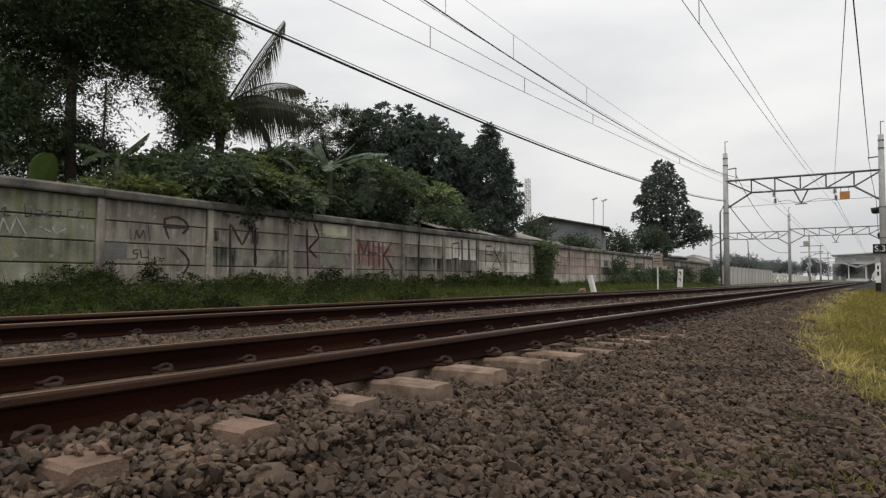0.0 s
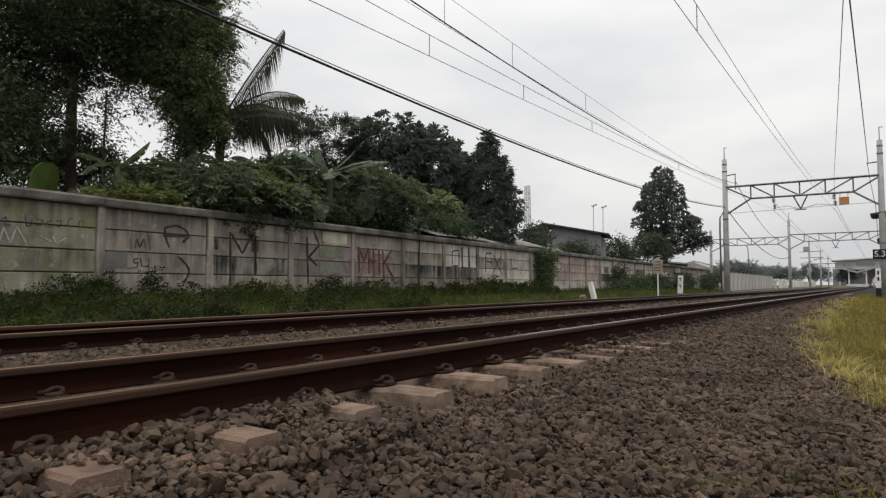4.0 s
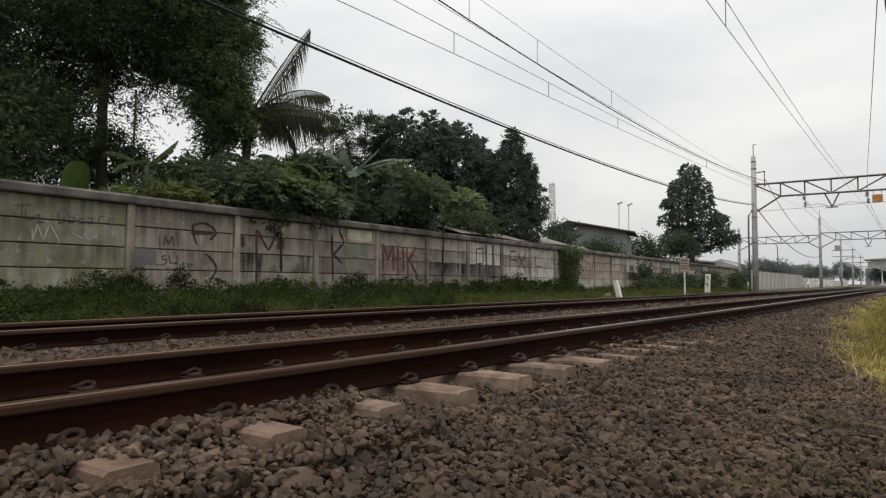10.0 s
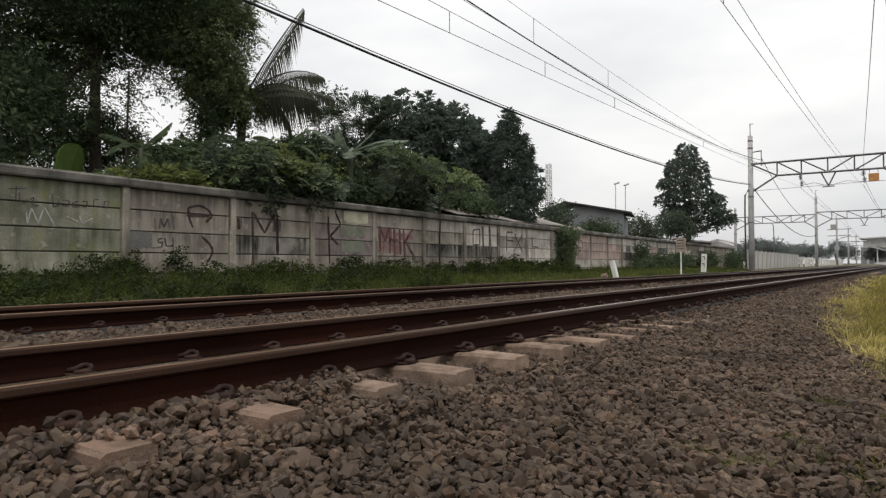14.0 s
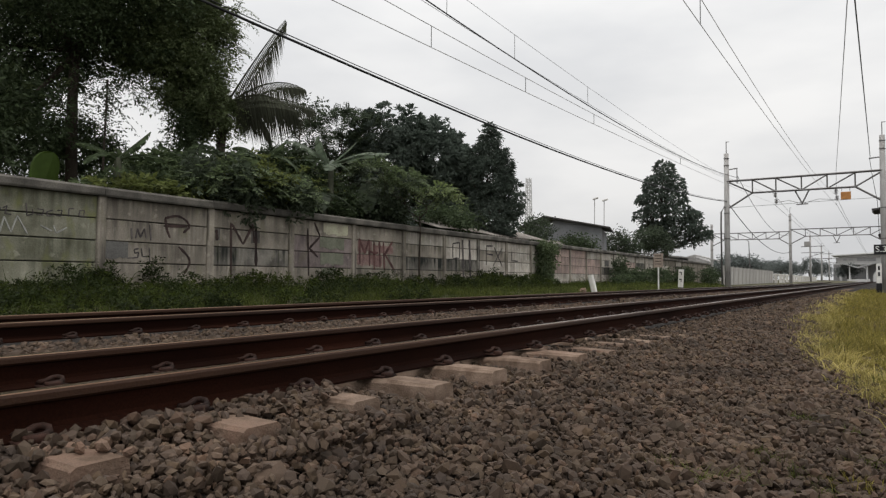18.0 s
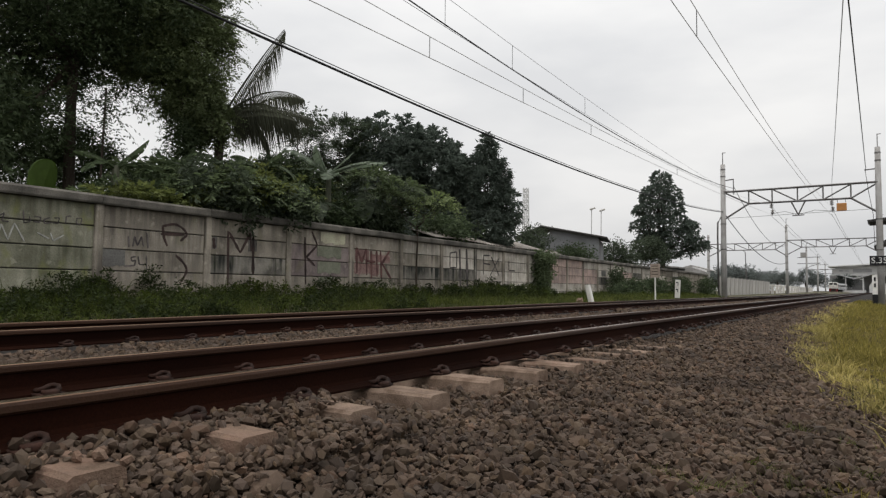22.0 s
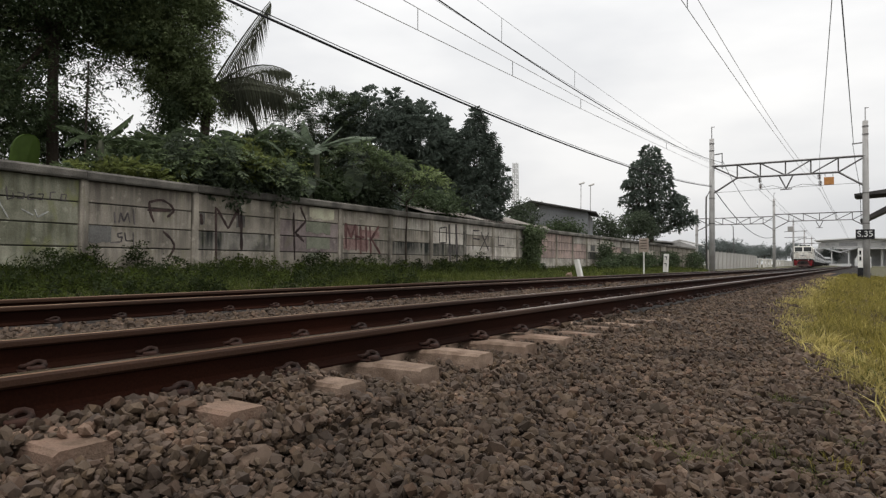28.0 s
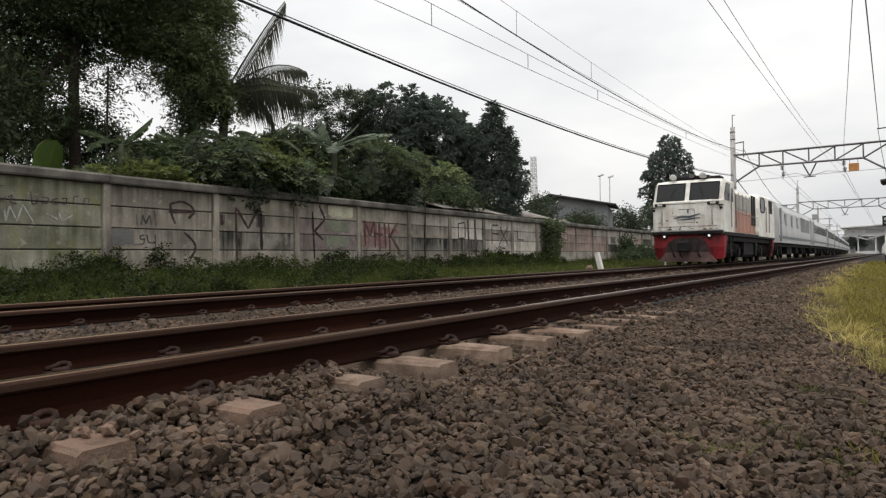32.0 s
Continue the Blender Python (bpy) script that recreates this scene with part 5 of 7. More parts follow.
# ---- lineside markers ----
def build_markers():
    sg = tagged(new("sign_board"), "faded square sign board on a thin white post by the wall", "sign")
    sg.matrix_basis = pose(-9.0, 32.5, 0.0, 0, 0, -22)
    part("post", Shape().tube([(0, 0, -0.2), (0, 0, 1.15)], 0.035, 8), "white", sg)
    part("board", Shape().box((0, 0, 1.46), (0.52, 0.05, 0.66), ch=0.01), "sign_pink", sg)
    for z, w in ((1.68, 0.46), (1.55, 0.5), (1.42, 0.44), (1.29, 0.48)):
        part("text_bar", Shape().box((0, -0.028, z), (w * 0.75, 0.012, 0.028)), "clip", sg)
    wp = tagged(new("marker_stone"), "leaning white-painted concrete marker post in the grass", "marker post")
    wp.matrix_basis = pose(-8.95, 23.95, 0.0, 0, -14, 0)
    part("post", Shape().box((0, 0, 0.3), (0.20, 0.16, 0.85), ch=0.04), "white", wp)
    v, f = stones(np.array([0.0]), np.array([0.0]), np.array([0.1]), np.array([0.18]), np.random.default_rng(2))
    thing("boulder", array_mesh("boulder", v, f, "sleeper"), None, "small pale stone beside the marker post", "stone", at=pose(-9.2, 23.4, 0))
    km = tagged(new("distance_post"), "white distance post with dark marks near the wall", "marker post")
    km.matrix_basis = pose(-9.0, 36.6, 0.02, 0, 3, 0)
    part("post", Shape().box((0, 0, 0.6), (0.25, 0.14, 0.95), ch=0.02), "white", km)
    part("foot", Shape().box((0, 0, 0.0), (0.22, 0.13, 0.4), ch=0.02), "under", km)
    for z in (0.86, 0.5):
        part("numeral_bar", Shape().box((-0.03, -0.075, z + 0.06), (0.09, 0.012, 0.05)).box((0.03, -0.075, z), (0.035, 0.012, 0.17)), "sign_black", km)


def build_trolley():
    # made-up carrier for two distant headlights of an unknown vehicle, perhaps a train
    r = tagged(new("rail_trolley"), "made-up track trolley that carries two far lights down the line", "trolley")
    part("deck", Shape().box((0, 0.8, 0.42), (1.5, 2.0, 0.16), ch=0.03), "under", r)
    part("hood", Shape().box((0, 1.0, 0.75), (1.2, 1.1, 0.5), ch=0.06), "loco_orange", r)
    for x in (-0.5, 0.5):
        lamp = part("headlight", Shape().tube([(x, 0.0, 0.62), (x, -0.25, 0.62)], 0.22, 12), "steel", r)
        part("lens", Shape().tube([(x, -0.25, 0.62), (x, -0.29, 0.62)], 0.20, 12), "lamp", lamp, "lit white lens")
        for y in (0.2, 1.5):
            part("wheel", Shape().tube([(x * 1.1 - 0.05, y, 0.2), (x * 1.1 + 0.05, y, 0.2)], 0.2, 14), "rail", r)
    TROLLEY.append(r)


TROLLEY = []


def build_pale_stones():
    rng = np.random.default_rng(12)
    for x, y, z, k in ((-2.16, 1.19, 0.022, 0.020), (-2.12, 1.24, 0.024, 0.022), (-2.04, 1.29, 0.008, 0.020), (-2.22, 1.12, 0.02, 0.014), (-1.18, 4.35, -0.17, 0.02), (-0.6, 2.7, -0.24, 0.018)):
        v, f = stones(np.array([0.0]), np.array([0.0]), np.array([0.0]), np.array([k]), rng)
        thing("pale_stone", array_mesh("pale_stone", v, f, "sleeper"), None, "pale broken stone lying on the ballast", "stone", "pale stones", at=pose(x, y, z))


# ---- buildings ----
def build_house():
    h = tagged(new("house"), "small grey rendered house with a dark sheet roof behind the wall", "house")
    h.matrix_basis = pose(-16.28, 36.54, 0.55)
    part("wall", Shape().add([(0.05, 0.0, 0), (2.65, 1.05, 0), (2.65, 1.05, 3.02), (0.05, 0.0, 3.58), (-0.02, 0.18, 0), (2.58, 1.23, 0), (2.58, 1.23, 3.02), (-0.02, 0.18, 3.58)],
                             [(0, 1, 2, 3), (7, 6, 5, 4), (0, 4, 5, 1), (1, 5, 6, 2), (2, 6, 7, 3), (3, 7, 4, 0)]), "house_wall", h)
    part("wall", Shape().box((2.0, 3.0, 1.45), (0.2, 4.2, 2.9), Matrix.Rotation(radians(16), 4, "Z")), "house_wall", h)
    part("wall", Shape().box((-0.9, 2.0, 1.6), (0.2, 4.4, 3.2), Matrix.Rotation(radians(22), 4, "Z")), "house_wall", h)
    part("wall", Shape().box((-0.55, -0.2, 1.6), (1.1, 0.18, 3.2), Matrix.Rotation(radians(22), 4, "Z")), "house_wall", h)
    part("roof", Shape().add([(-0.3, -0.6, 3.70), (3.2, 0.9, 3.0), (2.0, 5.0, 3.0), (-1.6, 3.6, 3.70),
                              (-0.3, -0.6, 3.62), (3.2, 0.9, 2.92), (2.0, 5.0, 2.92), (-1.6, 3.6, 3.62)],
                             [(0, 1, 2, 3), (7, 6, 5, 4), (0, 4, 5, 1), (1, 5, 6, 2), (2, 6, 7, 3), (3, 7, 4, 0)]), "roof_dark", h, "dark corrugated sheet roof")
    part("roof", Shape().add([(-0.3, -0.6, 3.66), (-1.6, 3.6, 3.66), (-3.0, 3.0, 3.0), (-1.7, -1.2, 3.0),
                              (-0.3, -0.6, 3.58), (-1.6, 3.6, 3.58), (-3.0, 3.0, 2.92), (-1.7, -1.2, 2.92)],
                             [(0, 1, 2, 3), (7, 6, 5, 4), (0, 4, 5, 1), (1, 5, 6, 2), (2, 6, 7, 3), (3, 7, 4, 0)]), "roof_dark", h, "dark corrugated sheet roof")
    part("vent", Shape().box((1.1, 0.35, 2.35), (0.3, 0.06, 0.18), Matrix.Rotation(radians(22), 4, "Z")), "joint", h)
    for x, y, top in ((-14.73, 39.3, 5.5), (-14.2, 39.5, 5.4)):
        lp = tagged(new("lamp_post"), "thin pole with a small lamp head behind the house", "lamp post", "lamp posts behind the house")
        lp.matrix_basis = pose(x, y, 0.4)
        part("pole", Shape().tube([(0, 0, 0), (0.04, 0, top - 0.5)], 0.022, 7), "pole", lp)
        part("head", Shape().box((0.1, 0, top - 0.45), (0.34, 0.14, 0.09), Matrix.Rotation(radians(-15), 4, "Y"), ch=0.02), "white", lp)
    # shed roofs past the big tree
    sh = tagged(new("shed"), "low shed with a pale sheet roof", "shed")
    sh.matrix_basis = pose(-18.2, 64, 0.3)
    part("wall", Shape().box((0, 1, 1.2), (5.0, 4, 2.4)), "house_wall", sh)
    part("roof", Shape().box((0.2, 0.6, 2.55), (6.0, 5.6, 0.12), Matrix.Rotation(radians(6), 4, "Y")), "roof_grey", sh)
    lean = tagged(new("lean_to"), "rusty corrugated sheet roof just behind the wall", "roof")
    lean.matrix_basis = pose(-13.35, 18.9, 2.27, 0, 0, 2.7)
    ys = np.linspace(0, 10.4, 85)
    pts, faces = [], []
    for i, y in enumerate(ys):
        dz = 0.028 * math.sin(y * 2 * math.pi / 0.25) + 0.03 * math.sin(y * 0.9)
        pts += [(-1.6, y, 0.72 + dz), (0.75, y, 0.02 + dz), (-1.6, y, 0.70 + dz), (0.75, y, dz)]
    for i in range(len(ys) - 1):
        a = i * 4
        faces += [(a, a + 1, a + 5, a + 4), (a + 3, a + 2, a + 6, a + 7), (a + 1, a + 3, a + 7, a + 5)]
    part("sheet", Shape().add(pts, faces), "roof_old", lean)
    for y in (0.2, 5, 10.2):
        part("post", Shape().box((-1.4, y, -0.68), (0.08, 0.08, 2.6)), "bark", lean)
    low = copy_thing(lean, pose(wall_x(36.5) - 0.95, 29.5, 2.0, 0, 0, 2.7))
    low.scale = (0.7, 1.0, 1.0)


def build_far():
    # pale fence and white railing towards the station
    fe = tagged(new("yard_fence"), "pale concrete panel fence beyond the far track", "fence")
    fe.matrix_basis = pose(-10.5, 56, 0.1, 0, 0, 1.6)
    pan = Shape()
    for k in range(4):
        pan.box((0, 0.36 + 0.56 * k, 0.75), (0.08, 0.50, 1.5), ch=0.012)
    pan.box((-0.02, 1.2, 0.72), (0.03, 2.3, 1.42))
    pan = pan.mesh("panel", "fence")
    pst = Shape().box((0, 0, 0.79), (0.14, 0.12, 1.58), ch=0.01).mesh("post", "fence")
    for i in range(15):
        part("panel", pan, None, fe, at=pose(0, i * 2.4, 0))
        part("post", pst, None, fe, at=pose(0, i * 2.4, 0))
    ra = tagged(new("white_railing"), "white-painted concrete railing along the station approach", "railing")
    ra.matrix_basis = pose(-11.2, 92, 0.12, 0, 0, 2.0)
    up = Shape().box((0, 0, 0.55), (0.30, 0.4, 1.1), ch=0.03).box((0, 0, 1.1), (0.72, 0.5, 0.20), ch=0.02).mesh("post", "white")
    for i in range(20):
        part("post", up, None, ra, at=pose(0, i * 5.6 + (0.9 if i % 3 == 1 else 0), 0))
    sl = tagged(new("street_lamp"), "tall thin street lamp far behind the fence", "street lamp")
    sl.matrix_basis = pose(-19.9, 130, 0.3)
    part("pole", Shape().tube([(0, 0, 0), (-0.2, 0, 7.0), (-0.6, 0, 7.4)], [0.1, 0.07, 0.06], 8), "steel", sl)
    part("head", Shape().box((-0.9, 0, 7.4), (0.8, 0.3, 0.15), ch=0.03), "lens", sl)
    # station
    st = tagged(new("station"), "grey concrete station with a bridge hall over the tracks", "station")
    st.matrix_basis = pose(0, 345, 0)
    part("bridge_hall", Shape().box((-1.5, 10, 9.2), (33, 18, 2.6), ch=0.2), "far_wall", st)
    part("hall_roof", Shape().prism([(-19.5, 11.6), (-2, 12.6), (17, 11.6), (17, 11.2), (-2, 12.1), (-19.5, 11.2)], -2, 22), "far_wall", st)
    part("clerestory", Shape().box((-1.5, 10, 11.0), (31, 17, 1.4)), "far_wall", st)
    part("window_band", Shape().box((-6.5, 0.9, 9.6), (7, 0.2, 1.5)), "far_dark", st)
    for x in (-14.5, -12.2, 0.5, 6.5):
        part("window", Shape().box((x, 0.9, 9.5), (1.4, 0.2, 0.9)), "far_dark", st)
    part("deck_beam", Shape().box((-1.5, 1.2, 7.7), (34, 0.6, 0.5)), "far_wall", st)
    for x in (-16.5, -12.5, 1, 6, 13):
        part("pier", Shape().box((x, 6, 4.0), (0.9, 2, 8.0), ch=0.1), "far_wall", st)
    for x in (-15, -9, -3):
        part("brace", Shape().bar((x, 1.6, 7.6), (x + 2.6, 1.6, 5.0), 0.3), "far_wall", st)
    part("back_wall", Shape().box((-3, 19, 4.0), (34, 0.6, 8)), "far_dark", st)
    can = tagged(new("platform_canopy"), "butterfly-roofed platform shelter with pale columns", "canopy")
    can.matrix_basis = pose(-9.0, 322, 0)
    part("roof", Shape().prism([(-7, 8.0), (0, 6.0), (7, 8.0), (7, 7.65), (0, 5.5), (-7, 7.65)], 0, 16), "far_dark", can)
    part("platform", Shape().box((0, 10, 0.45), (7.5, 30, 1.1), ch=0.1), "far_wall", can)
    for x in (-3, 3):
        for y in (1.5, 8, 14):
            part("column", Shape().tube([(x, y, 0.9), (x, y, 6.4)], 0.2, 8), "far_wall", can)
    part("rear_wall", Shape().box((0, 15, 3), (7, 0.4, 5)), "far_dark", can)
    ho = tagged(new("white_shed"), "white gabled shed beside the line far off", "shed")
    ho.matrix_basis = pose(-1.4, 300, 0)
    part("wall", Shape().prism([(-2.2, -0.5), (3.2, -0.5), (3.2, 3.6), (0.4, 4.8), (-1.2, 4.2), (-2.2, 2.6)], 0, 8), "far_wall", ho)
    tw = tagged(new("lattice_tower"), "tall pale lattice mast far beyond the trees", "tower")
    tw.matrix_basis = pose(-65.7, 135, 0)
    s = Shape()
    for a, b in ((-1, -1), (1, -1), (1, 1), (-1, 1)):
        s.bar((a * 0.8, b * 0.8, 0), (a * 0.42, b * 0.42, 22.8), 0.09)
    for i in range(19):
        z = i * 1.2
        w = 0.8 - 0.38 * z / 22.8
        for p, q in (((-1, -1), (1, -1)), ((1, -1), (1, 1)), ((1, 1), (-1, 1)), ((-1, 1), (-1, -1))):
            s.bar((p[0] * w, p[1] * w, z), (q[0] * w, q[1] * w, z + 1.2), 0.06)
            s.bar((q[0] * w, q[1] * w, z), (p[0] * w, p[1] * w, z + 1.2), 0.06)
    part("lattice", s, "far_wall", tw)
    # low roofs between the trees
    for x, y, w, z in ((-42, 190, 12, 6.0), (-31, 200, 8, 4.5), (-33, 150, 9, 4.2)):
        b = tagged(new("far_house"), "far low house with a pale roof among trees", "house", "far houses")
        b.matrix_basis = pose(x, y, 0.3)
        part("wall", Shape().box((0, 0, z / 2 - 0.5), (w, 8, z - 1)), "far_wall", b)
        part("roof", Shape().prism([(-w / 2 - 0.6, z - 1), (0, z + 0.8), (w / 2 + 0.6, z - 1)], -4.6, 4.6), "roof_grey", b)


# ---- train ----
def loft(sections):
    """Joins closed outlines with equal counts."""
    n = len(sections[0])
    s = Shape()
    faces = []
    for i in range(len(sections) - 1):
        faces += [(i * n + j, i * n + (j + 1) % n, (i + 1) * n + (j + 1) % n, (i + 1) * n + j) for j in range(n)]
    faces += [tuple(range(n - 1, -1, -1)), tuple(range((len(sections) - 1) * n, len(sections) * n))]
    return s.add([p for q in sections for p in q], faces)


def bogie(parent, y, wheels, name="bogie"):
    s = Shape()
    span = 1.75 * (wheels - 1)
    for x in (-0.98, 0.98):
        s.box((x, y, 0.72), (0.16, span + 1.3, 0.30), ch=0.03)
        for i in range(wheels):
            yy = y - span / 2 + i * 1.75
            s.box((x * 1.04, yy, 0.50), (0.2, 0.42, 0.42), ch=0.05)
        for i in range(wheels - 1):
            s.tube([(x * 1.05, y - span / 2 + (i + 0.5) * 1.75, 0.45), (x * 1.05, y - span / 2 + (i + 0.5) * 1.75, 0.8)], 0.12, 8)
    s.box((0, y, 0.75), (1.9, 0.5, 0.3))
    b = part(name, s, "under", parent)
    for x in (-0.60, 0.60):
        for i in range(wheels):
            yy = y - span / 2 + i * 1.75
            part("wheel", Shape().tube([(x - 0.065, yy, 0.46), (x + 0.02, yy, 0.46), (x + 0.065, yy, 0.46)], [0.46, 0.46, 0.44], 20), "rail", b, "worn steel wheel")
    return b


def cab(parent, y0, sgn):
    """A driver's cab: upright white nose, raked windscreens in two panes."""
    def Y(v):
        return y0 + sgn * v
    prof = [(0.06, 1.25), (0.0, 1.4), (0.0, 2.62), (0.10, 2.70), (0.42, 3.48), (0.62, 3.62), (2.35, 3.66), (2.35, 1.25)]
    secs = []
    for x, off, dz in ((-1.37, 0.16, 0.14), (-1.28, 0.03, 0.03), (-0.9, 0.0, 0.0), (0.9, 0.0, 0.0), (1.28, 0.03, 0.03), (1.37, 0.16, 0.14)):
        secs.append([(x, Y(v + (off if i < 6 else 0)), z - (dz if 4 <= i <= 6 else 0)) for i, (v, z) in enumerate(prof)])
    c = part("cab", loft(secs), "loco_white", parent, "dirty white driver's cab")
    n = Vector((0, -0.70, 0.32)).normalized()
    for x in (-0.65, 0.65):
        w, pts = 0.525, []
        g = Shape()
        for lift in (-0.02, 0.018):
            pts += [(x + a * w, Y(0.10 + 0.32 * t - 0.9 * lift), 2.70 + 0.78 * t + 0.4 * lift) for a, t in ((-1, 0.0), (1, 0.0), (1, 0.94), (-1, 0.94))]
        g.add(pts, [(0, 1, 2, 3), (7, 6, 5, 4), (0, 4, 5, 1), (1, 5, 6, 2), (2, 6, 7, 3), (3, 7, 4, 0)])
        wd = part("windscreen", g, "glass", c)
        fr = Shape()
        cs = [Vector((x + a * (w + 0.02), Y(0.10 + 0.32 * t - 0.012), 2.70 + 0.78 * t + 0.01)) for a, t in ((-1, -0.02), (1, -0.02), (1, 0.96), (-1, 0.96))]
        for i in range(4):
            fr.bar(cs[i], cs[(i + 1) % 4], 0.022)
        part("window_seal", fr, "black", wd)
    for x in (-1.375, 1.375):
        part("side_window", Shape().prism([(Y(0.34), 2.66), (Y(1.34), 2.66), (Y(1.34), 3.40), (Y(0.62), 3.40), (Y(0.34), 2.9)], x - 0.014, x + 0.014, axis=0), "glass", c)
        part("cab_door", Shape().box((x, Y(1.75), 2.4), (0.03, 0.62, 1.9), ch=0.005), "loco_white", c)
        part("door_window", Shape().box((x * 1.004, Y(1.75), 2.95), (0.03, 0.40, 0.6)), "glass", c)
        part("handrail", Shape().tube([(x * 1.05, Y(1.3), 1.5), (x * 1.05, Y(1.3), 3.0)], 0.02, 6).tube([(x * 1.05, Y(2.2), 1.5), (x * 1.05, Y(2.2), 3.0)], 0.02, 6), "steel", c)
    return c


def rear_cab(parent):
    """The second cab: wider than the hood, with a rounded window behind its leading edge."""
    prof = [(8.15, 1.25), (8.02, 1.5), (8.02, 2.75), (8.2, 3.3), (8.6, 3.56), (12.7, 3.62), (13.25, 3.3), (13.45, 2.6), (13.45, 1.25)]
    secs = []
    for x, off, dz in ((-1.40, 0.12, 0.16), (-1.28, 0.02, 0.03), (-0.9, 0.0, 0.0), (0.9, 0.0, 0.0), (1.28, 0.02, 0.03), (1.40, 0.12, 0.16)):
        secs.append([(x, v + (off if i < 4 else -off if i > 5 else 0), z - (dz if 3 <= i <= 6 else 0)) for i, (v, z) in enumerate(prof)])
    c = part("cab", loft(secs), "loco_white", parent, "dirty white second cab")
    for x in (-1.405, 1.405):
        ring = []
        for i in range(16):
            a = 2 * math.pi * i / 16
            ring.append((9.25 + 0.62 * math.copysign(abs(math.cos(a)) ** 0.5, math.cos(a)), 2.95 + 0.40 * math.copysign(abs(math.sin(a)) ** 0.5, math.sin(a))))
        w = part("side_window", Shape().prism(ring, x - 0.014, x + 0.014, axis=0), "glass", c)
        part("window_seal", Shape().tube([(x * 1.006, a, b) for a, b in ring + ring[:1]], 0.03, 5), "black", w)
        part("cab_door", Shape().box((x, 10.6, 2.35), (0.03, 0.7, 1.95), ch=0.005), "loco_white", c)
        part("vent", Shape().box((x, 11.9, 3.0), (0.03, 1.1, 0.75), ch=0.01), "under", c, "dark louvred opening")
        part("handrail", Shape().tube([(x * 1.04, 10.1, 1.5), (x * 1.04, 10.1, 2.9)], 0.02, 6).tube([(x * 1.04, 11.1, 1.5), (x * 1.04, 11.1, 2.9)], 0.02, 6), "steel", c)
    return c


def build_loco():
    r = tagged(new("locomotive"), "dirty white two-cab diesel locomotive with red skirts and dark bogies", "locomotive")
    cab(r, 0, 1)
    rear_cab(r)
    # nose fittings, kept with the front
    nose = Shape().box((0, 0.0, 1.27), (2.72, 0.24, 0.15), ch=0.03)
    for i in range(9):
        nose.box((-1.0 + 0.25 * i, -0.13, 1.30), (0.10, 0.04, 0.05))
    part("footboard", nose, "under", r)
    s = Shape()
    secs = []
    for x, off in ((-1.36, 0.22), (-1.0, 0.02), (1.0, 0.02), (1.36, 0.22)):
        secs.append([(x, off, 1.22), (x, 0.9, 1.22), (x * 0.93, 0.9, 0.28), (x * 0.93, off + 0.10, 0.22), (x, off - 0.02, 0.7)])
    pilot = part("pilot", loft(secs), "loco_red", r, "red painted pilot and skirt")
    # no hollow is cut: a dark plate paints the recess's shade
    part("coupler_recess", Shape().prism([(-0.92, 0.36), (-0.74, 0.9), (-0.42, 1.08), (0.42, 1.08), (0.74, 0.9), (0.92, 0.36)], -0.03, 0.3), "mud", pilot)
    part("guard_plate", Shape().prism([(-1.15, 0.12), (-0.8, 0.5), (0.8, 0.5), (1.15, 0.12)], -0.07, 0.05), "loco_dull", pilot, "dull red-brown guard plate over the rails")
    part("coupler", Shape().box((0, -0.25, 0.72), (0.32, 0.6, 0.34), ch=0.06).box((0, -0.52, 0.72), (0.44, 0.2, 0.44), ch=0.06), "under", r)
    for x in (-0.28, 0.42, -0.55):
        part("air_hose", Shape().tube([(x, -0.02, 0.95), (x, -0.16, 0.8), (x + 0.05, -0.14, 0.4), (x + 0.1, -0.05, 0.3)], 0.03, 6), "black", r, smooth=True)
    secs = []
    for x, off in ((-1.36, -0.22), (-1.0, -0.02), (1.0, -0.02), (1.36, -0.22)):
        secs.append([(x, 13.5 + off, 1.22), (x, 12.7, 1.22), (x * 0.93, 12.7, 0.28), (x * 0.93, 13.5 + off - 0.10, 0.22), (x, 13.5 + off + 0.02, 0.7)])
    part("pilot", loft(secs), "loco_red", r, "red painted pilot and skirt")
    # headlamps
    for x in (-0.86, 0.86):
        lh = part("headlight", Shape().tube([(x, 0.1, 1.14), (x, -0.05, 1.14), (x, -0.09, 1.14)], [0.11, 0.11, 0.10], 14), "under", r)
        part("lens", Shape().tube([(x, -0.085, 1.14), (x, -0.10, 1.14)], 0.042, 14), "lamp", lh, "lit white lens")
    for x in (-1.02, 1.02):
        tl = part("marker_light", Shape().box((x, -0.02, 2.52), (0.42, 0.08, 0.13), ch=0.03), "under", r)
        part("lens", Shape().box((x, -0.065, 2.52), (0.2, 0.02, 0.08)), "lens", tl)
    for x in (-0.42, 0.58):
        part("nose_plate", Shape().box((x, -0.012, 2.2), (0.2, 0.02, 0.32), ch=0.005), "loco_white", r)
    for x, lean in ((-0.63, 18), (0.63, -18)):
        part("wiper", Shape().bar((x, 0.06, 2.84), (x + 0.16 * (1 if lean > 0 else -1), 0.26, 3.3), 0.012), "under", r)
    for z in (1.55, 2.55):
        part("panel_seam", Shape().box((0, -0.006, z), (2.3, 0.012, 0.018)), "loco_dull", r)
    for x in (-0.95, 0.98):
        part("grab_rail", Shape().tube([(x, -0.01, 1.6), (x, -0.06, 1.66), (x, -0.06, 2.2), (x, -0.01, 2.26)], 0.014, 6), "steel", r)
    hatch = Shape()
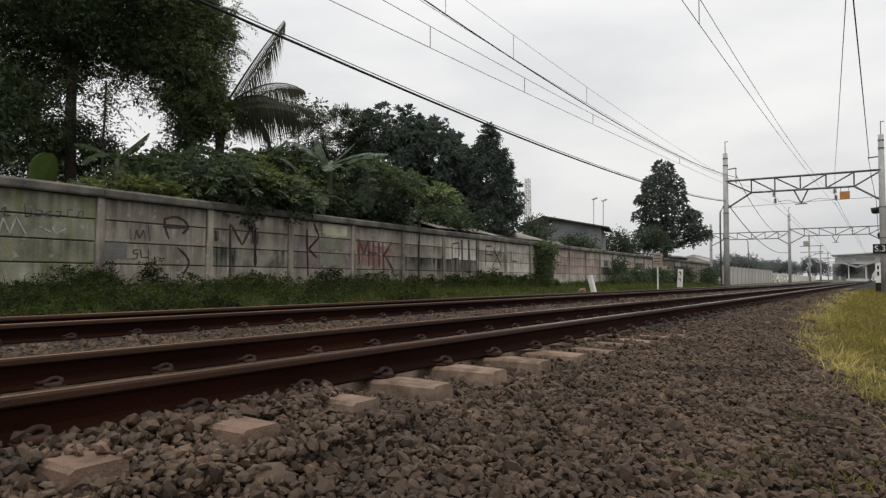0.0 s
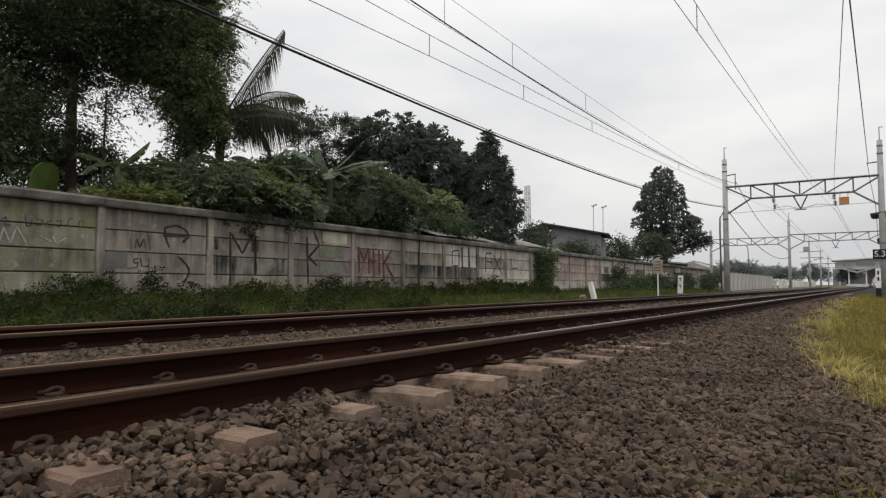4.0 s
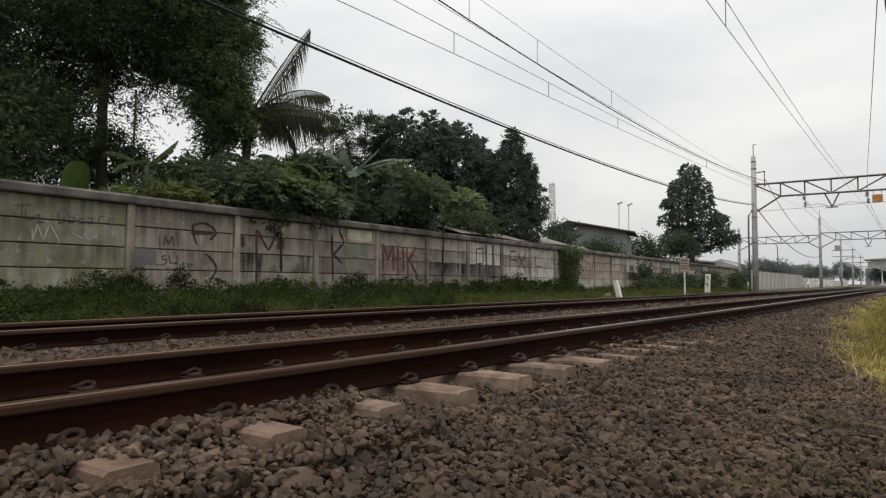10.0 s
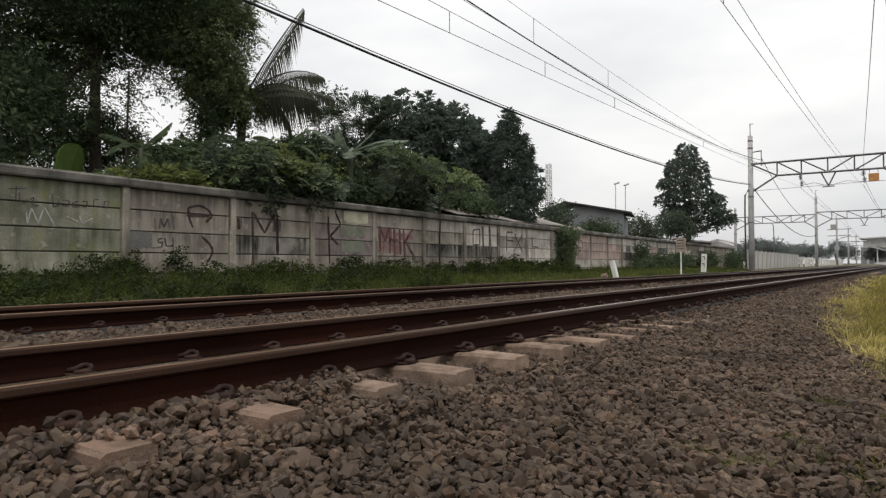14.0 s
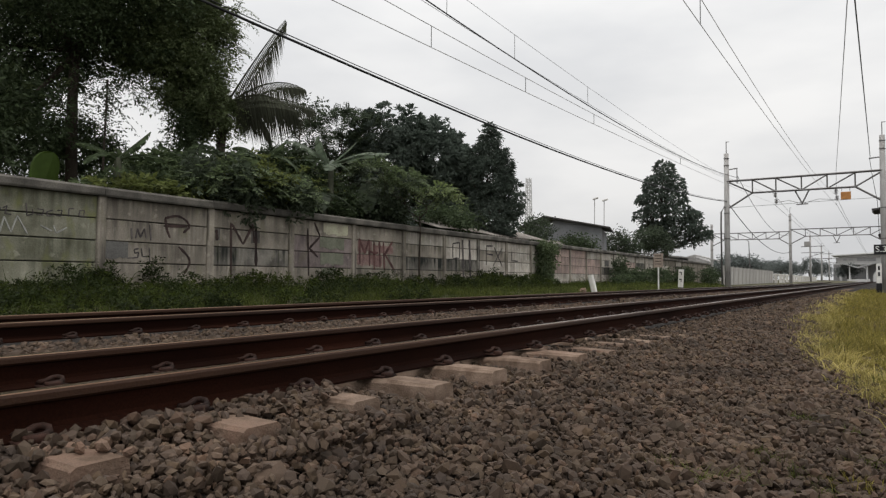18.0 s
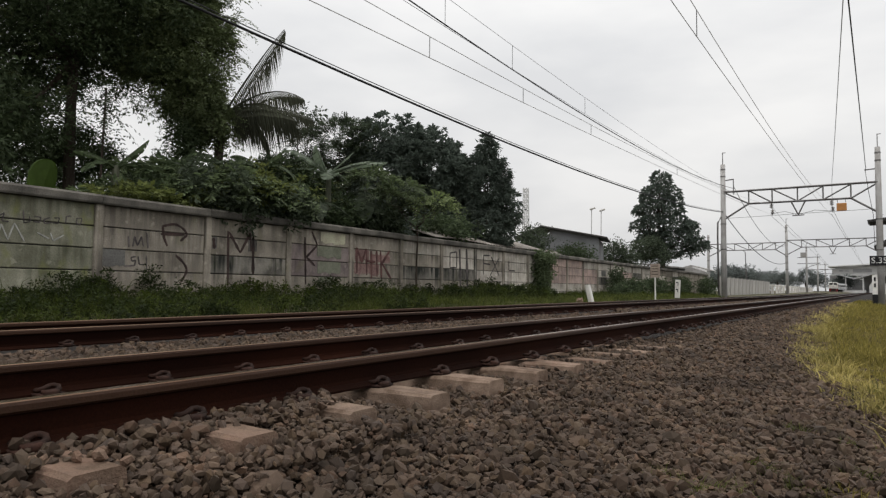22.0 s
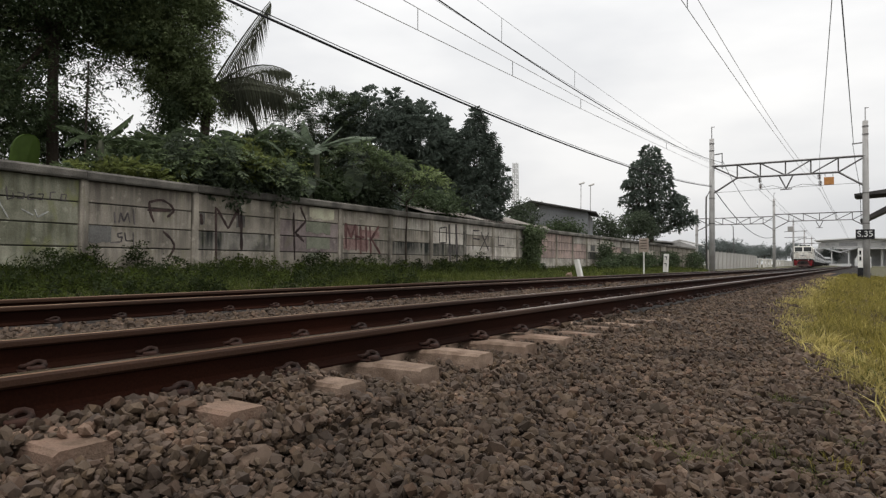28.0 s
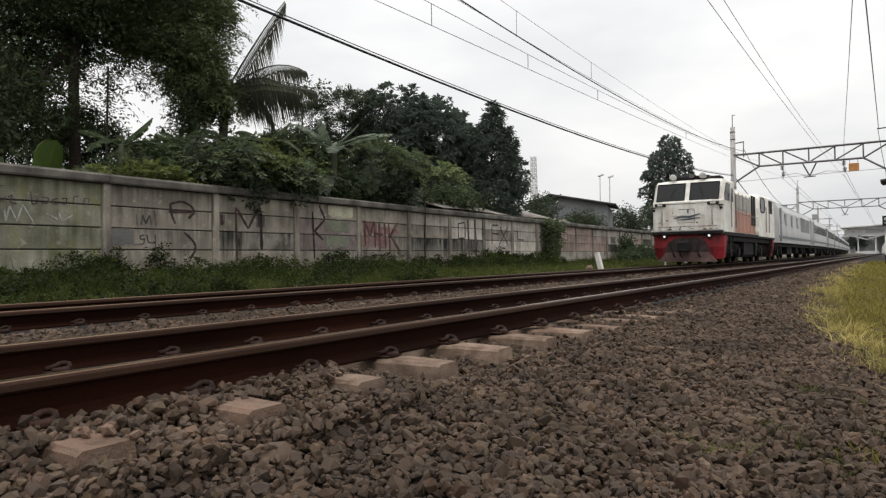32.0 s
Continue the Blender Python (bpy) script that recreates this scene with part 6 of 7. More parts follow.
    for a, b in (((-0.34, 1.72), (0.3, 1.72)), ((0.3, 1.72), (0.3, 2.3)), ((0.3, 2.3), (-0.34, 2.3)), ((-0.34, 2.3), (-0.34, 1.72))):
        hatch.bar((a[0], -0.004, a[1]), (b[0], -0.004, b[1]), 0.009)
    part("nose_hatch", hatch, "loco_dull", r, "outlined hatch in the nose")
    chip = random.Random(9)
    for _ in range(26):
        x, z = chip.uniform(-1.2, 1.2), 1.42 + 1.2 * chip.random() ** 2.2
        w, h = chip.uniform(0.02, 0.09), chip.uniform(0.01, 0.05)
        ring = [(x + w * math.cos(q * 1.047) * chip.uniform(0.6, 1), z + h * math.sin(q * 1.047) * chip.uniform(0.6, 1)) for q in range(6)]
        part("paint_chip", Shape().prism(ring, -0.006, 0.02), "loco_dull", r, "rusty chip in the paint")
    for x in (-1.30, 1.30):
        part("corner_step", Shape().box((x, 0.02, 2.42), (0.16, 0.10, 0.05)).box((x, 0.02, 2.3), (0.10, 0.06, 0.10)), "under", r, "dark step at the cab's corner")
    part("emblem", Shape().tube([(-0.5, -0.012, 1.92), (-0.2, -0.014, 2.0), (0.15, -0.014, 1.98), (0.55, -0.012, 2.1)], [0.015, 0.05, 0.05, 0.015], 6)
         .tube([(-0.35, -0.012, 1.84), (0.1, -0.014, 1.88), (0.5, -0.012, 1.92)], [0.012, 0.04, 0.012], 6).box((0.06, -0.012, 2.22), (0.06, 0.02, 0.16)), "band", r, "grey winged shape on the nose")
    # engine hood between the cabs
    out = [(-1.25, 1.3), (-1.25, 3.15), (-1.08, 3.42), (-0.6, 3.54), (0.6, 3.54), (1.08, 3.42), (1.25, 3.15), (1.25, 1.3)]
    hood = part("engine_room", Shape().prism(out, 2.3, 8.1), "loco_white", r, "dirty white engine room")
    for x in (-1.26, 1.26):
        part("lower_band", Shape().box((x, 5.2, 1.85), (0.02, 5.6, 1.02)), "loco_orange", hood, "faded orange-red band")
        part("door_gap", Shape().box((x, 2.62, 2.3), (0.03, 0.42, 1.9), ch=0.01), "under", hood, "dark doorway behind the cab")
        for i in range(4):
            k = part("louvre_panel", Shape().box((x * 1.006, 3.35 + 0.92 * i, 2.78), (0.03, 0.80, 0.72), ch=0.01), "loco_grey", hood, "dirty grey louvred panel")
            for q in range(5):
                part("slat", Shape().box((x * 1.018, 3.35 + 0.92 * i, 2.52 + 0.13 * q), (0.015, 0.70, 0.03)), "roof_grey", k)
        for y in (7.1, 7.75):
            part("grille", Shape().box((x * 1.012, y, 2.55), (0.03, 0.46, 1.55), ch=0.01), "under", hood, "dark radiator grille")
        for i in range(7):
            part("door_seam", Shape().box((x * 1.004, 2.9 + 0.92 * i, 2.3), (0.02, 0.02, 1.85)), "loco_dull", hood)
        part("sill", Shape().box((x * 1.06, 6.8, 1.22), (0.1, 13.2, 0.16), ch=0.02), "under", r)
        part("walkway_rail", Shape().tube([(x * 1.10, 2.6, 2.2), (x * 1.10, 8.0, 2.2)], 0.018, 6), "steel", r)
        for y in (1.6, 12.3):
            part("steps", Shape().box((x * 1.05, y, 0.55), (0.12, 0.62, 0.04)).box((x * 1.05, y, 0.85), (0.12, 0.62, 0.04)).box((x * 1.07, y - 0.33, 0.85), (0.05, 0.04, 0.8)).box((x * 1.07, y + 0.33, 0.85), (0.05, 0.04, 0.8)), "under", r)
    for y in (5.0, 6.8):
        part("roof_fan", Shape().tube([(0, y, 3.5), (0, y, 3.70)], 0.62, 18), "under", r)
    part("exhaust", Shape().box((0.0, 3.6, 3.66), (0.9, 0.7, 0.28), ch=0.05), "under", r)
    for x in (-0.62, 0.55):
        part("roof_lamp", Shape().tube([(x, 0.62, 3.76), (x, 0.42, 3.76), (x, 0.40, 3.76)], [0.12, 0.14, 0.11], 12), "lens", r)
    part("roof_box", Shape().box((0.05, 1.1, 3.74), (1.3, 0.7, 0.16), ch=0.04).box((0.75, 1.9, 3.76), (0.5, 0.6, 0.2), ch=0.04), "under", r)
    part("horn", Shape().tube([(0.1, 0.5, 3.78), (0.1, 0.9, 3.78)], [0.10, 0.03], 8), "steel", r)
    part("fuel_tank", Shape().box((0, 6.75, 0.68), (2.3, 2.6, 0.85), ch=0.12), "under", r)
    for y in (5.2, 8.3):
        part("equipment_box", Shape().box((0, y, 0.86), (2.5, 0.5, 0.6), ch=0.04), "under", r)
    for x in (-1.2, 1.2):
        part("side_beam", Shape().box((x, 6.8, 1.05), (0.14, 12.6, 0.24), ch=0.03), "under", r)
    for ob in r.children_recursive:
        for v in ob.data.vertices:
            if v.co.z > 1.25:
                v.co.z = 1.25 + (v.co.z - 1.25) * 0.92
    bogie(r, 2.9, 3)
    bogie(r, 10.7, 3)
    return r


def build_coach(van=False):
    name = "luggage_van" if van else "passenger_coach"
    r = tagged(new(name), "silver-grey generator van with louvres and small windows" if van else "silver-grey passenger coach with a row of dark windows", "railway coach", "" if van else "coaches of the train")
    L = 20.4
    out = [(-1.46, 1.02), (-1.49, 1.6), (-1.46, 2.9), (-1.30, 3.28), (-0.9, 3.5), (0, 3.6), (0.9, 3.5), (1.30, 3.28), (1.46, 2.9), (1.49, 1.6), (1.46, 1.02)]
    b = part("body", Shape().prism(out, 0.25, L), "coach", r)
    roof = [(-1.32, 3.27), (-0.9, 3.51), (0, 3.615), (0.9, 3.51), (1.32, 3.27), (1.30, 3.24), (0, 3.5), (-1.30, 3.24)]
    part("roof", Shape().prism(roof, 0.24, L + 0.01), "coach_roof", r)
    for x in (-1.485, 1.485):
        k = [3.4, 6.6, 9.8] if van else [2.7 + 1.68 * i for i in range(10)]
        for y in k:
            part("window", Shape().box((x, y, 2.42), (0.03, 0.9 if van else 1.25, 0.72), ch=0.01), "glass", b)
        for y in (1.1, L - 0.9):
            d = part("door", Shape().box((x, y, 2.05), (0.035, 0.72, 1.9), ch=0.01), "coach_roof", b)
            part("door_window", Shape().box((x * 1.006, y, 2.5), (0.03, 0.4, 0.6)), "glass", d)
        part("stripe", Shape().box((x * 1.003, L / 2, 1.35), (0.02, L - 0.6, 0.16)), "band", b)
        if van:
            for i in range(5):
                part("louvre", Shape().box((x, 12.4 + 1.3 * i, 2.4), (0.03, 1.0, 1.0), ch=0.01), "coach_roof", b)
    for y in (0.9, L - 0.7):
        part("vestibule", Shape().box((0, 0.12 if y < 2 else L + 0.12, 2.1), (1.0, 0.28, 2.1), ch=0.05), "black", r)
    part("underframe", Shape().box((0, L / 2, 0.92), (2.5, L - 0.4, 0.22)).box((0.6, 8.0, 0.6), (1.1, 2.4, 0.55), ch=0.05).box((-0.5, 11.5, 0.6), (1.2, 2.0, 0.5), ch=0.05)
         .box((0.7, 13.0, 0.62), (0.8, 1.2, 0.45), ch=0.05), "under", r)
    bogie(r, 3.3, 2)
    bogie(r, L - 3.0, 2)
    return r


TRAIN = []


def build_train():
    loco = build_loco()
    van = build_coach(True)
    coach = build_coach()
    TRAIN.append((loco, 0.0, 2.9, 10.7))
    TRAIN.append((van, 14.1, 3.3, 17.4))
    s = 14.1 + 20.9
    TRAIN.append((coach, s, 3.3, 17.4))
    for i in range(8):
        s += 20.9
        TRAIN.append((copy_thing(coach, pose(0, 0, 0)), s, 3.3, 17.4))


def train_front(t):
    return 27.8 + 24.6 * (32.0 - t)


# ---- plants ----
def build_trees():
    # big trees close behind the wall, dark against the sky
    blobs = [(-1.8, -2.6, 6.0, 2.6, 2.6, 2.2, 3), (0.4, 0.4, 7.6, 2.5, 2.5, 2.15, 4), (-0.5, 2.4, 7.9, 2.3, 2.3, 1.95, 3), (0.6, -2.8, 8.4, 2.6, 2.8, 2.2, 3), (0.4, 1.6, 9.6, 2.4, 2.4, 1.8, 3),
             (-0.6, -1.4, 4.0, 2.0, 2.2, 1.2, 1.2)]
    big = tree("broad_tree", (-17.6, 9.3, 0.3), 6.2, 0.17, blobs, 125000, 0.092, "leaf_dark", 11, "tall dark broad-leaved tree rising behind the wall", clump=0.46, aspect=1.9, per=190, plain=True)
    sprigs("twiggy_foliage", blobs, 1100, 0.6, 0.13, "leaf_tall", big, 111, label="leafy outer twigs")
    blobs = [(-0.15, 0.0, 6.7, 1.25, 1.2, 1.9, 4), (-0.4, -0.5, 8.9, 1.5, 1.4, 1.9, 4), (-0.6, -1.4, 7.4, 1.5, 1.4, 1.8, 2.5), (-0.1, 0.2, 5.2, 0.85, 0.8, 1.0, 1.2), (0.45, 0.45, 4.9, 0.5, 0.6, 0.9, 0.9)]
    big = tree("broad_tree", (-16.2, 11.8, 0.3), 4.6, 0.15, blobs, 80000, 0.092, "leaf_tall", 12, "tall dark tree with hanging foliage behind the wall", clump=0.38, aspect=1.9, per=160, plain=True)
    sprigs("twiggy_foliage", blobs + [(1.0, 0.6, 7.6, 0.35, 0.4, 0.6, 0.35), (0.7, 0.5, 8.6, 0.5, 0.5, 0.6, 0.5)], 800, 0.6, 0.12, "leaf_tall", big, 112, droop=0.7, label="leafy hanging twigs")
    slim = tree("young_tree", (-16.35, 9.35, 0.3), 5.2, 0.035, [(-0.15, -0.1, 4.95, 0.45, 0.4, 0.4, 1), (0.3, 0.25, 4.85, 0.45, 0.4, 0.45, 1), (0.0, 0.1, 4.3, 0.5, 0.4, 0.3, 0.6)], 240, 0.10, "leaf_dark", 13,
                "slim young tree with sparse drooping twigs", clump=0.3, limbs=False, lean=(0.12, 0.05))
    sprigs("twiggy_foliage", [(-0.15, -0.1, 4.95, 0.5, 0.45, 0.45, 1), (0.3, 0.25, 4.8, 0.5, 0.45, 0.5, 1), (-0.1, 0.0, 4.3, 0.6, 0.5, 0.3, 0.7)], 90, 0.55, 0.13, "leaf_dark", slim, 113, 6, lift=-0.1, droop=0.8, label="drooping leafy twigs")
    tree("shrub", (-17.87, 10.26, 0.3), 2.4, 0.06, [(0, 0, 3.65, 0.45, 0.45, 0.35, 1), (-0.5, -0.6, 3.2, 0.7, 0.7, 0.5, 1), (0.4, 0.4, 2.8, 0.6, 0.6, 0.4, 0.8), (-0.9, -0.9, 3.9, 0.6, 0.6, 0.5, 0.9), (-0.4, -0.3, 4.2, 0.5, 0.5, 0.4, 0.6)], 9000, 0.10, "leaf_dark", 15, "dark bushy undergrowth between the trunks", "shrub", clump=0.3, plain=True, per=60)
    tree("young_tree", (-16.15, 11.36, 0.3), 3.4, 0.05, [(0.15, 0.1, 4.4, 0.5, 0.5, 0.5, 1), (0.1, 0.1, 3.7, 0.5, 0.5, 0.4, 0.8)], 3600, 0.10, "leaf_dark", 16, "slim young tree between the big ones", clump=0.3, plain=True, per=60)
    tree("broad_tree", (-20.4, 8.6, 0.3), 2.6, 0.14, [(0, 0.2, 4.0, 1.9, 1.9, 2.2, 1.6), (0.3, 0.4, 7.2, 2.2, 2.2, 2.4, 4), (0.8, 1.4, 10.0, 2.4, 2.4, 1.8, 2)], 74000, 0.10, "leaf_dark", 14, "dark shady tree at the edge of the grove", clump=0.5, per=200, plain=True)
    # coconut palm
    rng = random.Random(5)
    palm = tagged(new("coconut_palm"), "coconut palm with drooping feathered fronds behind the trees", "palm")
    palm.matrix_basis = pose(-15.8, 12.65, 0.1)
    part("trunk", Shape().tube([(-0.3, -0.3, -0.3), (-0.15, -0.15, 2.5), (0.0, 0, 5.45)], [0.17, 0.14, 0.12], 9), "bark", palm, smooth=True)
    for way, ln, lift, fall in (((0.80, 0.5), 1.95, 3.3, 0.75), ((0.84, 0.62), 2.6, 2.3, 1.75), ((0.9, 0.6), 2.95, 1.15, 1.25), ((0.9, 0.4), 2.5, 0.75, 0.95), ((0.75, 0.7), 2.5, 0.4, 0.75),
                                ((0.3, 0.9), 1.6, 1.2, 2.0), ((0.95, 0.5), 2.5, 1.7, 2.1), ((-0.3, 0.8), 1.2, 1.6, 2.0), ((-1, -0.2), 0.9, 1.8, 1.6), ((0.4, -0.9), 1.0, 1.2, 1.6)):
        s = Shape()
        frond(s, (0, 0, 5.35), way, ln, lift, fall, 1.3, 48, 0.034, 1.9, rng)
        part("frond", s, "leaf_palm", palm)
    # dark grove in the middle distance
    tree("grove_tree", (-20.2, 21.6, 0.3), 2.6, 0.2, [(-0.6, -1.0, 4.9, 1.7, 2.0, 1.4, 2), (0.4, 0.8, 4.9, 1.7, 1.6, 1.2, 2), (-1.2, -2.0, 4.2, 1.4, 1.4, 1.4, 1.2)], 20000, 0.13, "leaf_mid", 21, "grey-green tree in the grove behind the wall", clump=0.38, per=120, plain=True)
    airy = [(0.1, -0.2, 6.6, 1.2, 1.1, 0.55, 2), (-0.5, -0.9, 6.2, 0.9, 0.9, 0.5, 1.2), (0.9, 0.7, 6.5, 0.9, 0.8, 0.5, 1.2), (0.2, 0.1, 5.7, 1.3, 1.2, 0.5, 1.4)]
    thin = tree("feathery_tree", (-19.4, 21.6, 0.3), 4.6, 0.10, airy, 1800, 0.10, "leaf_mid", 26, "airy grey-green tree with fine feathered leaves", clump=0.3, plain=True)
    sprigs("twiggy_foliage", airy, 900, 0.62, 0.11, "leaf_mid", thin, 126, pairs=11, lift=0.2, droop=0.3, label="fine feathered twigs")
    dome = [(-0.35, -0.75, 5.3, 1.95, 1.9, 2.25, 4), (0.85, 0.4, 5.15, 1.75, 1.7, 2.0, 4), (1.5, 1.2, 4.6, 1.2, 1.2, 1.7, 2), (0.0, 0.0, 3.4, 2.3, 2.3, 1.6, 2.4), (1.7, 1.6, 3.4, 1.4, 1.4, 1.5, 2)]
    mango = tree("mango_tree", (-17.6, 24.0, 0.3), 2.4, 0.24, [(x, y, z, a * 0.9, b * 0.9, c * 0.9, k) for x, y, z, a, b, c, k in dome],
                 46000, 0.17, "leaf_deep", 22, "dense dark-leaved mango tree with a knobbly crown", clump=0.42, aspect=1.8, per=180, plain=True)
    rosettes("outer_foliage", dome, 900, 0.30, 20, "leaf_deep", mango, 122, 3.2, "tufts of long dark leaves")
    spire = [(0, 0, 2.6, 1.0, 1.0, 1.5, 3), (0.0, 0.05, 4.2, 0.85, 0.85, 1.2, 3), (0.0, 0.0, 5.7, 0.30, 0.30, 0.9, 1.1), (0.6, 0.5, 3.4, 0.6, 0.6, 1.2, 1.2), (-0.55, -0.3, 5.1, 0.3, 0.3, 0.7, 0.7), (0.55, 0.3, 5.0, 0.25, 0.25, 0.6, 0.5)]
    point = tree("cypress", (-13.75, 24.5, 0.3), 1.0, 0.12, spire, 16000, 0.16, "leaf_deep", 23, "upright dark tree with a pointed ragged top", clump=0.26, aspect=3.0, per=60, plain=True)
    rosettes("outer_foliage", spire, 420, 0.26, 16, "leaf_deep", point, 123, 4.5, "upswept tufts of narrow leaves")
    tree("shrub", (-15.2, 30.5, 0.3), 0.8, 0.08, [(0, 0, 2.0, 1.4, 1.4, 1.1, 1), (0.6, 0.6, 2.6, 0.7, 0.7, 0.8, 0.5)], 5200, 0.14, "leaf_mid", 24, "loose grey-green bush near the house", "shrub")
    tree("papaya_tree", (-19.2, 19.0, 0.3), 6.4, 0.035, [(0.1, 0.1, 7.0, 0.55, 0.55, 0.2, 1), (0.5, 0.4, 7.05, 0.3, 0.3, 0.1, 0.5)], 260, 0.15, "leaf_mid", 25, "thin papaya tree with a small flat crown", limbs=False)
    # the round tree past the house
    cone = [(-0.1, 0, 9.0, 0.75, 0.75, 0.8, 1.1), (-0.15, 0, 7.9, 1.5, 1.5, 0.8, 2.4), (-0.2, 0, 6.7, 1.95, 1.95, 0.85, 3), (0.0, 0, 5.4, 2.2, 2.2, 0.9, 3.2), (0.9, 0.3, 4.2, 2.1, 1.8, 0.8, 3), (-0.8, -0.2, 4.1, 1.3, 1.3, 0.7, 1.5), (0.6, 0.2, 3.2, 1.6, 1.4, 0.6, 1.6), (-0.5, 0, 3.1, 1.2, 1.2, 0.6, 1.2),
            (2.2, 1.3, 3.7, 1.0, 1.0, 0.7, 1.2), (-1.6, -0.6, 5.3, 0.7, 0.7, 0.5, 0.6), (-1.5, -0.4, 6.6, 0.6, 0.6, 0.4, 0.5), (1.9, 0.8, 5.2, 0.7, 0.7, 0.5, 0.6)]
    round_one = tree("round_tree", (-14.75, 55.4, 0.3), 2.6, 0.26, [(x, y, z, a * 0.82, b * 0.82, c * 0.82, k) for x, y, z, a, b, c, k in cone], 7000, 0.20, "leaf_deep", 31,
                     "tall bushy tree with clumps of large dark leaves", clump=0.30, aspect=1.8, per=14)
    rosettes("outer_foliage", cone, 900, 0.31, 12, "leaf_deep", round_one, 131, 2.6, "tufts of large dark leaves")
    tree("shrub", (-14.6, 49.5, 0.3), 1.4, 0.08, [(0.3, 0, 3.3, 1.2, 1.2, 0.9, 2), (1.0, 0.3, 2.7, 1.0, 1.0, 0.7, 1)], 4600, 0.15, "leaf_mid", 34, "lighter green bush before the tall tree", "shrub", per=30)
    tree("shrub", (-14.6, 44.0, 0.3), 1.0, 0.08, [(-0.3, 0, 2.6, 1.0, 1.4, 0.8, 2), (0.4, 0.6, 2.2, 0.6, 1.0, 0.7, 1)], 4000, 0.16, "leaf_mid", 32, "mixed green bush between the house and the tall tree", "shrub")
    tree("shrub", (-15.0, 37.0, 0.3), 1.0, 0.06, [(0, -0.8, 2.1, 1.6, 0.8, 0.65, 2)], 3600, 0.15, "leaf_dark", 33, "low dark creeper in front of the house", "shrub")
    low = [(0, 0, 3.1, 0.9, 0.9, 0.6, 1.2), (0.6, 0.9, 3.3, 0.8, 0.9, 0.6, 1.2), (-0.6, -0.6, 3.1, 0.7, 0.7, 0.5, 0.8)]
    mass = tree("shrub", (-15.0, 13.0, 0.3), 2.2, 0.08, low, 8000, 0.12, "leaf_dark", 35, "dark leafy mass below the palm", "shrub", clump=0.32, plain=True, per=70, group="bushes behind the wall")
    sprigs("twiggy_foliage", low, 150, 0.6, 0.16, "leaf_mid", mass, 135, 6, 0.3, 0.6, "drooping leafy shoots")
    # bushes on and before the wall
    for k, (x, y, z, rx, ry, rz, n, key, text) in enumerate((
            (-12.9, 8.6, 2.15, 0.7, 1.5, 0.35, 2200, "leaf_fresh", "yellow-green bush leaning over the wall"),
            (-12.6, 10.2, 2.45, 0.9, 1.2, 0.75, 4600, "leaf_mid", "leafy bush spilling over the wall's coping"),
            (-12.7, 11.8, 2.35, 0.8, 0.9, 0.7, 4200, "leaf_mid", "leafy bush spilling over the wall's coping"),
            (-12.5, 11.0, 2.7, 0.5, 0.7, 0.35, 1500, "leaf_fresh", "yellow-green bush in the foliage over the wall"),
            (-14.6, 9.8, 2.9, 0.9, 1.1, 0.55, 2600, "leaf_dark", "dark undergrowth behind the wall"),
            (-13.8, 9.0, 2.3, 1.2, 1.6, 0.45, 3200, "leaf_dark", "dark undergrowth behind the wall"),
            (-14.4, 13.2, 2.9, 1.3, 2.4, 1.0, 8600, "leaf_dark", "dark undergrowth behind the wall"),
            (-14.6, 17.2, 2.1, 1.3, 2.6, 0.85, 6000, "leaf_deep", "dark undergrowth behind the wall"),
            (-15.6, 4.9, 2.9, 1.2, 1.8, 1.2, 5600, "leaf_dark", "dark undergrowth behind the wall"),
            (-16.8, 6.0, 3.6, 1.4, 2.4, 1.7, 10000, "leaf_dark", "dark undergrowth behind the wall"),
            (-13.4, 20.6, 2.4, 0.9, 1.6, 0.5, 3200, "leaf_dark", "green bush beside the sheet roof"),
            (-13.3, 14.6, 2.35, 0.6, 1.5, 0.55, 4200, "leaf_dark", "dark bush under the banana leaves"),
            (-12.9, 16.4, 2.3, 0.5, 1.0, 0.4, 2400, "leaf_mid", "leafy bush behind the wall's coping"))):
        bush = tree("shrub", (x, y, 0.3), 1.4, 0.05, [(0, 0, z - (0.18 if k < 7 else 0), rx, ry, rz, 1)], n, 0.15, key, 40 + k, text, "shrub", clump=0.27, aspect=2.0, per=48, group="bushes behind the wall")
        if k < 7:
            sprigs("new_growth", [(0.1, 0, z - 0.22, rx, ry, rz * 0.85, 1)], int(40 + n / 40), 0.34, 0.16, ("leaf_young", "leaf_sage", "leaf_sage")[k % 3], bush, 140 + k, 5, 0.35, 0.5, "lighter young leafy shoots")
    vine = tagged(new("creeper"), "green creeper hanging thickly over the wall", "creeper")
    vine.matrix_basis = pose(wall_x(27.4) + 0.35, 27.4, 0)
    leaves("foliage", [(0, 0, 1.2, 0.3, 0.6, 0.9, 3), (0, 0.1, 1.9, 0.4, 0.8, 0.3, 2), (0.1, 0, 0.5, 0.3, 0.5, 0.4, 1)], 4600, 0.13, "leaf_sage", vine, 61, clump=0.2)
    part("stem", Shape().tube([(0, 0, 0.1), (0, 0.1, 1.2), (-0.2, 0.1, 2.2)], 0.03, 6), "bark", vine)
    ivy = tagged(new("creeper"), "dark creeper climbing the near part of the wall", "creeper")
    ivy.matrix_basis = pose(wall_x(4.0) + 0.2, 4.0, 0)
    leaves("foliage", [(0, -0.2, 1.1, 0.18, 0.5, 1.0, 3)], 3200, 0.10, "leaf_deep", ivy, 66, clump=0.15)
    part("stem", Shape().tube([(-0.05, 0, 0.0), (-0.05, -0.1, 1.2), (-0.1, -0.2, 2.1)], 0.02, 6), "bark", ivy)
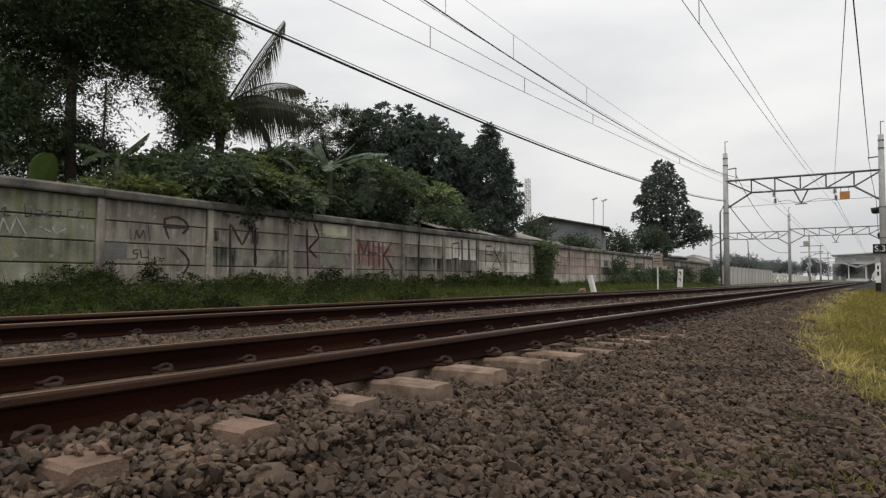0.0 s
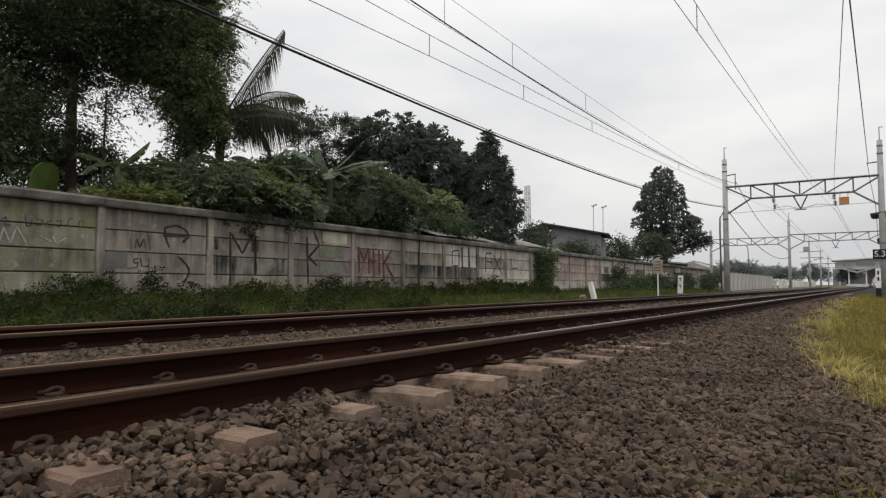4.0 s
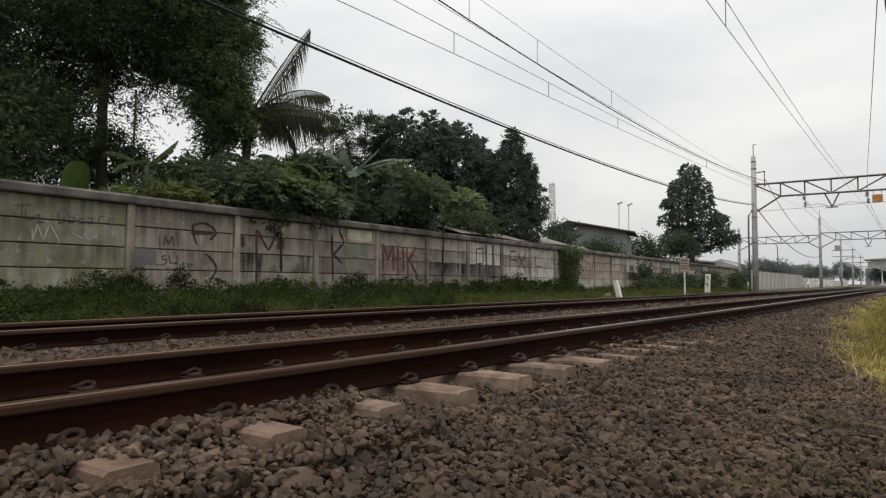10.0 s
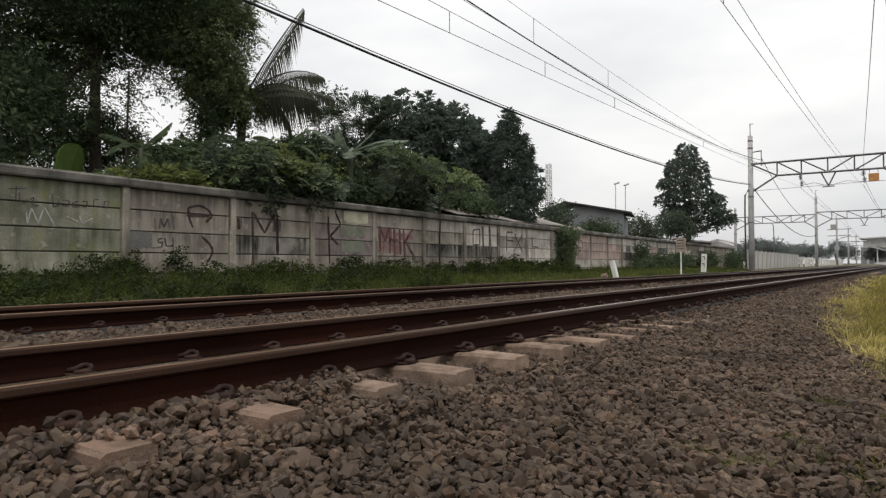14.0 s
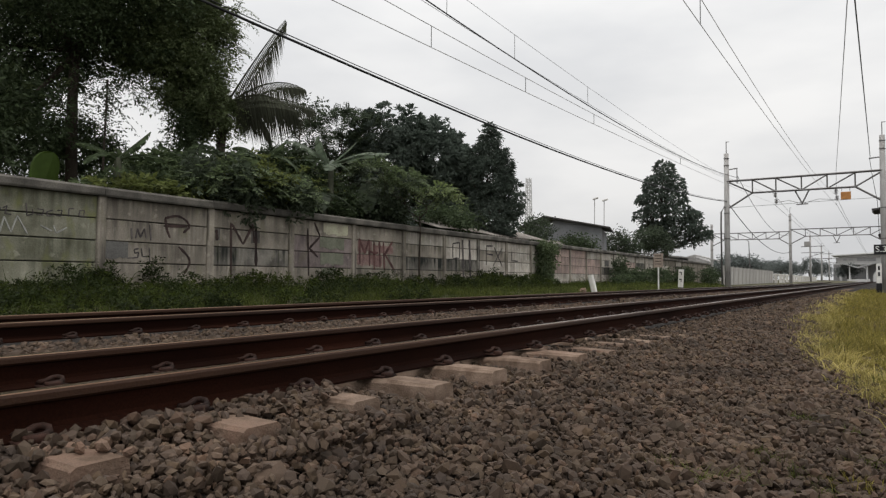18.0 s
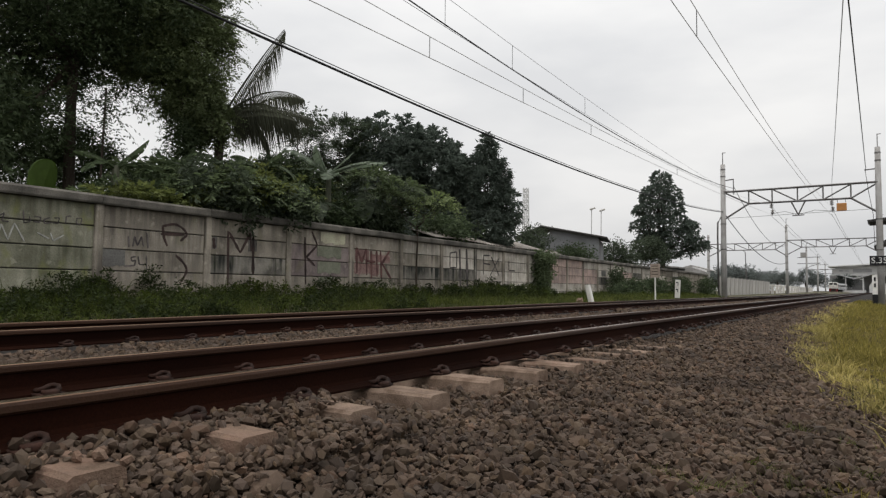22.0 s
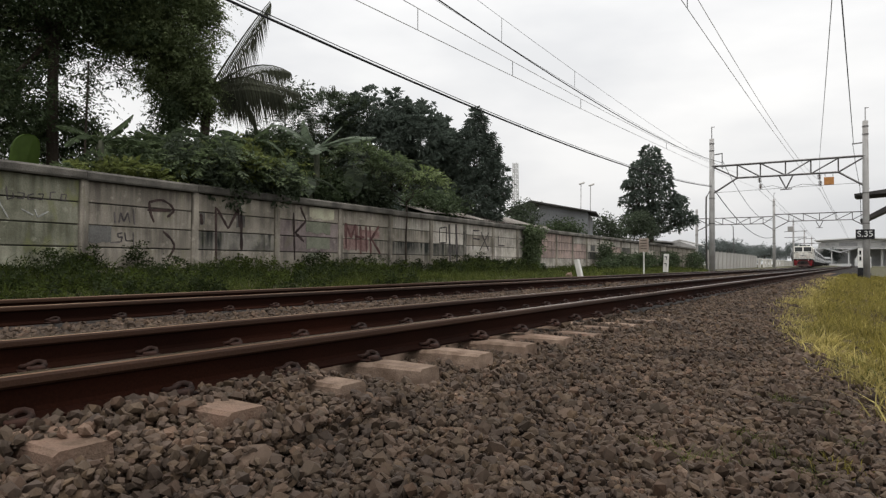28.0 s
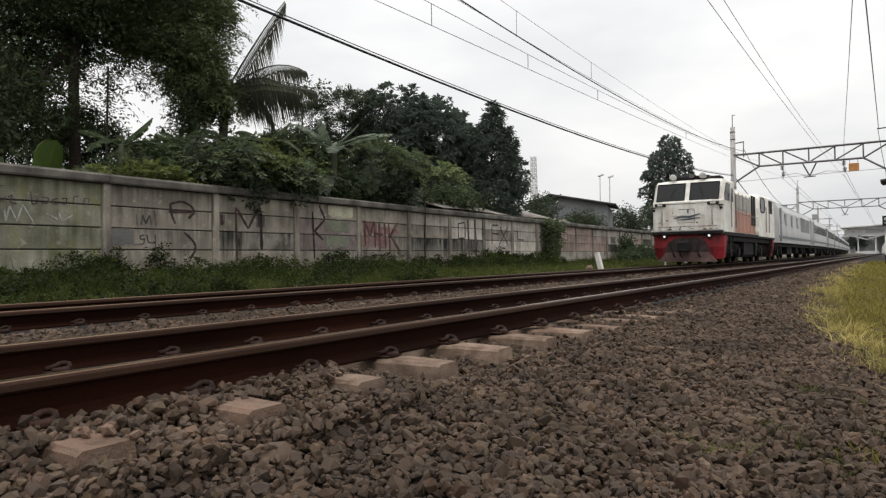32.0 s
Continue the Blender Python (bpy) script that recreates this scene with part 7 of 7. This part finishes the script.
    tiers = [(-0.6, -1.6, 3.55, 0.5, 0.6, 0.08, 1.2), (-0.1, -0.8, 3.3, 0.55, 0.6, 0.08, 1.2), (0.4, 0.0, 3.02, 0.5, 0.5, 0.08, 1.1), (0.65, 0.5, 2.92, 0.35, 0.4, 0.08, 0.9), (-0.2, -1.2, 3.0, 0.5, 0.6, 0.08, 0.8)]
    sap = tree("sapling", (wall_x(17.4) + 0.12, 17.4, 0.25), 2.2, 0.035, tiers, 500, 0.13, "leaf_mid", 62, "slim sapling with a light green flat crown before the wall", clump=0.2)
    sprigs("spray_foliage", tiers[:2] + tiers[4:], 190, 0.55, 0.13, "leaf_sage", sap, 162, 9, 0.1, 0.35, "flat sprays of paired leaves")
    sprigs("spray_foliage", tiers[2:4], 80, 0.5, 0.13, "leaf_light", sap, 163, 9, 0.1, 0.45, "bright young sprays of paired leaves")
    for k, (x, y, z, rx, ry, rz, n) in enumerate(((-12.4, 40.5, 0.55, 0.6, 1.6, 0.5, 2600), (-12.4, 45, 0.65, 0.7, 1.5, 0.6, 2600), (-12.0, 50.0, 0.7, 0.7, 1.5, 0.65, 2600), (-11.8, 35.5, 0.4, 0.5, 0.9, 0.3, 1200), (-12.6, 37.6, 0.9, 0.4, 0.7, 0.7, 1500), (-11.2, 54.5, 0.7, 0.6, 1.6, 0.7, 2200))):
        tree("shrub", (x, y, 0.1), 0.4, 0.04, [(0, 0, z, rx, ry, rz, 1)], n, 0.14, "leaf_dark", 70 + k, "dark low bush at the foot of the wall", "shrub", clump=0.25, group="bushes at the foot of the wall")
    # bananas and the single upright leaf
    banana((-13.0, 14.06, 0.3), [((-0.74, -0.68), 1.5, 0.55, 1.5, 0.85), ((-0.4, -0.9), 0.45, 0.6, 0.85, 0.05), ((0.74, 0.68), 0.85, 0.14, 0.78, 0.08), ((0.74, 0.6), 1.4, 0.32, 0.8, 0.38),
                                  ((0.74, 0.75), 2.0, 0.42, 0.95, 0.52), ((0.8, 0.5), 0.7, 0.34, 0.3, 0.55), ((-0.7, -0.75), 1.6, 0.4, 0.7, 0.8), ((0.6, -0.75), 0.6, 0.45, 0.3, 0.5), ((-0.6, 0.8), 1.6, 0.5, 1.0, 0.8)],
           81, "banana plant with torn pale leaves spread over the wall", 3.45)
    banana((-12.9, 15.56, 0.3), [((0.68, -0.74), 0.42, 0.62, 0.1, 1.0), ((0.8, 0.3), 0.5, 0.5, 0.1, 0.9), ((-0.3, 1), 1.5, 0.5, 1.0, 1.0), ((-0.8, -0.6), 0.9, 0.45, 0.3, 0.9)], 82, "banana plant with drooping broad leaves", 3.15, "leaf_mid")
    banana((-12.9, 13.67, 0.3), [((0.74, 0.68), 1.05, 0.4, 0.1, 0.58), ((0.68, -0.74), 0.7, 0.45, 0.3, 0.8), ((-0.74, -0.68), 1.2, 0.45, 0.5, 0.9)], 84, "young banana plant by the wall", 2.6, "leaf_mid")
    banana((-13.4, 8.0, 0.3), [((0.55, 0.84), 0.75, 0.5, 0.75, 0.1), ((0.55, 0.84), 1.1, 0.5, 0.5, 0.45), ((-0.55, -0.84), 0.9, 0.4, 0.7, 0.4), ((0.2, -0.9), 0.9, 0.4, 0.5, 0.7)], 85, "dark banana plant with ragged leaves behind the wall", 2.75, "leaf_dark")
    banana((-13.8, 11.14, 0.3), [((-0.6, -0.8), 1.6, 0.4, 0.8, 0.9), ((0.6, 0.8), 1.3, 0.45, 0.9, 1.1), ((0.7, 0.5), 1.5, 0.4, 0.6, 0.9), ((-0.2, -1), 1.2, 0.4, 0.9, 0.8)], 83, "banana plant half hidden in the bushes", 3.3, "leaf_dark")
    banana((-13.8, 12.3, 0.3), [((0.68, 0.74), 0.7, 0.55, 0.75, 0.2), ((-0.6, -0.8), 0.9, 0.5, 0.9, 0.6), ((0.7, 0.3), 1.2, 0.5, 0.7, 1.0), ((0.3, -0.9), 1.0, 0.5, 0.6, 0.9)], 86, "banana plant with dark upright leaves", 3.4, "leaf_dark")
    lf = Shape()
    pts = []
    n = 14
    for e in (0, 0.03):
        for i in range(n + 1):
            a = math.pi * i / n
            pts.append((0.12 * math.sin(a) * (1 - e * 4) - e, -0.345 * math.cos(a) if i not in (0, n) else (-0.345 if i == 0 else 0.345), 0.45 + 0.45 * math.sin(a) ** 0.6))
        pts += [(-e, 0.36, -0.6), (-e, -0.36, -0.6)]
    k = n + 3
    lf.add(pts, [tuple(range(k)), tuple(range(2 * k - 1, k - 1, -1))] + [(i, i + k, (i + 1) % k + k, (i + 1) % k) for i in range(k)])
    thing("large_leaf", lf, "leaf_bright", "broad bright green leaf standing up behind the wall", "leaf", at=pose(-12.75, 6.25, 1.93, 0, 0, 25))
    # far woods, their haze painted into the leaf colour
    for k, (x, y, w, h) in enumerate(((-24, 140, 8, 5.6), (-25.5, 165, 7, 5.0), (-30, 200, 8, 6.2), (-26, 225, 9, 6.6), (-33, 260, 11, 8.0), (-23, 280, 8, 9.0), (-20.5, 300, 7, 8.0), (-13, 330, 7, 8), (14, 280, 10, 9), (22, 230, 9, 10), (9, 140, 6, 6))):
        tree("far_tree", (x, y, 0.3), h * 0.4, 0.3, [(0, 0, h * 0.62, w * 0.5, w * 0.5, h * 0.30, 2), (w * 0.3, 0, h * 0.5, w * 0.35, w * 0.4, h * 0.3, 1), (-w * 0.35, 0, h * 0.45, w * 0.3, w * 0.4, h * 0.25, 1)], 5200, 0.42, "wood_far", 90 + k, "grey-green tree far off by the station, painted pale for haze", group="far trees", clump=0.8, per=40)


def build_grass():
    def between(r, y, low=0.05, power=1.0):
        near = np.array([wall_x(v) for v in y])
        return near + r.uniform(low, 1, len(y)) ** power * (-8.7 - near)

    def patch(x, y, k=1.0):
        return np.sin(y * 1.3 * k + 2 * np.sin(x * 2.1 * k)) + np.sin(x * 3.7 * k + y * 0.5 * k)
    grass_field("verge_grass", 46000, between, lambda r, n: 1.0 + 52 * r.uniform(0, 1, n) ** 1.7,
                lambda x, y, r: np.clip(r.lognormal(-2.1, 0.5, len(x)), 0.03, 0.42) * np.interp(x, [-12.5, -11.2, -9.4, -8.7], [1.3, 1.1, 0.9, 0.5]) * (1 + 0.7 * (patch(x, y) > 0.7)) * np.interp(y, [12, 22], [1, 0.6]),
                "grass", "long green grass between the wall and the far track", 7, 0.006, lean=0.7)
    grass_field("pale_verge_grass", 26000, lambda r, y: between(r, y, 0.3, 0.6), lambda r, n: 1.5 + 48 * r.uniform(0, 1, n) ** 1.7,
                lambda x, y, r: np.clip(r.lognormal(-2.0, 0.45, len(x)), 0.04, 0.36) * np.interp(y, [12, 22], [1, 0.75]), "grass_pale", "paler grass in the verge along the far track", 17, 0.0055,
                keep=lambda x, y, r: patch(x, y) > np.interp(y, [8, 20], [0.35, -1.2]), lean=0.75)
    weeds = thing("weeds", Shape().tube([(-11.5, 6, 0.1), (-11.5, 6, 0.12)], 0.01, 4), "grass", "broad-leaved weeds in the grass along the wall", "weeds", kind="stuff")
    r = random.Random(6)
    dark, light = [], []
    for _ in range(340):
        y = 1.2 + 24 * r.random() ** 1.4
        x = wall_x(y) + 0.15 + (3.2 if y < 13 else 1.6) * r.random() ** 1.25
        k = r.uniform(0.08, 0.24) * (1.25 if x < wall_x(y) + 1.0 else 0.9)
        (dark if r.random() < 0.62 else light).append((x, y, float(land(x)) + k * 0.75, k * 1.5, k * 1.9, k, k * k))
    for _ in range(16):  # tall stands against the wall
        y = 1.5 + 26 * r.random()
        x = wall_x(y) + 0.25
        k = r.uniform(0.2, 0.42)
        dark.append((x, y, float(land(x)) + k, 0.16, 0.25, k, 0.05))
    leaves("leafage", dark, 66000, 0.055, "weed_dark", weeds, 67, 1.7, 0.11, 40, 0.6, -0.1, plain=True)
    leaves("leafage", light, 36000, 0.055, "grass", weeds, 68, 1.7, 0.10, 40, 0.6, -0.1, plain=True)
    tuft = [(0.05, 2.0), (-0.25, 2.3), (0.12, 2.9), (-0.1, 3.4), (-0.35, 1.75)]
    grass_field("verge_tufts", 420, lambda q, y: np.array([tuft[i % 5][0] for i in range(len(y))]) + q.normal(0, 0.05, len(y)),
                lambda q, n: np.array([tuft[i % 5][1] for i in range(n)]) + q.normal(0, 0.06, n),
                lambda x, y, q: q.uniform(0.03, 0.10, len(x)), "grass_dry", "small tufts of grass in the crushed stone", 15, 0.003)

    sprout = [(-0.64, 2.95), (-0.52, 3.11), (-0.2, 3.16), (-0.81, 3.05), (-0.5, 3.58), (-0.43, 4.7), (-0.3, 3.4), (-0.1, 3.9), (-0.15, 4.6)]
    grass_field("stone_sprouts", 700, lambda q, y: np.array([sprout[i % 9][0] for i in range(len(y))]) + q.normal(0, 0.045, len(y)),
                lambda q, n: np.array([sprout[i % 9][1] for i in range(n)]) + q.normal(0, 0.05, n),
                lambda x, y, q: q.uniform(0.03, 0.085, len(x)), "grass_pale", "small green sprouts of grass in the crushed stone", 16, 0.0025, lean=0.7)

    def hummock(x, y):
        return 0.72 + 0.42 * np.sin(x * 5.3 + 2.1 * np.sin(y * 1.9)) * np.sin(y * 3.1 + 1.3 * np.sin(x * 3.7))

    def edge(y):
        return 0.07 * np.sin(y * 4.7) + 0.05 * np.sin(y * 9.1 + 1) + np.interp(y, [3, 5.2, 6.5, 9, 11, 18, 35, 60], [0.68, 0.25, -0.14, -0.62, -0.88, -1.22, -1.36, -1.42])
    grass_field("dry_grass", 72000, lambda r, y: edge(y) + np.abs(r.normal(0, 1, len(y))) * np.interp(y, [3, 60], [0.9, 2.2]) - 0.15 * r.uniform(0, 1, len(y)),
                lambda r, n: 4.0 + 56 * r.uniform(0, 1, n) ** 1.8,
                lambda x, y, r: np.clip(r.lognormal(-1.9, 0.4, len(x)), 0.05, 0.38) * np.clip((x - edge(y)) * 1.6 + 0.45, 0.35, 1.1) * hummock(x, y),
                "grass_dry", "yellow-green grass on the verge beside the ballast", 9, 0.0042)

    grass_field("dry_grass", 26000, lambda r, y: 0.75 + 6 * r.uniform(0, 1, len(y)) ** 1.3, lambda r, n: r.uniform(-9, 6, n),
                lambda x, y, r: np.clip(r.lognormal(-1.9, 0.4, len(x)), 0.05, 0.3) * np.clip((x - 0.6) * 1.2, 0.3, 1.0), "grass_dry", "yellow-green grass on the bank behind the ballast", 29, 0.005,
                keep=lambda x, y, r: (x > 0.9) | (y < 2.5))

    grass_field("green_verge_grass", 9000, lambda r, y: edge(y) + np.abs(r.normal(0, 0.8, len(y))) * np.interp(y, [3, 60], [0.9, 2.2]) - 0.1 * r.uniform(0, 1, len(y)),
                lambda r, n: 3.4 + 50 * r.uniform(0, 1, n) ** 1.9,
                lambda x, y, r: np.clip(r.lognormal(-2.1, 0.4, len(x)), 0.04, 0.3) * hummock(x, y), "grass_pale", "greener grass in patches on the verge", 39, 0.0042, lean=0.7,
                keep=lambda x, y, r: np.sin(x * 4.3 + 1.7 * np.sin(y * 1.1)) + np.sin(y * 2.3 + x) > 0.1)

    # straw-coloured tufts, thickest along the edge of the stone
    def tuft_x(r, y):
        near = r.normal(0, 0.11, len(y)) * np.interp(y, [3, 30], [1, 2.2])
        return edge(y) + 0.10 + np.where(r.uniform(size=len(y)) < 0.55, near, np.abs(near) * 6) + 0.07 * np.sin(y * 5.1) + 0.05 * np.sin(y * 11.3)
    grass_field("straw_grass", 34000, lambda r, y: np.round(tuft_x(r, y) / 0.09) * 0.09 + r.normal(0, 0.03, len(y)),
                lambda r, n: (lambda y: np.round(y / (0.05 * y)) * 0.05 * y + r.normal(0, 0.05, n))(4.0 + 40 * r.uniform(0, 1, n) ** 2.0),
                lambda x, y, r: np.clip(r.lognormal(-2.2, 0.4, len(x)), 0.04, 0.24) * hummock(x, y), "straw", "bleached straw-coloured tufts along the edge of the ballast", 19, 0.0058, lean=0.75)


build_ground()
build_rails()
build_overhead()
build_markers()
build_hut()
build_pale_stones()
build_trolley()
build_house()
build_far()
build_trees()
build_grass()
build_train()
build_wall()
build_sleepers()
build_ballast()


def motions():
    times = [0, 4, 8, 12, 16, 18, 19] + [20 + 0.5 * i for i in range(25)]
    for vehicle, behind, a, b in TRAIN:
        rows = []
        for t in times:
            y = train_front(t) + behind
            xa, xb = FAR + float(bend(y + a)), FAR + float(bend(y + b))
            turn = math.degrees(math.atan2(-(xb - xa), b - a))
            x = xa + (xb - xa) * (-a) / (b - a)
            rows.append((t, pose(x, y, 0.17, 0, 0, turn)))
        walk(vehicle, rows)
    walk(TROLLEY[0], [(t, pose(NEAR, y, 0.17)) for t, y in ((0, 288), (4, 289), (8, 290), (9, 294), (12, 330), (16, 390), (24, 400), (32, 402))])


motions()
